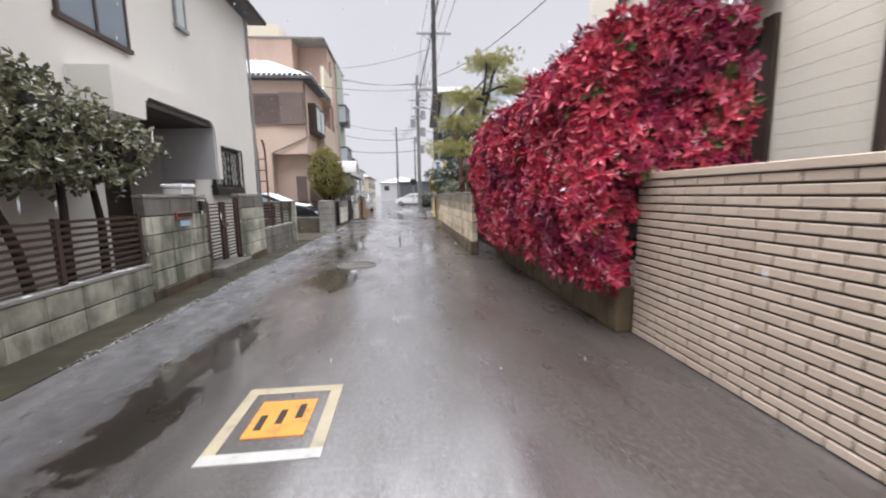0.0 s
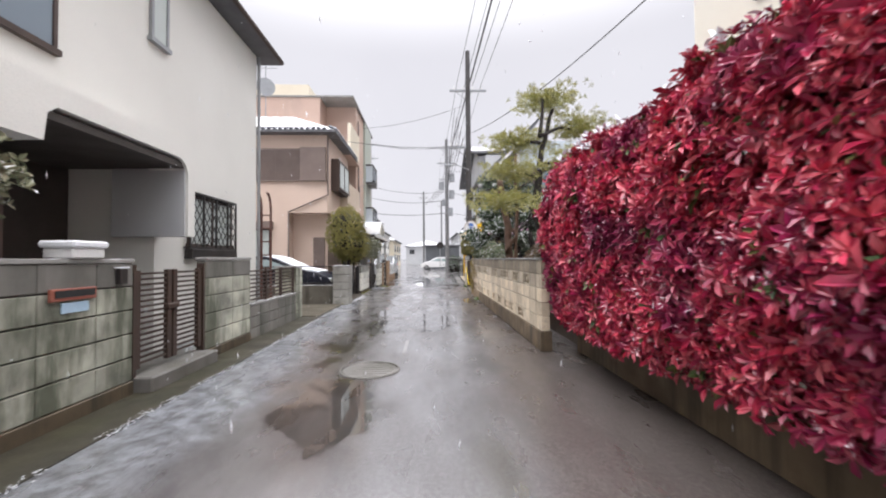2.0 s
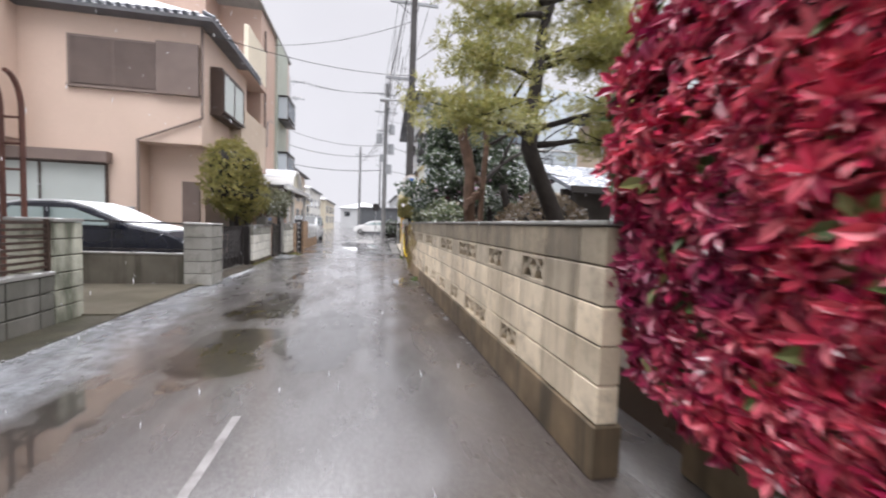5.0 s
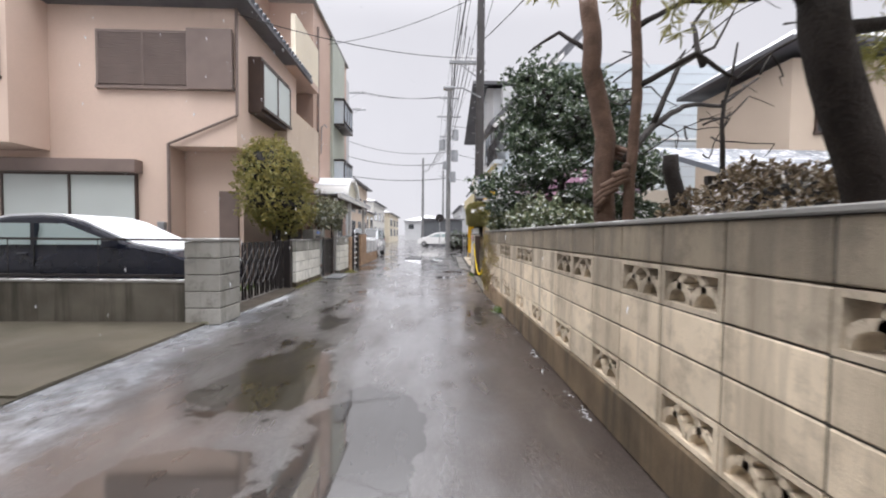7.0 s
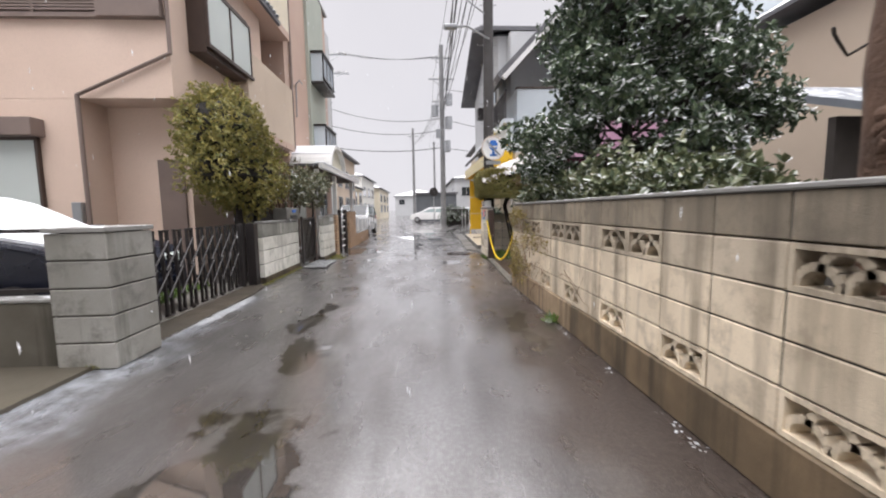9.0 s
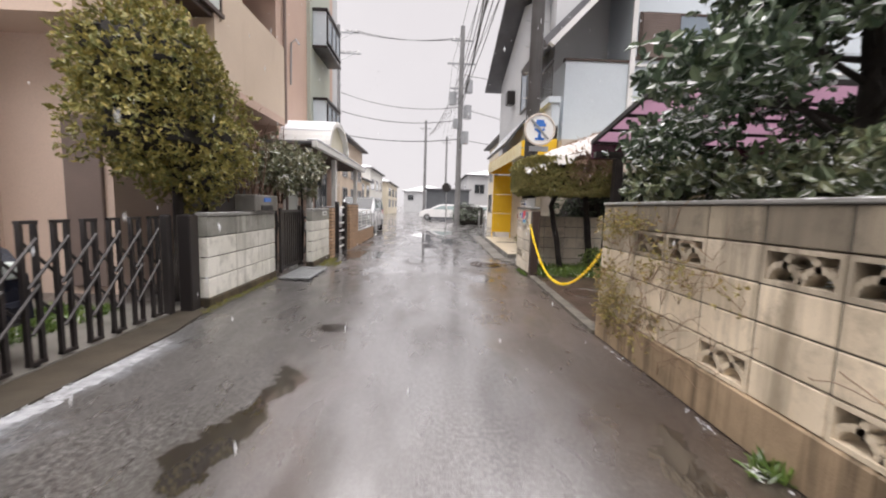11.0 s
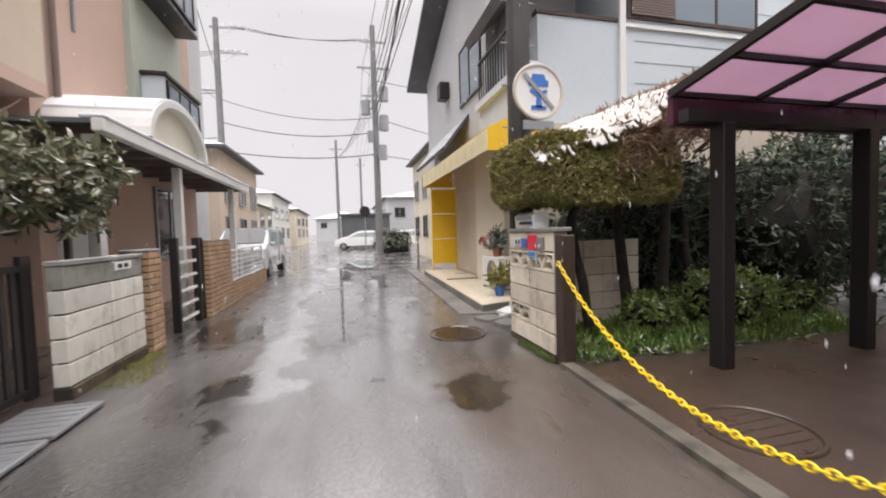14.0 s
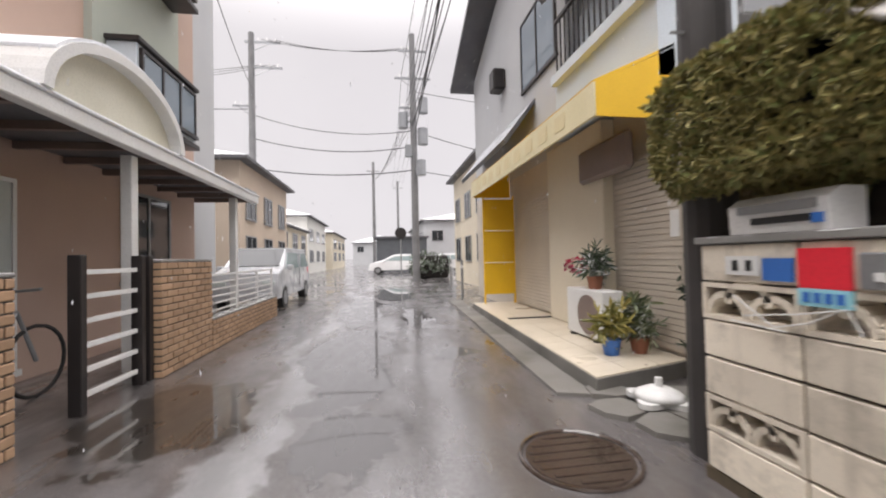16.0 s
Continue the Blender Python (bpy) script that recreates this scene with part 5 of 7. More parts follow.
def hedge_face(n, rng):
    """Points over a soft box: street face, top and near end, with hanging shoots at the foot."""
    P, N = [], []
    for _ in range(n):
        u = rng.random()
        if u < 0.66:
            y, s = rng.uniform(3.0, 8.05), rng.random()
            z = 0.42 + 2.24 * s
            x = 1.66 - 0.2 * math.sin(math.pi * min(1, s * 1.05)) ** 0.6
            nn = (-1, 0, 0.25 + 0.5 * (s - 0.5))
            if y < 3.3:
                x += (3.3 - y) ** 2 * 2.2
                nn = (-1, -0.9, 0.2)
            if z > 2.4:
                x += (z - 2.4) * 0.9
            if z < 0.55 and rng.random() < 0.5:
                continue
        elif u < 0.82:
            y, x = rng.uniform(3.0, 8.05), rng.uniform(1.7, 2.85)
            z = 2.66
            nn = (0, 0, 1)
        else:
            x, z = rng.uniform(1.68, 2.88), rng.uniform(0.55, 2.66)
            y = 3.0 + 0.25 * rng.random()
            if z < 1.36:
                x, y = rng.uniform(1.68, 2.0), y + 0.18
            nn = (-0.2, -1, 0.2)
        w = 0.16 * noise.noise(Vector((x * 1.7, y * 1.7, z * 1.7))) + 0.07 * noise.noise(Vector((x * 6, y * 6, z * 6)))
        d = Vector(nn).normalized()
        q = Vector((x, y, z)) + d * (w - 0.12 * rng.random() ** 2)
        P.append(q)
        N.append(d)
    return P, N


hr = random.Random(21)
hp, hn = hedge_face(10500, hr)
part("foliage", whorls(hp, hn, 0.07, 0.026, 7, jitter=0.3), RED_LEAF, hedge, "dense glossy red leaves")
# inner layer of leaves, its shade painted in by a darker red
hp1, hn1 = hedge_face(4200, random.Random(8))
part("shaded_foliage", whorls([p - n * 0.1 for p, n in zip(hp1, hn1)], hn1, 0.085, 0.034, 6, lift=0.3), SHADED_RED_LEAF, hedge, "red leaves inside the hedge, coloured darker for shade")
hp2, hn2 = hedge_face(620, random.Random(5))
part("inner_foliage", whorls([p - n * 0.03 for p, n in zip(hp2, hn2)], hn2, 0.085, 0.036, 6), HEDGE_GREEN, hedge, "green leaves among the red")
rt = [(v, n3) for v, n3 in zip(hp, hn) if n3[2] > 0.9]
part("snow_cover", leaves([v + n3 * 0.06 for v, n3 in rt][::2], [n3 for v, n3 in rt][::2], 0.07, 0.04, 4, 0.9), SNOW, hedge, "thin broken snow on top")
low = thing("wall_hedge_footing", 1.98, 5.6, 0, "low damp concrete wall under the red hedge", "wall", kind="structure")
part("wall_body", box(1.9, 2.06, 3.22, 8.0, 0, 0.42, 0.012), GARDEN_FOOTING, low)
part("soil_bed", box(2.06, 3.6, 3.22, 17.05, 0, 0.3), SOIL, low)

# cream tile-faced wall
brick = thing("wall_tiled", 2.1, -1, 0, "cream long-tile faced garden wall with dark joints", "wall", kind="structure")
part("core", box(2.052, 2.2, -6, 3.2, 0, 1.36), MORTAR, brick)
part("coping", box(2.02, 2.22, -6, 3.21, 1.362, 1.415, 0.006), TILE_BRICK, brick)
course_wall(brick, 2.05, 0.03, 0.35, 3.2, 0.0, 21, 1.36 / 21, 0.24, TILE_BRICK, gap=0.013, bond=0.5, name="tile", vgap=0.011)
rest = bmesh.new()
for c in range(21):
    y = -6.0 - (c % 2) * 0.12
    while y < 0.3:
        box(2.035, 2.065, max(y, -6), min(y + 0.228, 0.34), c * 1.36 / 21 + 0.006, (c + 1) * 1.36 / 21 - 0.006, bm=rest)
        y += 0.24
tagged(part("tile_rest", rest, TILE_BRICK, brick), kind="stuff")

# cream house
CREAM_SIDING = surface("cream_siding", (0.88, 0.83, 0.72), (0.84, 0.785, 0.675), 0.7, 0.6, 80, 0.1)
cream = thing("house", 7, 2, 0, "cream sided house behind a tile-faced wall", "house")
part("wall", box(4.05, 10, -6, 8.5, 0, 6.8), CREAM_SIDING, cream)
for k in range(40):
    part("siding", box(4.04, 4.05, -6, 4.0, 0.4 + k * 0.16, 0.556 + k * 0.16), CREAM_SIDING, cream)
part("door_frame", box(3.98, 4.034, 4.02, 4.18, 0, 3.1), BROWN_METAL, cream)
part("glazing", box(4.0, 4.034, 4.18, 4.6, 0.2, 3.0), PANE_DARK, cream)
part("canopy", prism([(3.3, 3.1), (4.04, 3.42), (4.04, 3.52), (3.3, 3.2)], "y", 4.0, 5.6), SHUTTER_BROWN, cream)
part("downpipe", tube([(3.98, 2.95, 0), (3.98, 2.95, 6.6)], 0.045, 8), BROWN_METAL, cream)
windowed(cream, "x", 4.05, 6.3, 7.3, 4.6, 5.6, -1, 2, BROWN_METAL, PANE_DARK)
tiled_roof(cream, 4.05, 10, -6, 8.5, 6.9, 1.4, 0.4)

# tree in front of the white house
TREE_LEAF = leaf_material("tree_leaf", [(0.09, 0.105, 0.06), (0.15, 0.165, 0.09), (0.24, 0.24, 0.15), (0.17, 0.15, 0.09)], 0.5, snow=0.4)
tree = thing("garden_tree", -3.55, 4.4, 0, "clipped broadleaf tree dusted with snow", "tree")
for x, y, lean in ((-3.55, 4.0, -0.15), (-3.5, 4.35, 0.1), (-3.55, 4.95, 0.05)):
    limb(tree, [(x, y, 0), (x, y + lean * 0.5, 0.8), (x - 0.1, y + lean * 2, 1.7)], 0.06, 0.03, BARK_DARK, "trunk")
tcl = [(-3.55, 3.1, 1.95, 0.6, 0.8, 0.52), (-3.5, 4.1, 1.95, 0.62, 0.8, 0.5), (-3.55, 5.0, 1.85, 0.55, 0.62, 0.42), (-3.6, 3.7, 2.25, 0.5, 0.7, 0.3), (-3.7, 2.2, 2.0, 0.6, 0.6, 0.5)]
for c in tcl:
    core_blob(tree, *c)
foliage(tree, "crown", tcl, TREE_LEAF, 0.066, 0.03, 230, 6, 1.0, rough=0.28)

# rounded olive tree by the folding gate
bush = thing("round_tree", -3.35, 18.2, 0, "dense rounded yellow-green tree behind a wall", "tree")
limb(bush, [(-3.3, 18.1, 0), (-3.3, 18.15, 0.8), (-3.35, 18.2, 1.6)], 0.08, 0.05, BARK_DARK, "trunk")
limb(bush, [(-3.3, 18.15, 0.6), (-3.2, 18.5, 1.0), (-3.2, 18.7, 1.6)], 0.05, 0.03, BARK_DARK)
bcl = [(-3.35, 18.1, 2.15, 0.78, 1.1, 0.85), (-3.3, 17.8, 2.6, 0.65, 0.8, 0.62), (-3.35, 18.5, 1.75, 0.62, 0.8, 0.62), (-3.4, 18.2, 3.0, 0.5, 0.6, 0.4)]
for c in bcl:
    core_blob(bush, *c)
foliage(bush, "crown", bcl, OLIVE_LEAF, 0.055, 0.023, 260, 6, 1.0)

for x, y, z, r, h2 in ((-3.1, 20.55, 1.85, 0.42, 0.5), (-3.0, 21.75, 1.85, 0.5, 0.55)):
    shrub = thing("shrub", x, y, 0, "slender evergreen shrub with snow on broad leaves", "shrub", group="shrubs by the gate")
    limb(shrub, [(x, y, 0), (x + 0.05, y, 0.8), (x, y, z)], 0.035, 0.02, BARK_DARK, "trunk")
    scl = [(x, y, z, r, r, h2), (x + 0.15, y + 0.25, z + 0.15, r * 0.6, r * 0.6, h2 * 0.6), (x, y - 0.25, z - 0.1, r * 0.6, r * 0.6, h2 * 0.6)]
    foliage(shrub, "crown", scl, TREE_LEAF, 0.11, 0.046, 75, 5, 1.0, shell=0.9)
wist = thing("bare_shrub", -3.3, 19.4, 0, "bare brown twiggy climber below a balcony", "shrub")
br = random.Random(4)
for k in range(40):
    y = 18.9 + br.random() * 2.2
    x = -3.5 + br.random() * 0.5
    limb(wist, [(x, y, 1.2), (x + br.uniform(-.2, .2), y + br.uniform(-.3, .3), 2.1), (x + br.uniform(-.4, .4), y + br.uniform(-.7, .7), 2.3 + br.random() * 0.3)], 0.012, 0.004, BARK, "twig", 4)
# dark sheet added as the shade behind the twigs
part("shade_sheet", box(-3.75, -3.7, 18.9, 21.0, 0, 2.4), PAINTED_SHADE, wist)

# pine behind the garden wall
pine = thing("pine_tree", 2.65, 10.9, 0.3, "sparse yellow-green garden pine with a leaning trunk", "tree")
limb(pine, [(2.7, 10.9, 0.2), (2.5, 10.75, 1.4), (2.05, 10.6, 2.2), (2.15, 10.7, 3.0), (2.3, 10.9, 3.7), (2.6, 11.1, 4.6)], 0.13, 0.04, BARK_DARK, "trunk")
pr = random.Random(9)
pads = [(1.35, 10.3, 2.45, 0.75, 0.55, 0.2), (2.9, 10.2, 2.6, 0.55, 0.5, 0.22), (1.6, 10.7, 3.15, 0.7, 0.6, 0.2), (2.9, 10.6, 3.3, 0.75, 0.6, 0.22), (1.85, 11.2, 3.9, 0.75, 0.65, 0.22), (3.2, 11.1, 4.2, 0.7, 0.6, 0.22), (2.5, 11.2, 4.85, 0.8, 0.7, 0.26), (3.3, 10.9, 2.4, 0.6, 0.6, 0.25), (3.0, 10.4, 3.4, 0.55, 0.5, 0.2)]
for c in pads:
    limb(pine, [(2.2, 10.75, min(c[2] - 0.15, 3.9)), ((2.2 + c[0]) / 2, (10.75 + c[1]) / 2, c[2] - 0.05), (c[0], c[1], c[2] - 0.05)], 0.045, 0.012, BARK_DARK)
    for k in range(5):
        limb(pine, [(c[0], c[1], c[2] - 0.05), (c[0] + pr.uniform(-.5, .5), c[1] + pr.uniform(-.4, .4), c[2] + 0.05)], 0.014, 0.005, BARK_DARK, "twig", 4)
foliage(pine, "crown", pads, PINE_LEAF, 0.075, 0.008, 125, 16, 1.1, shell=1.0, rough=0.4)

# twin bare trunks near the wall
bare = thing("bare_tree", 1.9, 12.4, 0.3, "pruned bare tree with a wrapped brown trunk", "tree")
limb(bare, [(1.95, 12.45, 0.2), (1.85, 12.4, 1.4), (1.83, 12.38, 2.1), (1.68, 12.3, 2.7), (1.62, 12.3, 3.3)], 0.1, 0.075, BARK, "trunk", 9)
limb(bare, [(1.98, 12.2, 0.2), (1.98, 12.2, 1.5), (2.02, 12.2, 2.4), (2.0, 12.2, 3.9)], 0.05, 0.04, BARK, "trunk", 9)
for k in range(10):
    a = k * 0.7
    pts = [(1.9 + 0.14 * math.cos(a + u), 12.32 + 0.16 * math.sin(a + u), 1.25 + 0.08 * k + u * 0.06) for u in (0, 0.8, 1.6, 2.4)]
    limb(bare, pts, 0.035, 0.025, BARK, "vine", 6)
for p in ([(1.75, 12.35, 2.8), (1.45, 12.5, 3.1), (1.2, 12.7, 3.0)], [(2.0, 12.2, 3.0), (2.5, 12.3, 3.3), (3.0, 12.1, 3.2), (3.4, 12.3, 3.5)], [(2.0, 12.2, 2.5), (2.4, 12.0, 2.7), (2.9, 12.2, 2.6), (3.3, 11.9, 2.9)], [(2.6, 12.2, 2.7), (2.7, 12.5, 3.2), (3.0, 12.6, 3.6)], [(2.4, 12.1, 3.25), (2.6, 11.8, 3.7)], [(2.8, 12.1, 1.3), (2.75, 12.15, 2.2), (2.9, 12.2, 2.9)]):
    limb(bare, p, 0.028, 0.008, BARK_DARK)
wr = random.Random(41)
for k in range(16):
    x, y, z = 2.3 + wr.random() * 1.6, 12.3 + wr.random() * 1.4, 2.1 + wr.random() * 1.3
    pts = [(x, y, z)]
    for j in range(4):
        x += wr.uniform(-0.1, 0.34)
        y += wr.uniform(-0.2, 0.25)
        z += wr.uniform(-0.16, 0.24)
        pts.append((x, y, z))
    limb(bare, pts, 0.012, 0.003, BARK_DARK, "branch", 5)
limb(bare, [(1.98, 12.25, 1.9), (2.4, 12.6, 2.3), (2.9, 12.9, 2.6), (3.5, 13.2, 2.7), (4.1, 13.4, 3.1)], 0.04, 0.012, BARK_DARK)
limb(bare, [(2.4, 12.6, 2.3), (2.7, 12.7, 2.9), (3.2, 12.9, 3.2), (3.5, 13.0, 3.7)], 0.03, 0.008, BARK_DARK)
stump = thing("tree_stump", 2.42, 12.2, 0.3, "dark cut trunk behind the garden wall", "stump")
limb(stump, [(2.5, 12.2, 0.25), (2.45, 12.2, 1.35), (2.34, 12.2, 1.93)], 0.07, 0.062, BARK_DARK, "trunk", 10)
ball = thing("clipped_shrub", 2.75, 11.6, 0.3, "rounded brownish clipped shrub dusted with snow", "shrub")
rcl = [(2.8, 11.75, 1.12, 0.72, 0.72, 0.66)]
core_blob(ball, *rcl[0])
foliage(ball, "crown", rcl, leaf_material("russet_leaf", [(0.14, 0.1, 0.06), (0.22, 0.16, 0.1), (0.3, 0.24, 0.15)], 0.6, snow=0.5), 0.045, 0.02, 320, 6, 1.0, shell=0.2, rough=0.08)

# snowy evergreen and low shrubs behind the wall
ever = thing("evergreen_tree", 2.5, 15.9, 0.3, "dark evergreen tree with snow on its leaves", "tree")
limb(ever, [(2.55, 15.9, 0.2), (2.5, 15.8, 1.3), (2.62, 15.9, 2.2), (2.5, 15.9, 3.0), (2.55, 15.95, 3.7)], 0.1, 0.03, BARK_DARK, "trunk")
limb(ever, [(2.75, 15.75, 0.2), (2.85, 15.7, 1.5), (3.1, 15.6, 2.4), (3.35, 15.5, 3.0)], 0.08, 0.03, BARK_DARK, "trunk")
er = random.Random(15)
ecl = []
for k in range(26):
    a, lv = k * 2.4, k / 25
    z = 1.75 + 2.15 * lv
    reach = (0.55 + 0.65 * er.random()) * (1.15 - 0.75 * abs(lv - 0.25))
    x, y = 2.62 + reach * math.cos(a), 15.85 + reach * math.sin(a)
    ecl.append((x, y, z, 0.34 + 0.14 * er.random(), 0.36 + 0.14 * er.random(), 0.2 + 0.08 * er.random()))
ecl += [(2.55, 15.95, 3.85, 0.42, 0.42, 0.28), (2.6, 15.9, 2.9, 0.5, 0.5, 0.45), (3.5, 15.4, 2.9, 0.5, 0.5, 0.3), (3.7, 15.2, 2.35, 0.45, 0.45, 0.25)]
for c in ecl:
    limb(ever, [(2.6, 15.87, max(1.4, c[2] - 0.45)), ((2.6 + c[0]) / 2, (15.87 + c[1]) / 2, c[2] - 0.2), (c[0], c[1], c[2] - 0.05)], 0.028, 0.01, BARK_DARK, "limb", 5)
for c in ecl[::5]:
    core_blob(ever, c[0], c[1], c[2] - 0.04, c[3] * 0.7, c[4] * 0.7, c[5] * 0.7)
foliage(ever, "crown", ecl, DARK_LEAF, 0.074, 0.04, 150, 6, 1.0, shell=0.8, rough=0.35)
for x, y, z, r in ((1.85, 14.6, 1.45, 0.42), (1.9, 13.75, 1.4, 0.36), (1.75, 16.5, 1.45, 0.36), (1.95, 15.5, 1.4, 0.4), (2.1, 16.8, 1.3, 0.3), (2.0, 13.2, 1.25, 0.3)):
    low_shrub = thing("low_shrub", x, y, 0.3, "low green shrub with snowy leaves behind the wall", "shrub", group="shrubs behind the garden wall")
    limb(low_shrub, [(x, y, 0.25), (x, y, z - 0.1)], 0.025, 0.015, BARK_DARK, "stem", 5)
    foliage(low_shrub, "crown", [(x, y, z, r, r * 1.2, r * 0.75), (x + 0.1, y + 0.2, z - 0.3, r, r, r)], GREEN_LEAF, 0.07, 0.036, 170, 6, 1.0, shell=0.8)
# climbing stems on the wall end
DRY_STEM = surface("dry_stem", (0.26, 0.17, 0.11), (0.17, 0.11, 0.075), 0.8, 6, 60, 0.3)
vine = thing("climber", 1.39, 16.6, 0, "leafless brown climber creeping over the block wall", "climber")
vr = random.Random(12)
for k in range(46):
    y = 17.02 - abs(vr.gauss(0, 0.9))
    z = vr.uniform(0.1, 1.15)
    pts = [(1.388, y, z)]
    for j in range(6):
        y -= vr.uniform(0.0, 0.2)
        z += vr.uniform(-0.1, 0.13)
        pts.append((1.388 - vr.random() * 0.02, y, min(max(z, 0.05), 1.33)))
    limb(vine, pts, 0.0032, 0.0014, DRY_STEM, "stem", 4)
vp = []
for k in range(46):
    cy, cz = 17.03 - abs(vr.gauss(0, 0.6)), vr.uniform(0.15, 1.25)
    for _ in range(vr.randint(6, 32)):
        vp.append((1.385 - abs(vr.gauss(0, 0.025)), min(17.06, cy + vr.gauss(0, 0.11)), max(0.04, cz + vr.gauss(0, 0.05))))
part("dry_foliage", leaves(vp, [(-1, 0, 0.2)] * len(vp), 0.026, 0.013, 3, 1.0), leaf_material("dry_leaf", [(0.2, 0.13, 0.06), (0.36, 0.27, 0.1), (0.28, 0.26, 0.08), (0.16, 0.1, 0.06)], 0.7), vine)


def weeds(name, label, spots, n, length, material=None, rng=random.Random(3)):
    P = []
    for x0, x1, y0, y1, z in spots:
        for _ in range(n):
            P.append((rng.uniform(x0, x1), rng.uniform(y0, y1), z))
    w = part(name, leaves(P, [(0, 0, 1)] * len(P), length, length * 0.18, 5, 0.8), material or GRASS_LEAF)
    return tagged(w, label, "weeds", kind="stuff")


weeds("weed", "low weeds at the foot of the walls", [(1.5, 1.56, 20.4, 21.1, 0.0)], 110, 0.05)
weeds("moss", "yellow-green moss along the wall foot", [(-2.74, -2.66, 17.5, 19.6, 0.015), (-2.74, -2.64, 14.05, 14.5, 0.02), (-2.48, -2.1, 21.0, 21.7, 0.005), (-2.48, -2.3, 21.6, 22.1, 0.005)], 240, 0.026, MOSS_LEAF)
weeds("weed", "short grass by the house wall behind the folding gate", [(-4.3, -3.55, 15.6, 17.6, 0.018)], 900, 0.07)
weeds("weed", "moss tuft at the wall foot", [(1.28, 1.38, 14.9, 15.05, 0.0)], 14, 0.09)
weeds("undergrowth", "green undergrowth dusted with snow in a yard", [(1.75, 5.5, 20.2, 21.35, 0.03), (2.9, 5.5, 21.35, 22.5, 0.03)], 900, 0.12)

# driveway shrubs and dark yard
YARD_LEAF = leaf_material("yard_leaf", [(0.07, 0.12, 0.025), (0.12, 0.18, 0.04), (0.19, 0.23, 0.065)], 0.5, snow=0.15)
# darker leaf tones: the yard's shade under the trees is put into the colour
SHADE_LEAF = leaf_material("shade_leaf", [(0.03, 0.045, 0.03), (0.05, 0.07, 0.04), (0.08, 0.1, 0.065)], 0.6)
for x, y, r in ((3.1, 20.95, 0.33), (4.1, 20.9, 0.5), (5.35, 21.0, 0.36)):
    g = thing("yard_shrub", x, y, 0, "rounded green shrub in a shaded yard", "shrub", group="shrubs in the yard")
    core_blob(g, x, y, r * 0.7, r, r, r * 0.7)
    foliage(g, "crown", [(x, y, r * 0.75, r, r, r * 0.78)], YARD_LEAF, 0.05, 0.022, 300, 6, 1.0)
for x, y in ((3.05, 21.2), (3.6, 21.9), (4.4, 21.6), (5.3, 22.0)):
    t2 = thing("yard_tree", x, y, 0, "dark-stemmed tree in a shaded yard", "tree", group="trees in the yard")
    limb(t2, [(x, y, 0), (x - 0.1, y + 0.05, 0.9), (x - 0.22, y, 1.6), (x - 0.1, y + 0.1, 2.1)], 0.075, 0.045, BARK_DARK, "trunk")
    for k in range(9):
        a = k * 0.7
        limb(t2, [(x - 0.15, y, 1.3 + 0.07 * k), (x + 0.5 * math.cos(a), y + 0.5 * math.sin(a), 1.45 + 0.06 * k), (x + 0.85 * math.cos(a), y + 0.7 * math.sin(a), 1.5 + 0.06 * k)], 0.02, 0.006, BARK_DARK, "limb", 5)
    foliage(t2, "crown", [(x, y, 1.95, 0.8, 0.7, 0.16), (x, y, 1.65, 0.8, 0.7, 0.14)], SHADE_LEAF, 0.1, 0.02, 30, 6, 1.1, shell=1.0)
for x, y, z, r in ((4.2, 22.4, 1.1, 0.8), (5.6, 22.3, 1.2, 0.9), (6.6, 21.6, 1.4, 1.0), (3.3, 22.5, 1.0, 0.7), (5.5, 21.2, 1.2, 0.7), (7.6, 21.6, 1.3, 0.9)):
    dk = thing("yard_evergreen", x, y, 0, "evergreen shrub at the back of a yard, coloured for shade", "shrub", group="evergreens in the yard")
    limb(dk, [(x, y, 0), (x, y, z)], 0.05, 0.03, BARK_DARK, "trunk")
    core_blob(dk, x, y, z, r, r, z * 0.95)
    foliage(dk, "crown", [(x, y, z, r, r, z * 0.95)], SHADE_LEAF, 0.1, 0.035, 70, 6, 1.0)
GREY_TIMBER = surface("grey_timber", (0.11, 0.105, 0.095), (0.07, 0.065, 0.06), 0.8, 2, 70, 0.4)
yard = thing("wall_yard", 6, 23.1, 0, "dark timber fence at the back of a yard", "fence", kind="structure")
for k in range(40):
    part("plank", box(2.9 + k * 0.15, 3.04 + k * 0.15, 23.0, 23.03, 0, 1.95), GREY_TIMBER, yard)
part("rail", box(2.9, 8.9, 23.03, 23.08, 1.5, 1.6), BARK_DARK, yard)
back = thing("wall_yard_side", 2.0, 21.5, 0, "grey block wall beside the gate post", "wall", kind="structure")
part("core", box(1.72, 3.35, 21.45, 21.52, 0, 1.1), MORTAR, back)
course_wall(back, 21.485, 0.11, 1.71, 3.36, 0.0, 5, 0.22, 0.42, GATE_BLOCK, gap=0.01, bond=0.0, axis="x")

# gate post wall with sign plates
gp = thing("gate_wall", 1.62, 20.9, 0, "tan block gate wall with openwork blocks", "wall", kind="structure")
part("footing", box(1.55, 1.7, 20.4, 21.42, 0, 0.06), CONCRETE_BASE, gp)
part("core", box(1.585, 1.665, 20.42, 21.4, 0.46, 0.84), MORTAR, gp)
part("core", box(1.585, 1.665, 20.42, 21.4, 1.04, 1.22), MORTAR, gp)
part("core", box(1.585, 1.665, 20.42, 20.9, 0.06, 0.46), MORTAR, gp)
part("coping", box(1.53, 1.72, 20.36, 21.43, 1.232, 1.27, 0.006), COPING, gp)


def gp_open(c, y):
    return c == 4 or (c == 1 and y > 20.95)


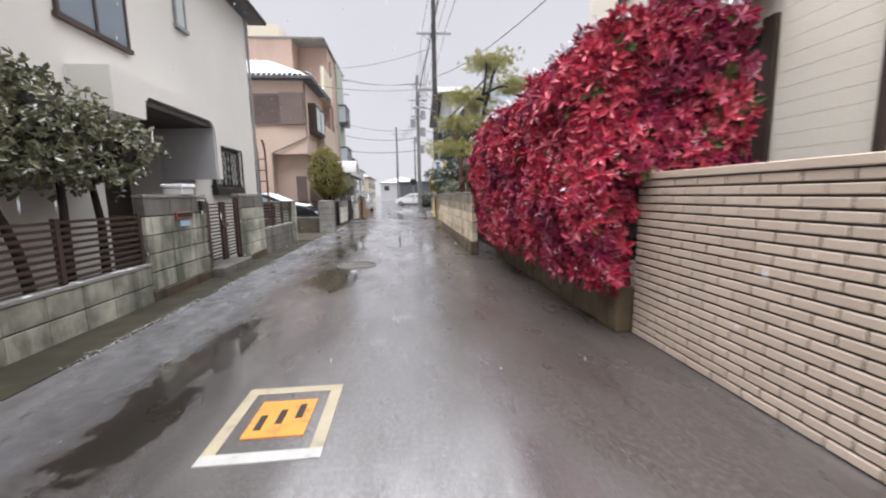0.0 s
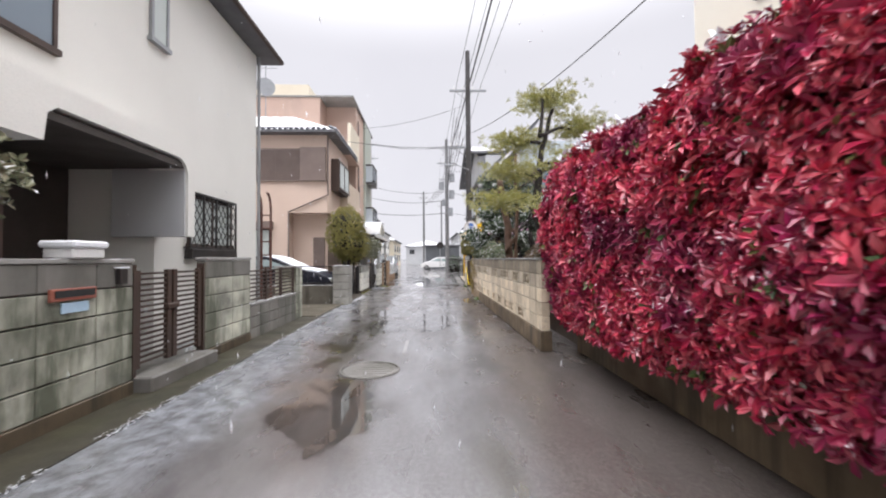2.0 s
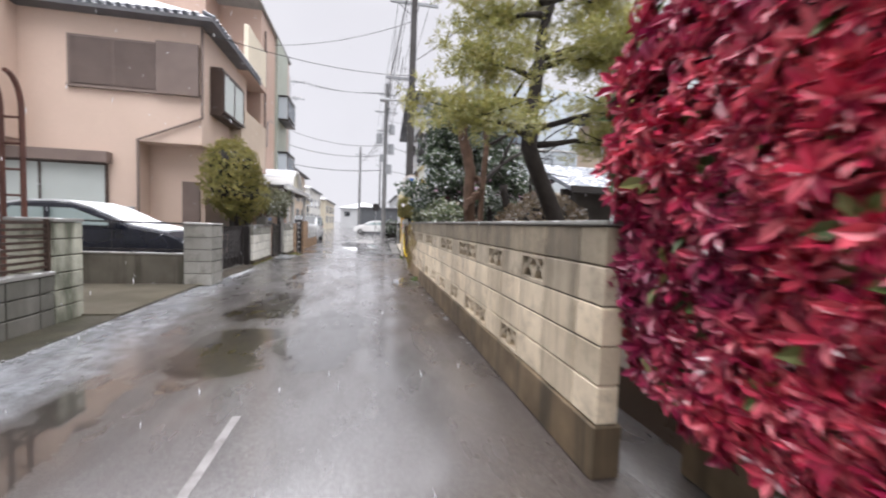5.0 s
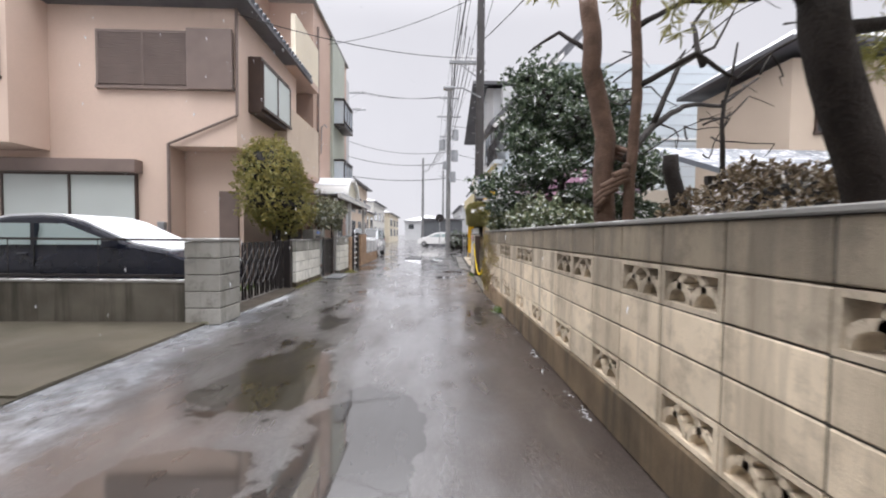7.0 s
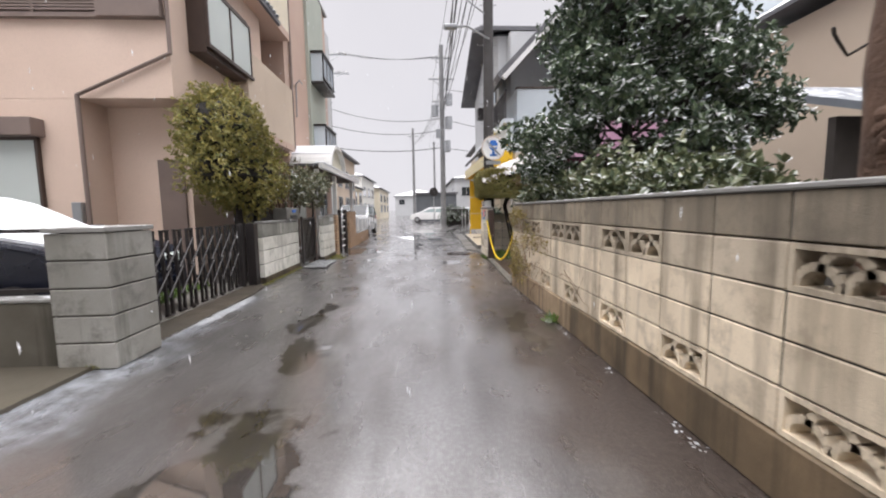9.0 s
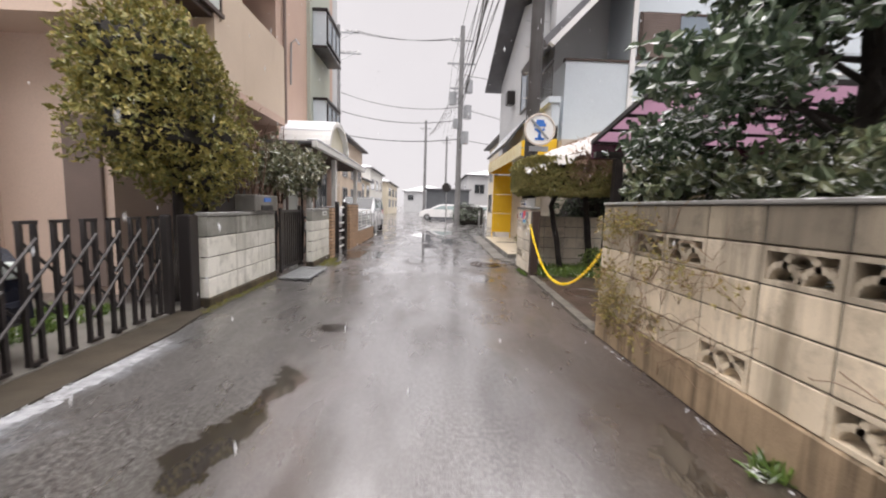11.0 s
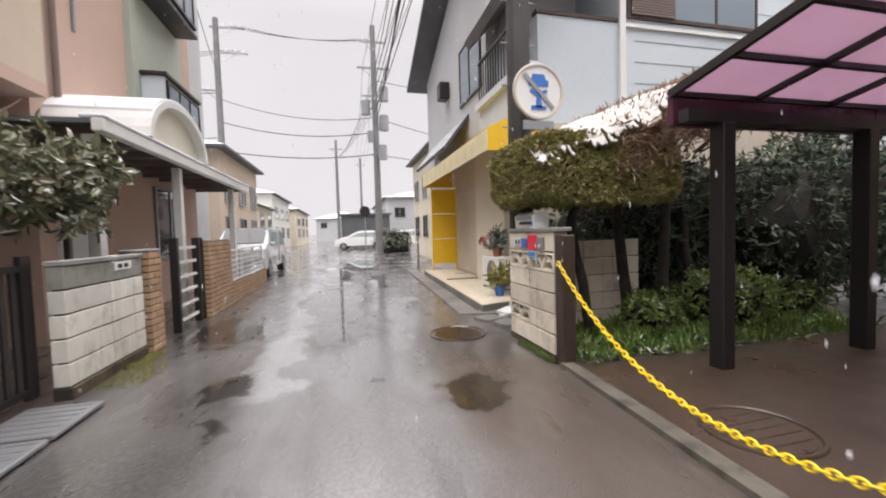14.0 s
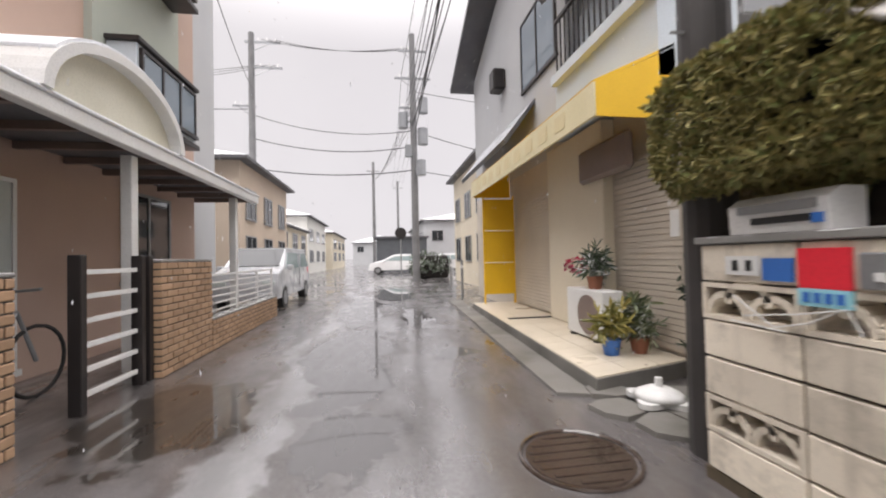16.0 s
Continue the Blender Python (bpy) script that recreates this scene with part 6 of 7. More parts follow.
course_wall(gp, 1.625, 0.15, 20.4, 21.41, 0.06, 6, 0.1955, 0.505, GATE_BLOCK, bond=0, skip=gp_open)
for y0, y1, c in ((20.4, 20.9, 4), (20.905, 21.405, 4), (20.905, 21.405, 1)):
    part("openwork_block", openwork(bmesh.new(), 1.625, 0.15, y0, y1, 0.064 + 0.1955 * c, 0.06 + 0.1955 * (c + 1) - 0.004), GATE_BLOCK, gp)
steel = thing("gate_post", 1.62, 20.33, 0, "brown metal gate post", "post")
part("tube", box(1.555, 1.69, 20.26, 20.39, 0, 1.2, 0.008), BROWN_METAL, steel)
part("hook", tube([(1.56, 20.3, 0.95), (1.52, 20.28, 0.95), (1.5, 20.28, 0.92)], 0.008, 6), GREY_METAL, steel)
mail = thing("mailbox", 1.66, 20.97, 1.27, "white metal mailbox on a gate wall", "mailbox")
part("case", prism([(1.55, 1.272), (1.72, 1.272), (1.72, 1.44), (1.6, 1.44), (1.54, 1.4)], "y", 20.78, 21.22), WHITE_PAINT, mail)
part("flap", box(1.53, 1.545, 20.82, 21.16, 1.36, 1.4), GREY_METAL, mail)
part("slot", box(1.538, 1.55, 20.85, 21.1, 1.31, 1.34), BLACK, mail)
part("sticker", box(1.535, 1.545, 20.8, 20.84, 1.3, 1.34), BLUE_SIGN, mail)
name2 = thing("name_plate", 1.545, 21.15, 1.1, "white name plate with dark bars on a gate wall", "sign")
part("board", box(1.535, 1.549, 21.07, 21.24, 1.08, 1.17), WHITE_PAINT, name2)
for k in range(2):
    part("mark", box(1.532, 1.535, 21.1 + 0.07 * k, 21.13 + 0.07 * k, 1.1, 1.15), BLACK, name2)
blue2 = thing("blue_plate", 1.545, 20.98, 1.08, "small blue metal plate on a gate wall", "sign")
part("board", box(1.535, 1.549, 20.92, 21.05, 1.06, 1.16), BLUE_SIGN, blue2)
reds = thing("security_sign", 1.54, 20.8, 1.0, "red square security sign with a pale blue foot", "sign")
part("board", box(1.528, 1.547, 20.71, 20.895, 1.04, 1.2, 0.002), RED_SIGN, reds)
part("foot", box(1.528, 1.547, 20.71, 20.895, 0.97, 1.04), surface("aqua_sign", (0.3, 0.62, 0.7), (0.28, 0.58, 0.66), 0.4), reds)
for k in range(4):
    part("mark", box(1.524, 1.528, 20.73 + 0.04 * k, 20.755 + 0.04 * k, 0.985, 1.025), BLUE_SIGN, reds)
inter = thing("door_intercom", 1.54, 20.62, 1.06, "grey intercom unit on a gate wall", "intercom")
part("case", box(1.52, 1.549, 20.56, 20.68, 1.05, 1.18, 0.006), GREY_METAL, inter)
part("button", box(1.512, 1.52, 20.6, 20.63, 1.08, 1.11), WHITE_PAINT, inter)

hang = thing("wire_hanger", 1.53, 20.9, 0.9, "white wire hangers hung on an openwork wall", "hanger")
for pts in ([(1.535, 21.2, 0.98), (1.528, 21.0, 0.86), (1.528, 20.86, 0.9), (1.535, 20.7, 0.99)], [(1.535, 21.15, 0.89), (1.526, 20.9, 0.93), (1.526, 20.72, 0.97), (1.53, 20.68, 0.88)], [(1.533, 21.22, 0.86), (1.524, 20.95, 0.85)]):
    part("wire", tube(pts, 0.0035, 5), WHITE_PAINT, hang)

# yellow chain
chain = thing("barrier_chain", 1.5, 19, 0.3, "yellow plastic chain hung across a driveway", "chain")
ring = []
for k in range(12):
    a = 2 * math.pi * k / 12
    ring.append((0.029 * math.cos(a), 0.016 * math.sin(a), 0))
link_bm = tube(ring + [ring[0]], 0.006, 5, caps=False)
link_me = bpy.data.meshes.new("link")
link_bm.to_mesh(link_me)
link_bm.free()
link_me.materials.append(CHAIN_YELLOW)
A, B = Vector((1.42, 17.07, 0.85)), Vector((1.52, 20.28, 0.96))
nl = 80


def sag(u):
    p = A.lerp(B, u)
    p.z -= 0.66 * 4 * u * (1 - u)
    return p


for k in range(nl):
    p, q = sag(k / nl), sag((k + 1) / nl)
    d = (q - p).normalized()
    ob = new("link", link_me)
    ob.parent = chain
    ob.matrix_basis = Matrix.Translation((p + q) / 2 - Vector(chain.location)) @ d.to_track_quat("X", "Z").to_matrix().to_4x4() @ pose(0, 0, 0, 90 * (k % 2) + 20, 0, 0)

# clipped hedge over the gate wall
cl = thing("clipped_hedge", 2.3, 21.0, 0, "flat-clipped olive hedge with snow on top", "hedge")
limb(cl, [(2.36, 21.0, 0), (2.22, 21.0, 0.8), (2.1, 21.0, 1.3), (2.25, 21.0, 1.7)], 0.06, 0.045, BARK_DARK, "trunk")
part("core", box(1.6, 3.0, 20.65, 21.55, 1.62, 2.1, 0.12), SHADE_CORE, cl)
hp3, hn3 = [], []
for _ in range(7000):
    x, y, z = hr.uniform(1.42, 3.25), hr.uniform(20.5, 21.75), hr.uniform(1.52, 2.2 + 0.3)
    top = 2.14 + 0.16 * (x - 1.4)
    f = hr.random()
    if f < 0.3:
        z, nn = top, (0, 0, 1)
    elif f < 0.58:
        y, nn = 20.5, (0, -1, 0)
    elif f < 0.8:
        x, nn = 1.42, (-1, 0, 0)
    else:
        z, nn = 1.54, (0, 0, -1)
    z = min(z, top)
    c = Vector((2.3, 21.1, 1.85))
    v = Vector((x, y, z))
    e = Vector(((v.x - c.x) / 0.95, (v.y - c.y) / 0.66, (v.z - c.z) / 0.38))
    m4 = (abs(e.x) ** 4 + abs(e.y) ** 4 + abs(e.z) ** 4) ** 0.25
    if m4 > 1:
        v = c + (v - c) / m4 * 1.0
    v += Vector(nn) * (0.05 * noise.noise(v * 5) - 0.04 * hr.random())
    hp3.append(v)
    hn3.append(nn)
part("foliage", leaves(hp3, hn3, 0.05, 0.014, 8, 1.0), HEDGE_LEAF, cl)
cl2 = thing("trimmed_tree", 3.3, 20.9, 0, "layered garden tree with twigs and lying snow", "tree")
limb(cl2, [(3.3, 21.0, 0), (3.25, 20.9, 1.2), (3.3, 20.9, 2.3)], 0.07, 0.04, BARK_DARK, "trunk")
wp, wn = [], []
for _ in range(9000):
    x, v = hr.uniform(1.5, 3.9), hr.uniform(-1, 1)
    y = 21.1 + 0.68 * v
    z = 2.12 + 0.38 * (x - 1.5) - 0.3 * abs(v) ** 3 + 0.05 * noise.noise(Vector((x * 3, y * 3, 1)))
    if x > 2.2 + 0.4 * hr.random() and hr.random() < 0.6:
        wp.append((x, y, z - 0.04 - 0.42 * hr.random() ** 1.5 * abs(v)))
        wn.append((0, v * 0.9, 0.6))
part("crown", leaves(wp, wn, 0.12, 0.008, 7, 1.0, droop=0.35), leaf_material("brown_twig", [(0.2, 0.125, 0.085), (0.34, 0.23, 0.16), (0.28, 0.17, 0.12), (0.46, 0.36, 0.28)], 0.8), cl2, "drooping brown twigs")
THIN_SNOW = surface("thin_snow", (0.6, 0.59, 0.59), (0.42, 0.385, 0.35), 0.8, 9, 60, 0.5, stain=(0.36, 0.28, 0.22), stain_lo=0.58, stain_scale=6, distance=0.01)
blanket, spots = bmesh.new(), {}
for i in range(190):
    for j in range(104):
        x, v = 1.45 + 2.45 * i / 189, -1.02 + 2.04 * j / 103
        y = 21.1 + 0.68 * v
        z = 2.16 + 0.38 * (x - 1.5) - 0.3 * abs(v) ** 3 + 0.05 * noise.noise(Vector((x * 3, y * 3, 1))) + 0.022 * noise.noise(Vector((x * 14, y * 5, 6)))
        cover = 0.7 * noise.noise(Vector((x * 4, y * 2.2, 4))) + 0.7 * noise.noise(Vector((x * 26, y * 9, 2))) + 0.35 * noise.noise(Vector((x * 60, y * 30, 7)))
        if cover > -0.42 + 0.55 * abs(v) ** 4 - (0.2 if x > 2 else 0.0):
            spots[i, j] = blanket.verts.new((x, y, z))
for i in range(189):
    for j in range(103):
        ring4 = [(i, j), (i + 1, j), (i + 1, j + 1), (i, j + 1)]
        if all(q in spots for q in ring4):
            blanket.faces.new([spots[q] for q in ring4])
crest = part("snow_cover", blanket, THIN_SNOW, cl2, "broken lying snow", smooth=True)
depth = crest.modifiers.new("thickness", "SOLIDIFY")
depth.thickness = 0.018
for k in range(30):
    x = hr.uniform(2.4, 3.8)
    limb(cl2, [(x, 20.9, 2.1), (x + hr.uniform(-.3, .3), 20.7 + hr.uniform(-.2, .2), 2.3), (x + hr.uniform(-.5, .5), 20.6 + hr.uniform(-.3, .3), 2.1 + hr.random() * 0.25)], 0.012, 0.004, BARK, "twig", 4)

# ---- purple carport ----
perg = thing("purple_carport", 4, 19, 0, "dark metal carport with a purple translucent roof", "carport")


def roof_z(y):
    return 2.39 + (19.9 - y) * 0.205


for k in range(5):
    x = 2.4 + k * 0.9
    part("rafter", prism([(17.82, roof_z(17.82) - 0.055), (19.92, roof_z(19.92) - 0.055), (19.92, roof_z(19.92) + 0.015), (17.82, roof_z(17.82) + 0.015)], "x", x - 0.022, x + 0.022), DARK_METAL, perg)
for k in range(5):
    y = 17.85 + k * 0.512
    part("purlin", box(2.4, 6.0, y - 0.02, y + 0.02, roof_z(y) - 0.05, roof_z(y) + 0.012), DARK_METAL, perg)
for k in range(4):
    for j in range(4):
        y0, y1 = 17.87 + j * 0.512, 17.87 + j * 0.512 + 0.472
        x0 = 2.43 + k * 0.9
        part("panel", prism([(y0, roof_z(y0) - 0.012), (y1, roof_z(y1) - 0.012), (y1, roof_z(y1) - 0.004), (y0, roof_z(y0) - 0.004)], "x", x0, x0 + 0.84), PURPLE, perg)
part("fascia", box(2.4, 6.02, 19.9, 19.96, 2.1, 2.41, 0.006), surface("maroon_metal", (0.09, 0.022, 0.045), (0.07, 0.018, 0.036), 0.3), perg, "maroon fascia board")
for x, hw in ((2.8, 0.065), (4.5, 0.065), (5.9, 0.065)):
    part("post", box(x - hw, x + hw, 19.72, 19.86, 0, 2.1, 0.008), DARK_METAL, perg)
part("beam", box(2.4, 6.0, 19.74, 19.84, 2.1, 2.2), DARK_METAL, perg)
part("snow_edge", box(2.38, 2.46, 17.85, 18.5, roof_z(18.3) + 0.0, roof_z(18.3) + 0.05, 0.01), SNOW, perg)

# ---- road sign and poles ----
sign = thing("road_sign", 1.85, 21.2, 2.4, "round white regulation sign with blue symbols", "sign")
part("disc", tube([(1.85, 21.2, 2.8), (1.85, 21.225, 2.8)], 0.3, 32), WHITE_PAINT, sign)
part("rim", tube([(1.85 + 0.295 * math.cos(a), 21.2, 2.8 + 0.295 * math.sin(a)) for a in (2 * math.pi * k / 32 for k in range(33))], 0.02, 6, caps=False), surface("faded_rim", (0.55, 0.48, 0.42), (0.5, 0.44, 0.38), 0.6), sign, "faded pale rim")


def symbol(name, pts, mat_):
    part(name, prism(pts, "y", 21.188, 21.199), mat_, sign)


symbol("car_mark", [(1.73, 2.86), (1.97, 2.86), (1.97, 2.92), (1.94, 2.93), (1.92, 2.99), (1.78, 2.99), (1.76, 2.93), (1.73, 2.92)], BLUE_SIGN)
symbol("cycle_mark", [(1.81, 2.62), (1.89, 2.62), (1.87, 2.74), (1.96, 2.8), (1.94, 2.83), (1.85, 2.78), (1.76, 2.83), (1.74, 2.8), (1.83, 2.74)], BLUE_SIGN)
symbol("cycle_mark", [(1.76, 2.6), (1.94, 2.6), (1.94, 2.64), (1.76, 2.64)], BLUE_SIGN)
part("slash", prism([(1.66, 2.97), (1.69, 3.0), (2.04, 2.63), (2.01, 2.6)], "y", 21.18, 21.187), GREY_METAL, sign)
part("sub_plate", box(1.66, 2.04, 21.2, 21.22, 2.38, 2.48, 0.004), GREY_METAL, sign)
part("bracket", box(1.83, 1.87, 21.22, 21.4, 2.4, 2.95), GREY_METAL, sign)


def utility_pole(x, y, h, r, material, label, arms, gear=True):
    p = thing("utility_pole", x, y, 0, label, "utility pole", group="utility poles")
    part("mast", cyl(x, y, 0, h, r, r * 0.72, 14), material, p)
    for z, x0, x1 in arms:
        part("crossarm", box(x + x0, x + x1, y - 0.05, y + 0.05, z, z + 0.09), GREY_METAL, p)
        part("brace", tube([(x, y - 0.05, z - 0.5), (x + (x1 if abs(x1) > abs(x0) else x0) * 0.7, y - 0.05, z)], 0.02, 5), GREY_METAL, p)
        n = 4
        for k in range(n):
            u = x + x0 + (x1 - x0) * (k + 0.5) / n
            part("insulator", cyl(u, y, z + 0.09, z + 0.27, 0.05, 0.03, 8), WHITE_PAINT, p)
    if gear:
        for dx, dy, z in ((-0.5, 0.1, h * 0.62), (0.5, 0.0, h * 0.68), (0.3, -0.4, h * 0.42)):
            part("transformer", cyl(x + dx, y + dy, z, z + 0.75, 0.24, 0.24, 14), GREY_METAL, p)
            part("bracket", box(min(x, x + dx), max(x, x + dx) + 0.01, y + dy - 0.03, y + dy + 0.03, z + 0.3, z + 0.36), GREY_METAL, p)
        part("transformer", cyl(x + 0.45, y - 0.1, h * 0.55, h * 0.55 + 0.8, 0.26, 0.26, 16), GREY_METAL, p)
        part("box", box(x - 0.45, x - 0.12, y - 0.2, y + 0.1, h * 0.5, h * 0.5 + 0.6, 0.02), GREY_METAL, p)
    for k in range(10):
        z = 2.0 + k * 0.5
        part("step", tube([(x - 0.22, y, z), (x + 0.22, y, z)], 0.01, 4), GREY_METAL, p)
    return p


utility_pole(1.8, 21.6, 11.5, 0.15, POLE_DARK, "dark concrete utility pole by a gate", [(6.7, -1.0, 0.15), (9.5, -0.9, 0.9)], gear=False)
utility_pole(1.55, 39.2, 12.5, 0.19, POLE_CONCRETE, "grey utility pole with transformers", [(10.2, -0.9, 0.9), (8.7, -0.7, 0.7), (11.6, -0.7, 0.7)])
utility_pole(-6.5, 40.5, 12.8, 0.19, POLE_CONCRETE, "grey utility pole with crossarms", [(12.3, -0.3, 1.4), (11.0, -0.2, 1.5), (9.0, -0.9, 0.2)], gear=False)
utility_pole(-0.9, 62, 11.5, 0.19, POLE_CONCRETE, "distant grey utility pole", [(10.5, -0.7, 0.7)], gear=False)
utility_pole(2.2, 75, 12, 0.19, POLE_CONCRETE, "distant grey utility pole", [(11, -0.7, 0.7)], gear=False)
lampx = thing("street_lamp", 1.75, 21.45, 5.0, "street lamp arm on a pole", "street lamp")
part("arm", tube([(1.8, 21.45, 5.6), (1.2, 21.2, 5.8), (0.9, 21.1, 5.75)], 0.025, 6), GREY_METAL, lampx)
part("head", box(0.6, 0.95, 21.02, 21.18, 5.68, 5.8, 0.03), GREY_METAL, lampx)


def wire(a, b, sag_by, r=0.012, name="power_line"):
    a, b = Vector(a), Vector(b)
    pts = []
    for k in range(17):
        u = k / 16
        p = a.lerp(b, u)
        p.z -= sag_by * 4 * u * (1 - u)
        pts.append(p)
    return tagged(part(name, tube(pts, r, 4), BLACK), "thin black overhead cable between poles", "cable", group="overhead cables")


for k in range(4):
    u = -0.55 + k * 0.4
    wire((1.8 + u, 21.6, 9.85), (1.55 + u, 39.2, 10.5), 0.5)
    wire((1.8 + u, 21.6, 9.85), (2.6 + u, -20, 10.5), 0.7)
    wire((1.55 + u, 39.2, 10.5), (2.0 + u, 75, 11.2), 0.7)
for k in range(3):
    wire((-6.0 + k * 0.35, 40.5, 12.5), (1.2 + k * 0.3, 39.2, 11.8), 0.35)
    wire((-6.0 + k * 0.35, 40.5, 11.2), (-26, 44 + k, 11.3), 0.5)
wire((-6.4, 40.5, 8.6), (1.5, 39.2, 7.6), 0.5, 0.02)
wire((-6.4, 40.5, 7.4), (1.5, 39.2, 6.8), 0.45, 0.025)
wire((1.0, 21.6, 6.85), (1.5, 39.2, 7.8), 0.6, 0.025)
wire((0.9, 21.6, 6.75), (1.5, 39.2, 7.2), 0.6, 0.02)
wire((1.0, 21.6, 6.85), (1.3, -20, 7.5), 0.9, 0.022)
for k in range(5):
    wire((1.55 - 0.1 * k, 21.6, 7.2 + 0.35 * k), (1.45 - 0.05 * k, 39.2, 7.9 + 0.3 * k), 0.45 + 0.08 * k, 0.016)
    wire((-0.9 + 0.2 * k, 62, 9.5 + 0.2 * k), (1.5, 39.2, 8.0 + 0.4 * k), 0.4, 0.014)
wire((-6.5, 40.5, 8.9), (-24, 36, 8.4), 0.5, 0.02)
wire((-6.5, 40.5, 6.6), (-22, 41, 6.2), 0.4, 0.02)
wire((1.5, 39.2, 9.6), (18, 41, 9.8), 0.5, 0.016)
wire((1.5, 39.2, 7.6), (14, 44, 7.2), 0.5, 0.02)
wire((1.5, 39.2, 5.6), (16, 42, 5.4), 0.4, 0.02)
wire((-6.5, 40.5, 5.9), (1.5, 39.2, 5.6), 0.3, 0.03)
wire((-6.5, 40.5, 10.0), (-3.9, 28.0, 8.4), 0.3, 0.015)
wire((1.8, 21.6, 6.9), (-4.0, 17.75, 6.0), 0.25, 0.01)
wire((1.8, 21.6, 8.9), (-3.95, 25, 8.8), 0.25, 0.01)
wire((1.8, 21.6, 7.4), (4.2, 8.4, 6.2), 0.4, 0.012)

# ---- shop house ----
shop = thing("shop_house", 6, 26, 0, "grey two-storey house with a shuttered shop below", "house")
part("wall", box(2.8, 9, 22.7, 31.4, 0, 2.9), SHUTTER_BEIGE, shop)
part("gable_wall", prism([(25.3, 2.9), (31.4, 2.9), (31.4, 6.6), (27.4, 8.1), (25.3, 7.3)], "x", 2.8, 9.0), GREY_RENDER, shop)
for y0, y1, z0, z1 in ((27.4, 32.0, 8.28, 6.5), (25.0, 27.4, 7.37, 8.28)):
    part("roof", prism([(y0, z0), (y1, z1), (y1, z1 + 0.14), (y0, z0 + 0.14)], "x", 2.15, 9.4), ROOF_EDGE, shop)
sh1 = new("shutter")
sh1.parent = shop
sh1.location = Vector((2.75, 26.7, 0.2)) - Vector(shop.location)
for k in range(32):
    part("slat", box(2.765, 2.79, 25.75, 27.85, 0.2 + k * 0.066, 0.258 + k * 0.066), SHUTTER_BEIGE, sh1)
sh2 = new("shutter")
sh2.parent = shop
sh2.location = Vector((2.75, 23.7, 0.2)) - Vector(shop.location)
for k in range(32):
    part("slat", box(2.765, 2.79, 22.8, 24.1, 0.2 + k * 0.066, 0.258 + k * 0.066), SHUTTER_BEIGE, sh2)
part("pillar", box(2.62, 2.8, 24.1, 25.75, 0.16, 2.9, 0.01), CREAM_RENDER, shop)
part("notice", box(2.757, 2.764, 23.0, 23.12, 1.35, 1.62), WHITE_PAINT, shop, "white paper notice")
part("sign_board", box(2.5, 2.6, 23.4, 24.5, 2.12, 2.56, 0.045), SHUTTER_BROWN, shop, "dark brown board")
windowed(shop, "x", 2.8, 25.6, 27.2, 4.5, 5.9, -1, 2, DARK_METAL, PANE_SKY)
part("vent_hood", box(2.5, 2.8, 28.3, 28.7, 5.1, 5.6, 0.04), DARK_METAL, shop)
rl = new("balcony_rail")
rl.parent = shop
rl.location = Vector((2.3, 24.3, 3.9)) - Vector(shop.location)
part("top_rail", box(2.55, 2.6, 23.0, 25.2, 4.75, 4.8), DARK_METAL, rl)
part("bottom_rail", box(2.55, 2.6, 23.0, 25.2, 3.95, 4.0), DARK_METAL, rl)
for k in range(17):
    part("baluster", box(2.565, 2.585, 23.0 + k * 0.135, 23.02 + k * 0.135, 4.0, 4.75), DARK_METAL, rl)
part("balcony_floor", box(2.5, 2.8, 22.95, 25.25, 3.8, 3.94), PALE_SIDING, shop)
part("balcony_apron", box(2.6, 2.8, 23.0, 25.3, 2.95, 3.8), PALE_SIDING, shop)
part("lean_roof", prism([(2.2, 3.3), (2.8, 4.1), (2.8, 4.2), (2.15, 3.38)], "y", 26.6, 30.6), ROOF_TILE, shop, "small snowy lean-to roof")
FADED_MARK = surface("faded_mark", (0.66, 0.56, 0.3), (0.7, 0.6, 0.36), 0.5, 6, 60, 0.05)
aw = thing("awning", 2.3, 25.5, 2.4, "yellow shop awning with a cream front band", "awning")
part("canopy", prism([(1.92, 2.84), (2.78, 3.25), (2.78, 3.28), (1.9, 2.87)], "y", 23.0, 28.2), YELLOW, aw)
part("front_band", box(1.89, 1.915, 23.0, 28.2, 2.52, 2.85), CREAM_VINYL, aw, "cream front band with faded marks")
for k in range(9):
    part("mark", box(1.884, 1.889, 23.6 + k * 0.48, 23.85 + k * 0.48, 2.6, 2.78), FADED_MARK, aw)
for y in (23.0, 28.18):
    part("end_panel", prism([(1.916, 2.52), (2.78, 2.52), (2.78, 3.24), (1.916, 2.84)], "y", y, y + 0.02), YELLOW, aw)
yp = thing("yellow_panel", 2.45, 27.95, 0.2, "yellow vinyl side screen below an awning", "screen")
for k in range(3):
    part("sheet", box(2.08, 2.74, 27.9, 27.93, 0.36 + k * 0.7, 1.04 + k * 0.7, 0.004), YELLOW, yp)
for x in (2.06, 2.74):
    part("post", box(x, x + 0.03, 27.9, 27.94, 0.1, 2.52), YELLOW, yp)
plat = tagged(part("step_platform", prism([(1.62, 22.62), (2.8, 22.95), (2.8, 28.2), (1.86, 28.2)], "z", 0, 0.14), CONCRETE), "raised cream-tiled shop step", "step", kind="structure")
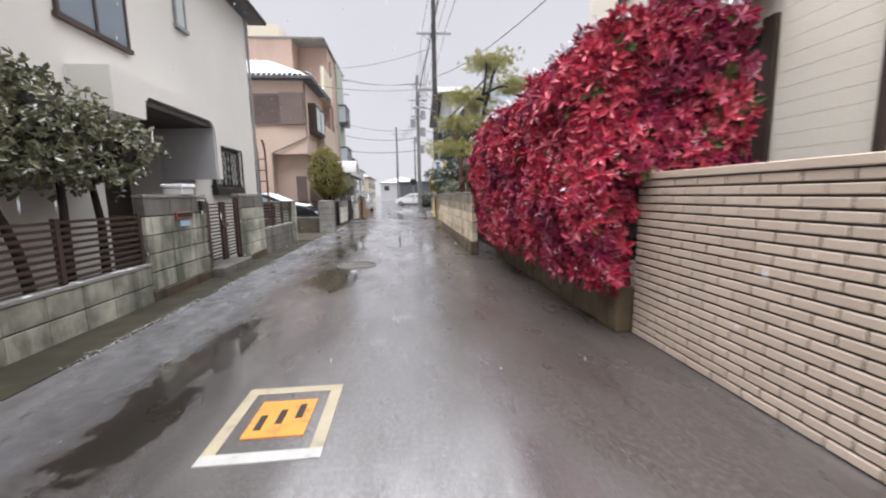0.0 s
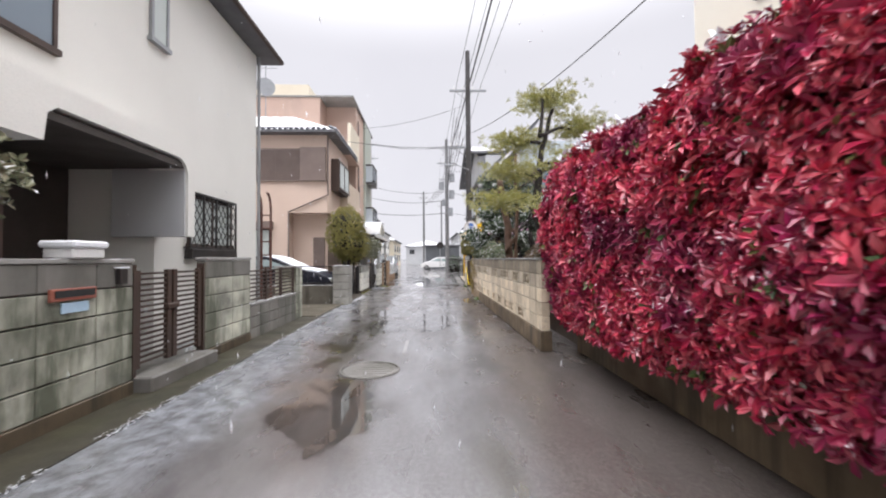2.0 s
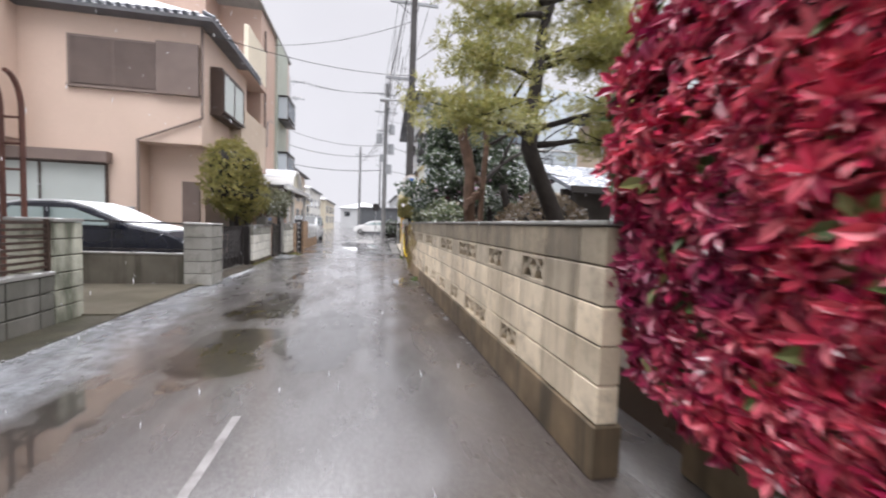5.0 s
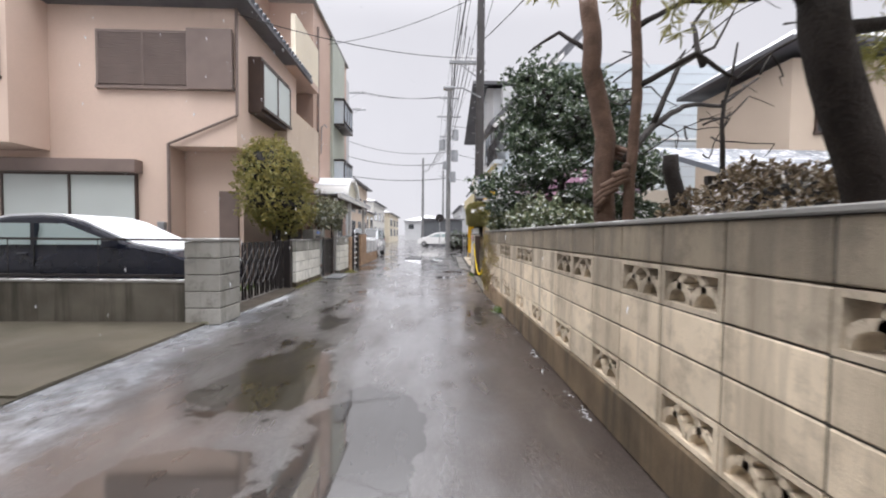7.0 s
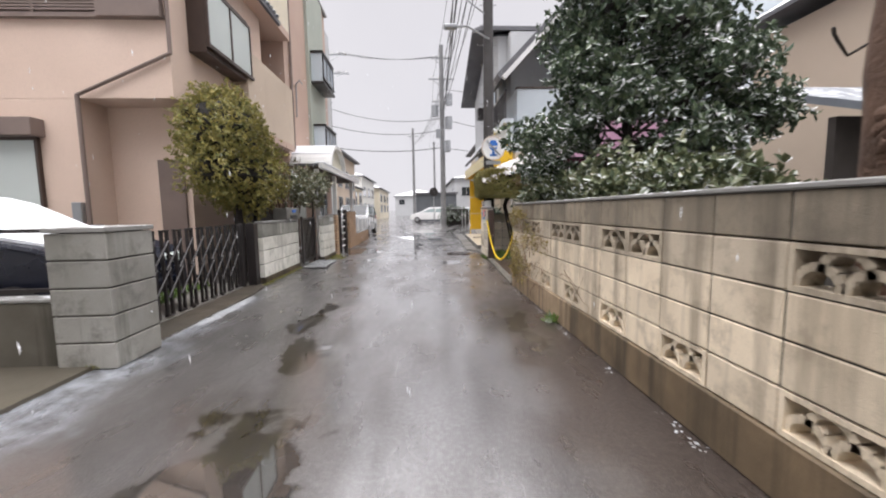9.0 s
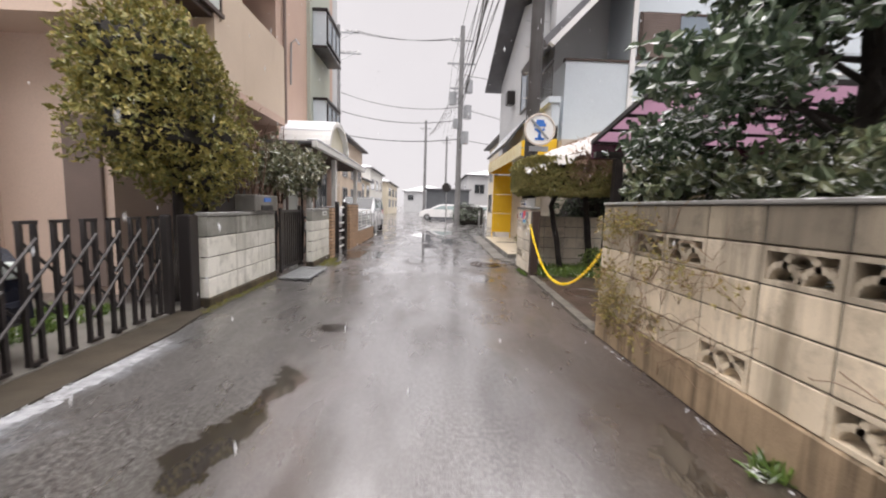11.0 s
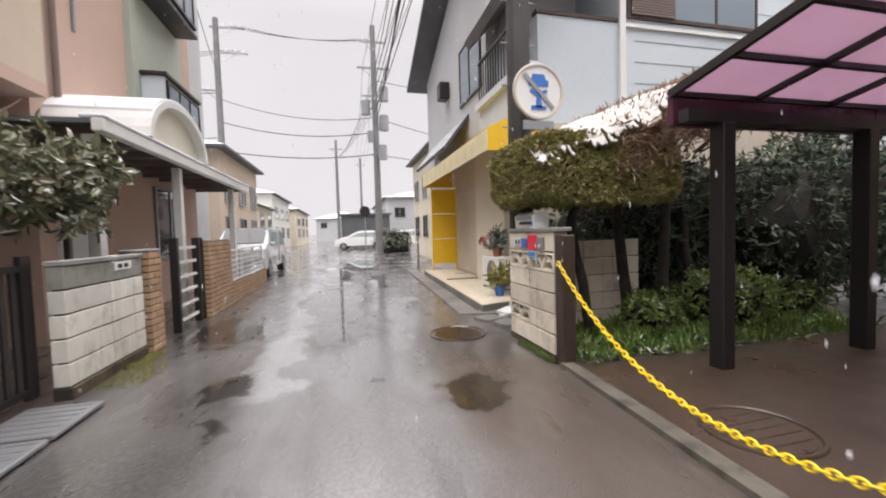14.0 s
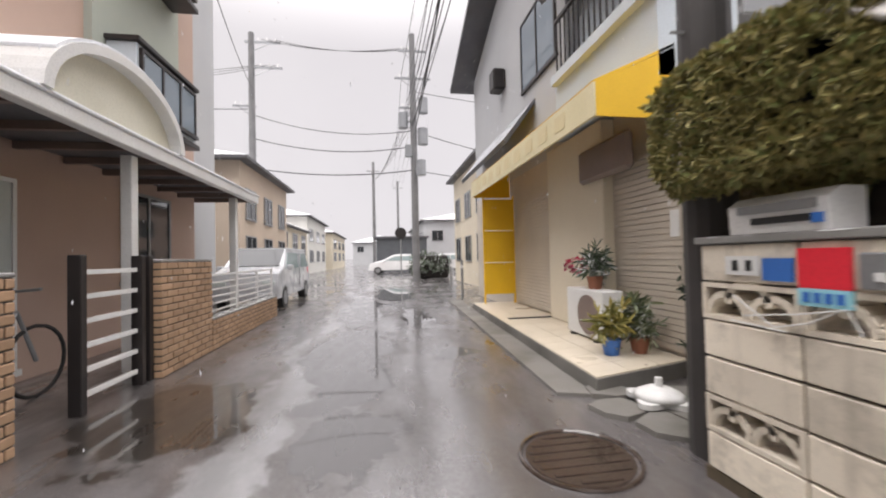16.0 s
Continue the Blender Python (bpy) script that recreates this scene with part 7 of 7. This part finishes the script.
for i in range(3):
    for j in range(17):
        corner = []
        for u, w in ((i, j), (i + 1, j), (i + 1, j + 1), (i, j + 1)):
            g = 0.004 if (u, w) != (i, j) else 0.0
            y = 22.64 + 0.326 * w + 0.11 * u * (1 - w / 17)
            x0 = 1.63 + 0.043 * (y - 22.62)
            corner.append((x0 + (2.79 - x0) * u / 3 - (g if u > i else 0), y - (g if w > j else 0)))
        part("tile", prism(corner, "z", 0.14, 0.152), CREAM_TILE_FLOOR, plat)
strip("pavement", [(1.3, 22.7), (1.6, 22.6), (1.85, 28.2), (1.93, 30), (1.62, 30)], -0.05, 0.03, CONCRETE, "worn concrete gutter along the shop", "gutter")
mat_ob = thing("rubber_mat", 2.3, 25.9, 0.172, "dark cable strip lying on a step", "mat")
part("strip", box(1.9, 2.7, 25.75, 25.82, 0.153, 0.17, 0.004), BLACK, mat_ob)
ac = thing("air_conditioner", 2.45, 24.2, 0.17, "white outdoor air conditioner with a round grille", "air conditioner")
part("case", box(2.32, 2.6, 23.7, 24.55, 0.18, 0.76, 0.015), WHITE_PAINT, ac)
part("fan_guard", tube([(2.44, 23.688, 0.5), (2.44, 23.7, 0.5)], 0.02, 8), DARK_METAL, ac)
part("grille", tube([(2.305, 24.0, 0.46), (2.32, 24.0, 0.46)], 0.24, 20), SHUTTER_BROWN, ac)
part("foot", box(2.3, 2.6, 23.8, 23.86, 0.153, 0.18), BLACK, ac)
part("foot", box(2.3, 2.6, 24.38, 24.44, 0.153, 0.18), BLACK, ac)
for x, y, z, lab, leafm, tall, red in ((2.45, 24.05, 0.76, "planter with spiky green leaves and red flowers", DARK_LEAF, 0.38, True), (2.5, 23.3, 0.152, "potted bushy plant on a shop step", GREEN_LEAF, 0.5, False), (2.18, 23.3, 0.152, "dry brown plant in a blue pot", OLIVE_LEAF, 0.4, False)):
    pot = thing("potted_plant", x, y, z, lab, "potted plant", group="potted plants at the shop")
    part("pot", tube([(x, y, z), (x, y, z + 0.16)], [0.07, 0.1], 14), BLUE_SIGN if "blue" in lab else surface("clay", (0.3, 0.12, 0.07), (0.25, 0.1, 0.06), 0.8), pot)
    foliage(pot, "plant", [(x, y, z + 0.16 + tall * 0.4, 0.17, 0.17, tall * 0.42)], leafm, 0.13, 0.026, 190, 5, 1.0, shell=1.0)
    if red:
        foliage(pot, "flower", [(x - 0.1, y + 0.25, z + 0.3, 0.12, 0.12, 0.1)], RED_LEAF, 0.05, 0.04, 200, 5, 1.0)
ub = thing("umbrella_base", 1.95, 22.3, 0.02, "white plastic parasol base on paving stones", "parasol base")
lobes = [(1.95 + 0.2 * (1 + 0.28 * math.cos(4 * a)) * math.cos(a + 0.5), 22.3 + 0.2 * (1 + 0.28 * math.cos(4 * a)) * math.sin(a + 0.5)) for a in (2 * math.pi * k / 32 for k in range(32))]
part("foot", prism(lobes, "z", 0.045, 0.085), WHITE_PAINT, ub)
part("base", tube([(1.95, 22.3, 0.085), (1.95, 22.3, 0.12), (1.95, 22.3, 0.15), (1.95, 22.3, 0.165)], [0.19, 0.16, 0.1, 0.05], 20), WHITE_PAINT, ub, smooth=True)
part("socket", cyl(1.95, 22.3, 0.16, 0.23, 0.03, 0.026, 12), WHITE_PAINT, ub)
sr = random.Random(8)
for x, y, s in ((1.8, 21.95, 0.24), (2.05, 21.75, 0.2), (1.6, 22.3, 0.2), (2.1, 22.05, 0.22), (1.95, 22.3, 0.2), (2.3, 22.4, 0.25), (1.75, 22.65, 0.2)):
    stone = thing("paving_stone", x, y, 0, "wet uneven grey paving stone", "stone", group="paving stones")
    outl = [(x + s * (0.8 + 0.3 * sr.random()) * math.cos(a), y + s * (0.8 + 0.3 * sr.random()) * math.sin(a)) for a in (2 * math.pi * k / 7 for k in range(7))]
    part("slab", prism(outl, "z", -0.02, 0.035 + 0.012 * sr.random()), CONCRETE, stone)

# pale house behind the shop
pale = thing("house", 8, 27, 0, "pale blue-grey sided two-storey house with brown shutters", "house")
part("wall", box(4.6, 12, 23.35, 25.28, 2.9, 7.6), PALE_SIDING, pale)
part("balcony_parapet", box(3.0, 4.598, 23.36, 23.46, 2.9, 4.92), PALE_SIDING, pale)
part("balcony_side", box(3.0, 3.1, 23.462, 25.28, 2.9, 4.92), PALE_SIDING, pale)
part("balcony_cap", box(2.97, 4.59, 23.33, 23.5, 4.924, 4.98), BROWN_METAL, pale)
part("balcony_wall", box(3.102, 4.598, 24.7, 25.28, 2.9, 7.2), GREY_RENDER, pale)
for k in range(12):
    part("siding_joint", box(4.94, 12, 23.342, 23.349, 3.1 + k * 0.38, 3.112 + k * 0.38), GREY_METAL, pale)
part("ground_floor", box(3.4, 12, 23.4, 30, 0, 2.898), PALE_SIDING, pale)
w = windowed(pale, "y", 23.35, 4.76, 7.75, 5.02, 6.12, -1, 3, BROWN_METAL, PANE_SKY, shutter=(0,))
for k in range(22):
    part("louvre", box(4.82, 5.74, 23.26, 23.3, 5.06 + k * 0.047, 5.09 + k * 0.047), SHUTTER_BROWN, w)
part("sill_band", box(4.72, 12, 23.3, 23.341, 4.84, 4.9), WHITE_PAINT, pale)
part("corner_strip", box(4.58, 4.7, 23.28, 23.346, 2.9, 7.6), WHITE_PAINT, pale)
part("roof", prism([(2.4, 5.1), (6.0, 8.9), (6.0, 9.05), (2.3, 5.25)], "y", 22.96, 25.28), ROOF_EDGE, pale)
part("roof_soffit", prism([(2.52, 5.05), (4.9, 7.56), (4.9, 7.74), (2.42, 5.13)], "y", 22.8, 22.955), WHITE_PAINT, pale)
yb = thing("house", 9, 19, 0, "beige two-storey house beyond the garden", "house")
part("wall", box(8.2, 13.6, 17.4, 20.5, 0, 5.2), BEIGE_RENDER, yb)
windowed(yb, "y", 17.4, 8.75, 9.75, 3.55, 4.65, -1, 2, BROWN_METAL, PANE_DARK)
part("sloped_roof", prism([(15.0, 2.2), (17.39, 3.08), (17.39, 3.18), (15.0, 2.3)], "x", 5.0, 11.0), surface("snowy_sheet", (0.2, 0.22, 0.25), (0.14, 0.155, 0.18), 0.5, 2, 40, 0.2, snow=0.3), yb, "snowy lean-to roof")
part("lean_roof_edge", box(5.0, 11.0, 14.94, 15.0, 2.16, 2.32), DARK_METAL, yb)
# dark wall added to give the shade below the lean-to roof
part("lean_wall", box(5.1, 11.0, 15.6, 15.7, 0, 2.3), PAINTED_SHADE, yb, "dark wall added for the shade under a lean-to")
for k in range(4):
    part("lean_post", box(5.1 + k * 1.6, 5.2 + k * 1.6, 15.1, 15.2, 0, 2.2), DARK_METAL, yb)
tiled_roof(yb, 8.2, 13.6, 17.4, 20.5, 5.5, 1.2, 0.4)

# ---- distance ----
def far_house(x0, x1, y0, y1, h, material, label, roof=1.2, wins=3):
    f = thing("house", (x0 + x1) / 2, (y0 + y1) / 2, 0, label, "house")
    part("wall", box(x0, x1, y0, y1, 0, h), material, f)
    tiled_roof(f, x0, x1, y0, y1, h + 0.1, roof, 0.35)
    side, out = (x1, 1) if x1 < 0 else (x0, -1)
    for k in range(wins):
        y = y0 + (y1 - y0) * (k + 0.25) / wins
        for z in (1.0, h * 0.58):
            windowed(f, "x", side, y, y + (y1 - y0) / wins * 0.5, z, z + 1.1, out, 2, GREY_METAL, PANE_DARK)
    windowed(f, "y", y0, x0 + 0.8, x0 + 2.0, h * 0.58, h * 0.58 + 1.1, -1, 2, GREY_METAL, PANE_DARK)
    return f


far_house(-12, -4.8, 33.5, 40, 4.6, BEIGE_RENDER, "beige two-storey house with dark roof", 1.3)
far_house(-13, -6.2, 44, 53, 3.4, CREAM_RENDER, "low cream house along the lane", 1.6)
far_house(-14, -6.5, 55, 66, 5.0, WHITE_RENDER, "pale house far down the lane", 1.3)
far_house(-14, -6.0, 68, 84, 4.4, CREAM_RENDER, "cream house far down the lane", 1.3)
far_house(3.6, 10, 33, 39.5, 5.0, CREAM_RENDER, "cream house beyond the shop", 1.2)
far_house(7.5, 14, 46, 56, 5.0, PEACH_RENDER, "beige house beside a crossing", 1.4)
far_house(4.2, 14, 60, 80, 5.0, GREY_RENDER, "grey house far down the lane", 1.3)
far_house(-5.5, 4.2, 95, 110, 4.2, GREY_RENDER, "grey house closing the lane", 1.5)
shed = thing("storage_building", 2.0, 57, 0, "dark grey low storage building", "building")
part("wall", box(-0.6, 3.9, 55, 58, 0, 3.0), surface("dark_sheet", (0.1, 0.11, 0.12), (0.08, 0.085, 0.095), 0.6), shed)
part("roof", box(-0.8, 4.1, 54.8, 58.2, 3.0, 3.15), ROOF_EDGE, shed)
hed = thing("dark_hedge", 2.2, 43, 0, "dark clipped hedge at the crossing", "hedge")
part("core", box(1.7, 3.7, 42.2, 43.2, 0, 1.3, 0.1), SHADE_CORE, hed)
foliage(hed, "foliage", [(2.2, 42.7, 0.75, 0.75, 0.75, 0.75), (3.1, 42.7, 0.7, 0.8, 0.75, 0.7)], DARK_LEAF, 0.1, 0.04, 90, 6, 1.0)
for x, y in ((2.3, 33.5), (2.2, 31.0)):
    bol = thing("bollard", x, y, 0, "slim grey post at the road edge", "post", group="posts at the road edge")
    part("tube", cyl(x, y, 0, 1.1, 0.04, 0.04, 10), GREY_METAL, bol)
    part("band", cyl(x, y, 0.85, 0.95, 0.045, 0.045, 10), WHITE_PAINT, bol)
mir = thing("traffic_mirror", 1.0, 43.5, 0, "round traffic mirror on a post", "mirror")
part("post", cyl(1.0, 43.5, 0, 2.6, 0.04, 0.04, 10), GREY_METAL, mir)
part("disc", tube([(1.0, 43.42, 2.7), (1.0, 43.5, 2.7)], [0.35, 0.3], 20), DARK_METAL, mir)

# ---- road marks and covers ----
def manhole(x, y, r, label, material, rim=None):
    m = thing("manhole_cover", x, y, 0.0, label, "manhole cover")
    part("rim", tube([(x + r * math.cos(a), y + r * math.sin(a), 0.006) for a in (2 * math.pi * k / 36 for k in range(37))], 0.014, 6, caps=False), rim or material, m)
    part("lid", cyl(x, y, -0.01, 0.008, r - 0.03, r - 0.03, 32), material, m)
    for k in range(-3, 4):
        w = math.sqrt(max(0, (r - 0.06) ** 2 - (k * 0.085) ** 2))
        part("rib", box(x - w, x + w, y + k * 0.085 - 0.012, y + k * 0.085 + 0.012, 0.008, 0.013), material, m)
    return m


IRON = surface("wet_iron", (0.06, 0.042, 0.034), (0.035, 0.025, 0.02), 0.18, 5, 80, 0.25, coat=0.8)
manhole(-0.88, 7.25, 0.34, "round worn concrete-rimmed manhole cover", CONCRETE)
manhole(0.98, 21.72, 0.34, "round dark iron manhole cover", IRON)
manhole(2.03, 18.9, 0.3, "round soil-covered manhole cover in a driveway", SOIL).location.z = 0.02
WORN_WHITE = surface("worn_white_paint", (0.5, 0.5, 0.48), (0.36, 0.36, 0.35), 0.45, 5, 70, 0.3, stain=(0.1, 0.1, 0.1), stain_lo=0.55, stain_scale=5)
ORANGE = surface("worn_orange_paint", (0.72, 0.3, 0.05), (0.6, 0.25, 0.05), 0.4, 6, 70, 0.3, stain=(0.12, 0.08, 0.05), stain_lo=0.57, stain_scale=6)
WORN_YELLOW = surface("worn_yellow_paint", (0.42, 0.37, 0.26), (0.34, 0.3, 0.22), 0.45, 6, 70, 0.3, stain=(0.2, 0.17, 0.12), stain_lo=0.57, stain_scale=6)
hyd = thing("hydrant_cover", -0.72, 2.15, 0, "orange hydrant cover with worn painted border", "hydrant cover")
part("lid", box(-0.88, -0.55, 1.98, 2.36, -0.02, 0.007), ORANGE, hyd)
for b in ((-1.02, -0.42, 2.46, 2.54), (-1.02, -0.42, 1.78, 1.86)):
    part("border", box(*b, -0.02, 0.006), WORN_YELLOW if b[2] > 2 else WORN_WHITE, hyd)
for b in ((-1.02, -0.95, 1.86, 2.46), (-0.49, -0.42, 1.86, 2.46)):
    part("border", box(*b, -0.02, 0.006), WORN_YELLOW, hyd)
for k in range(3):
    part("mark", box(-0.84 + k * 0.1, -0.8 + k * 0.1, 2.05 + 0.05 * k, 2.2 + 0.05 * k, 0.007, 0.009), BLACK, hyd)
FAINT = surface("faint_white_paint", (0.3, 0.29, 0.29), (0.2, 0.19, 0.19), 0.4, 5, 70, 0.3, stain=(0.12, 0.11, 0.11), stain_lo=0.5, stain_scale=6)
for x0, x1, y0, y1 in ((-0.55, -0.5, 8.0, 8.9),):
    tagged(part("road_mark", box(x0, x1, y0, y1, -0.02, 0.004), FAINT), "worn faint white road line", "road marking", kind="structure")

# ---- falling snow ----
fr = random.Random(33)
fv, ff = [], []
for _ in range(1700):
    y = fr.uniform(0.6, 34)
    x = fr.uniform(-3.4, 3.2)
    z = fr.uniform(0.15, 5.5)
    if abs(x) < 0.75 and 0.7 < z < 1.9:
        continue
    r, l = fr.uniform(0.0025, 0.0055), fr.uniform(0.01, 0.03)
    lean = fr.uniform(-0.25, 0.25) * l
    b0 = len(fv)
    fv += [(x, y, z - l), (x + r, y, z), (x, y + r, z), (x - r, y, z), (x, y - r, z), (x + lean, y, z + l)]
    for k in range(4):
        a, c2 = b0 + 1 + k, b0 + 1 + (k + 1) % 4
        ff += [(b0, c2, a), (b0 + 5, a, c2)]
tagged(part("falling_snow", (fv, ff), SNOW), "wet snowflakes falling over the lane", "snow", kind="stuff")


flush_pieces()
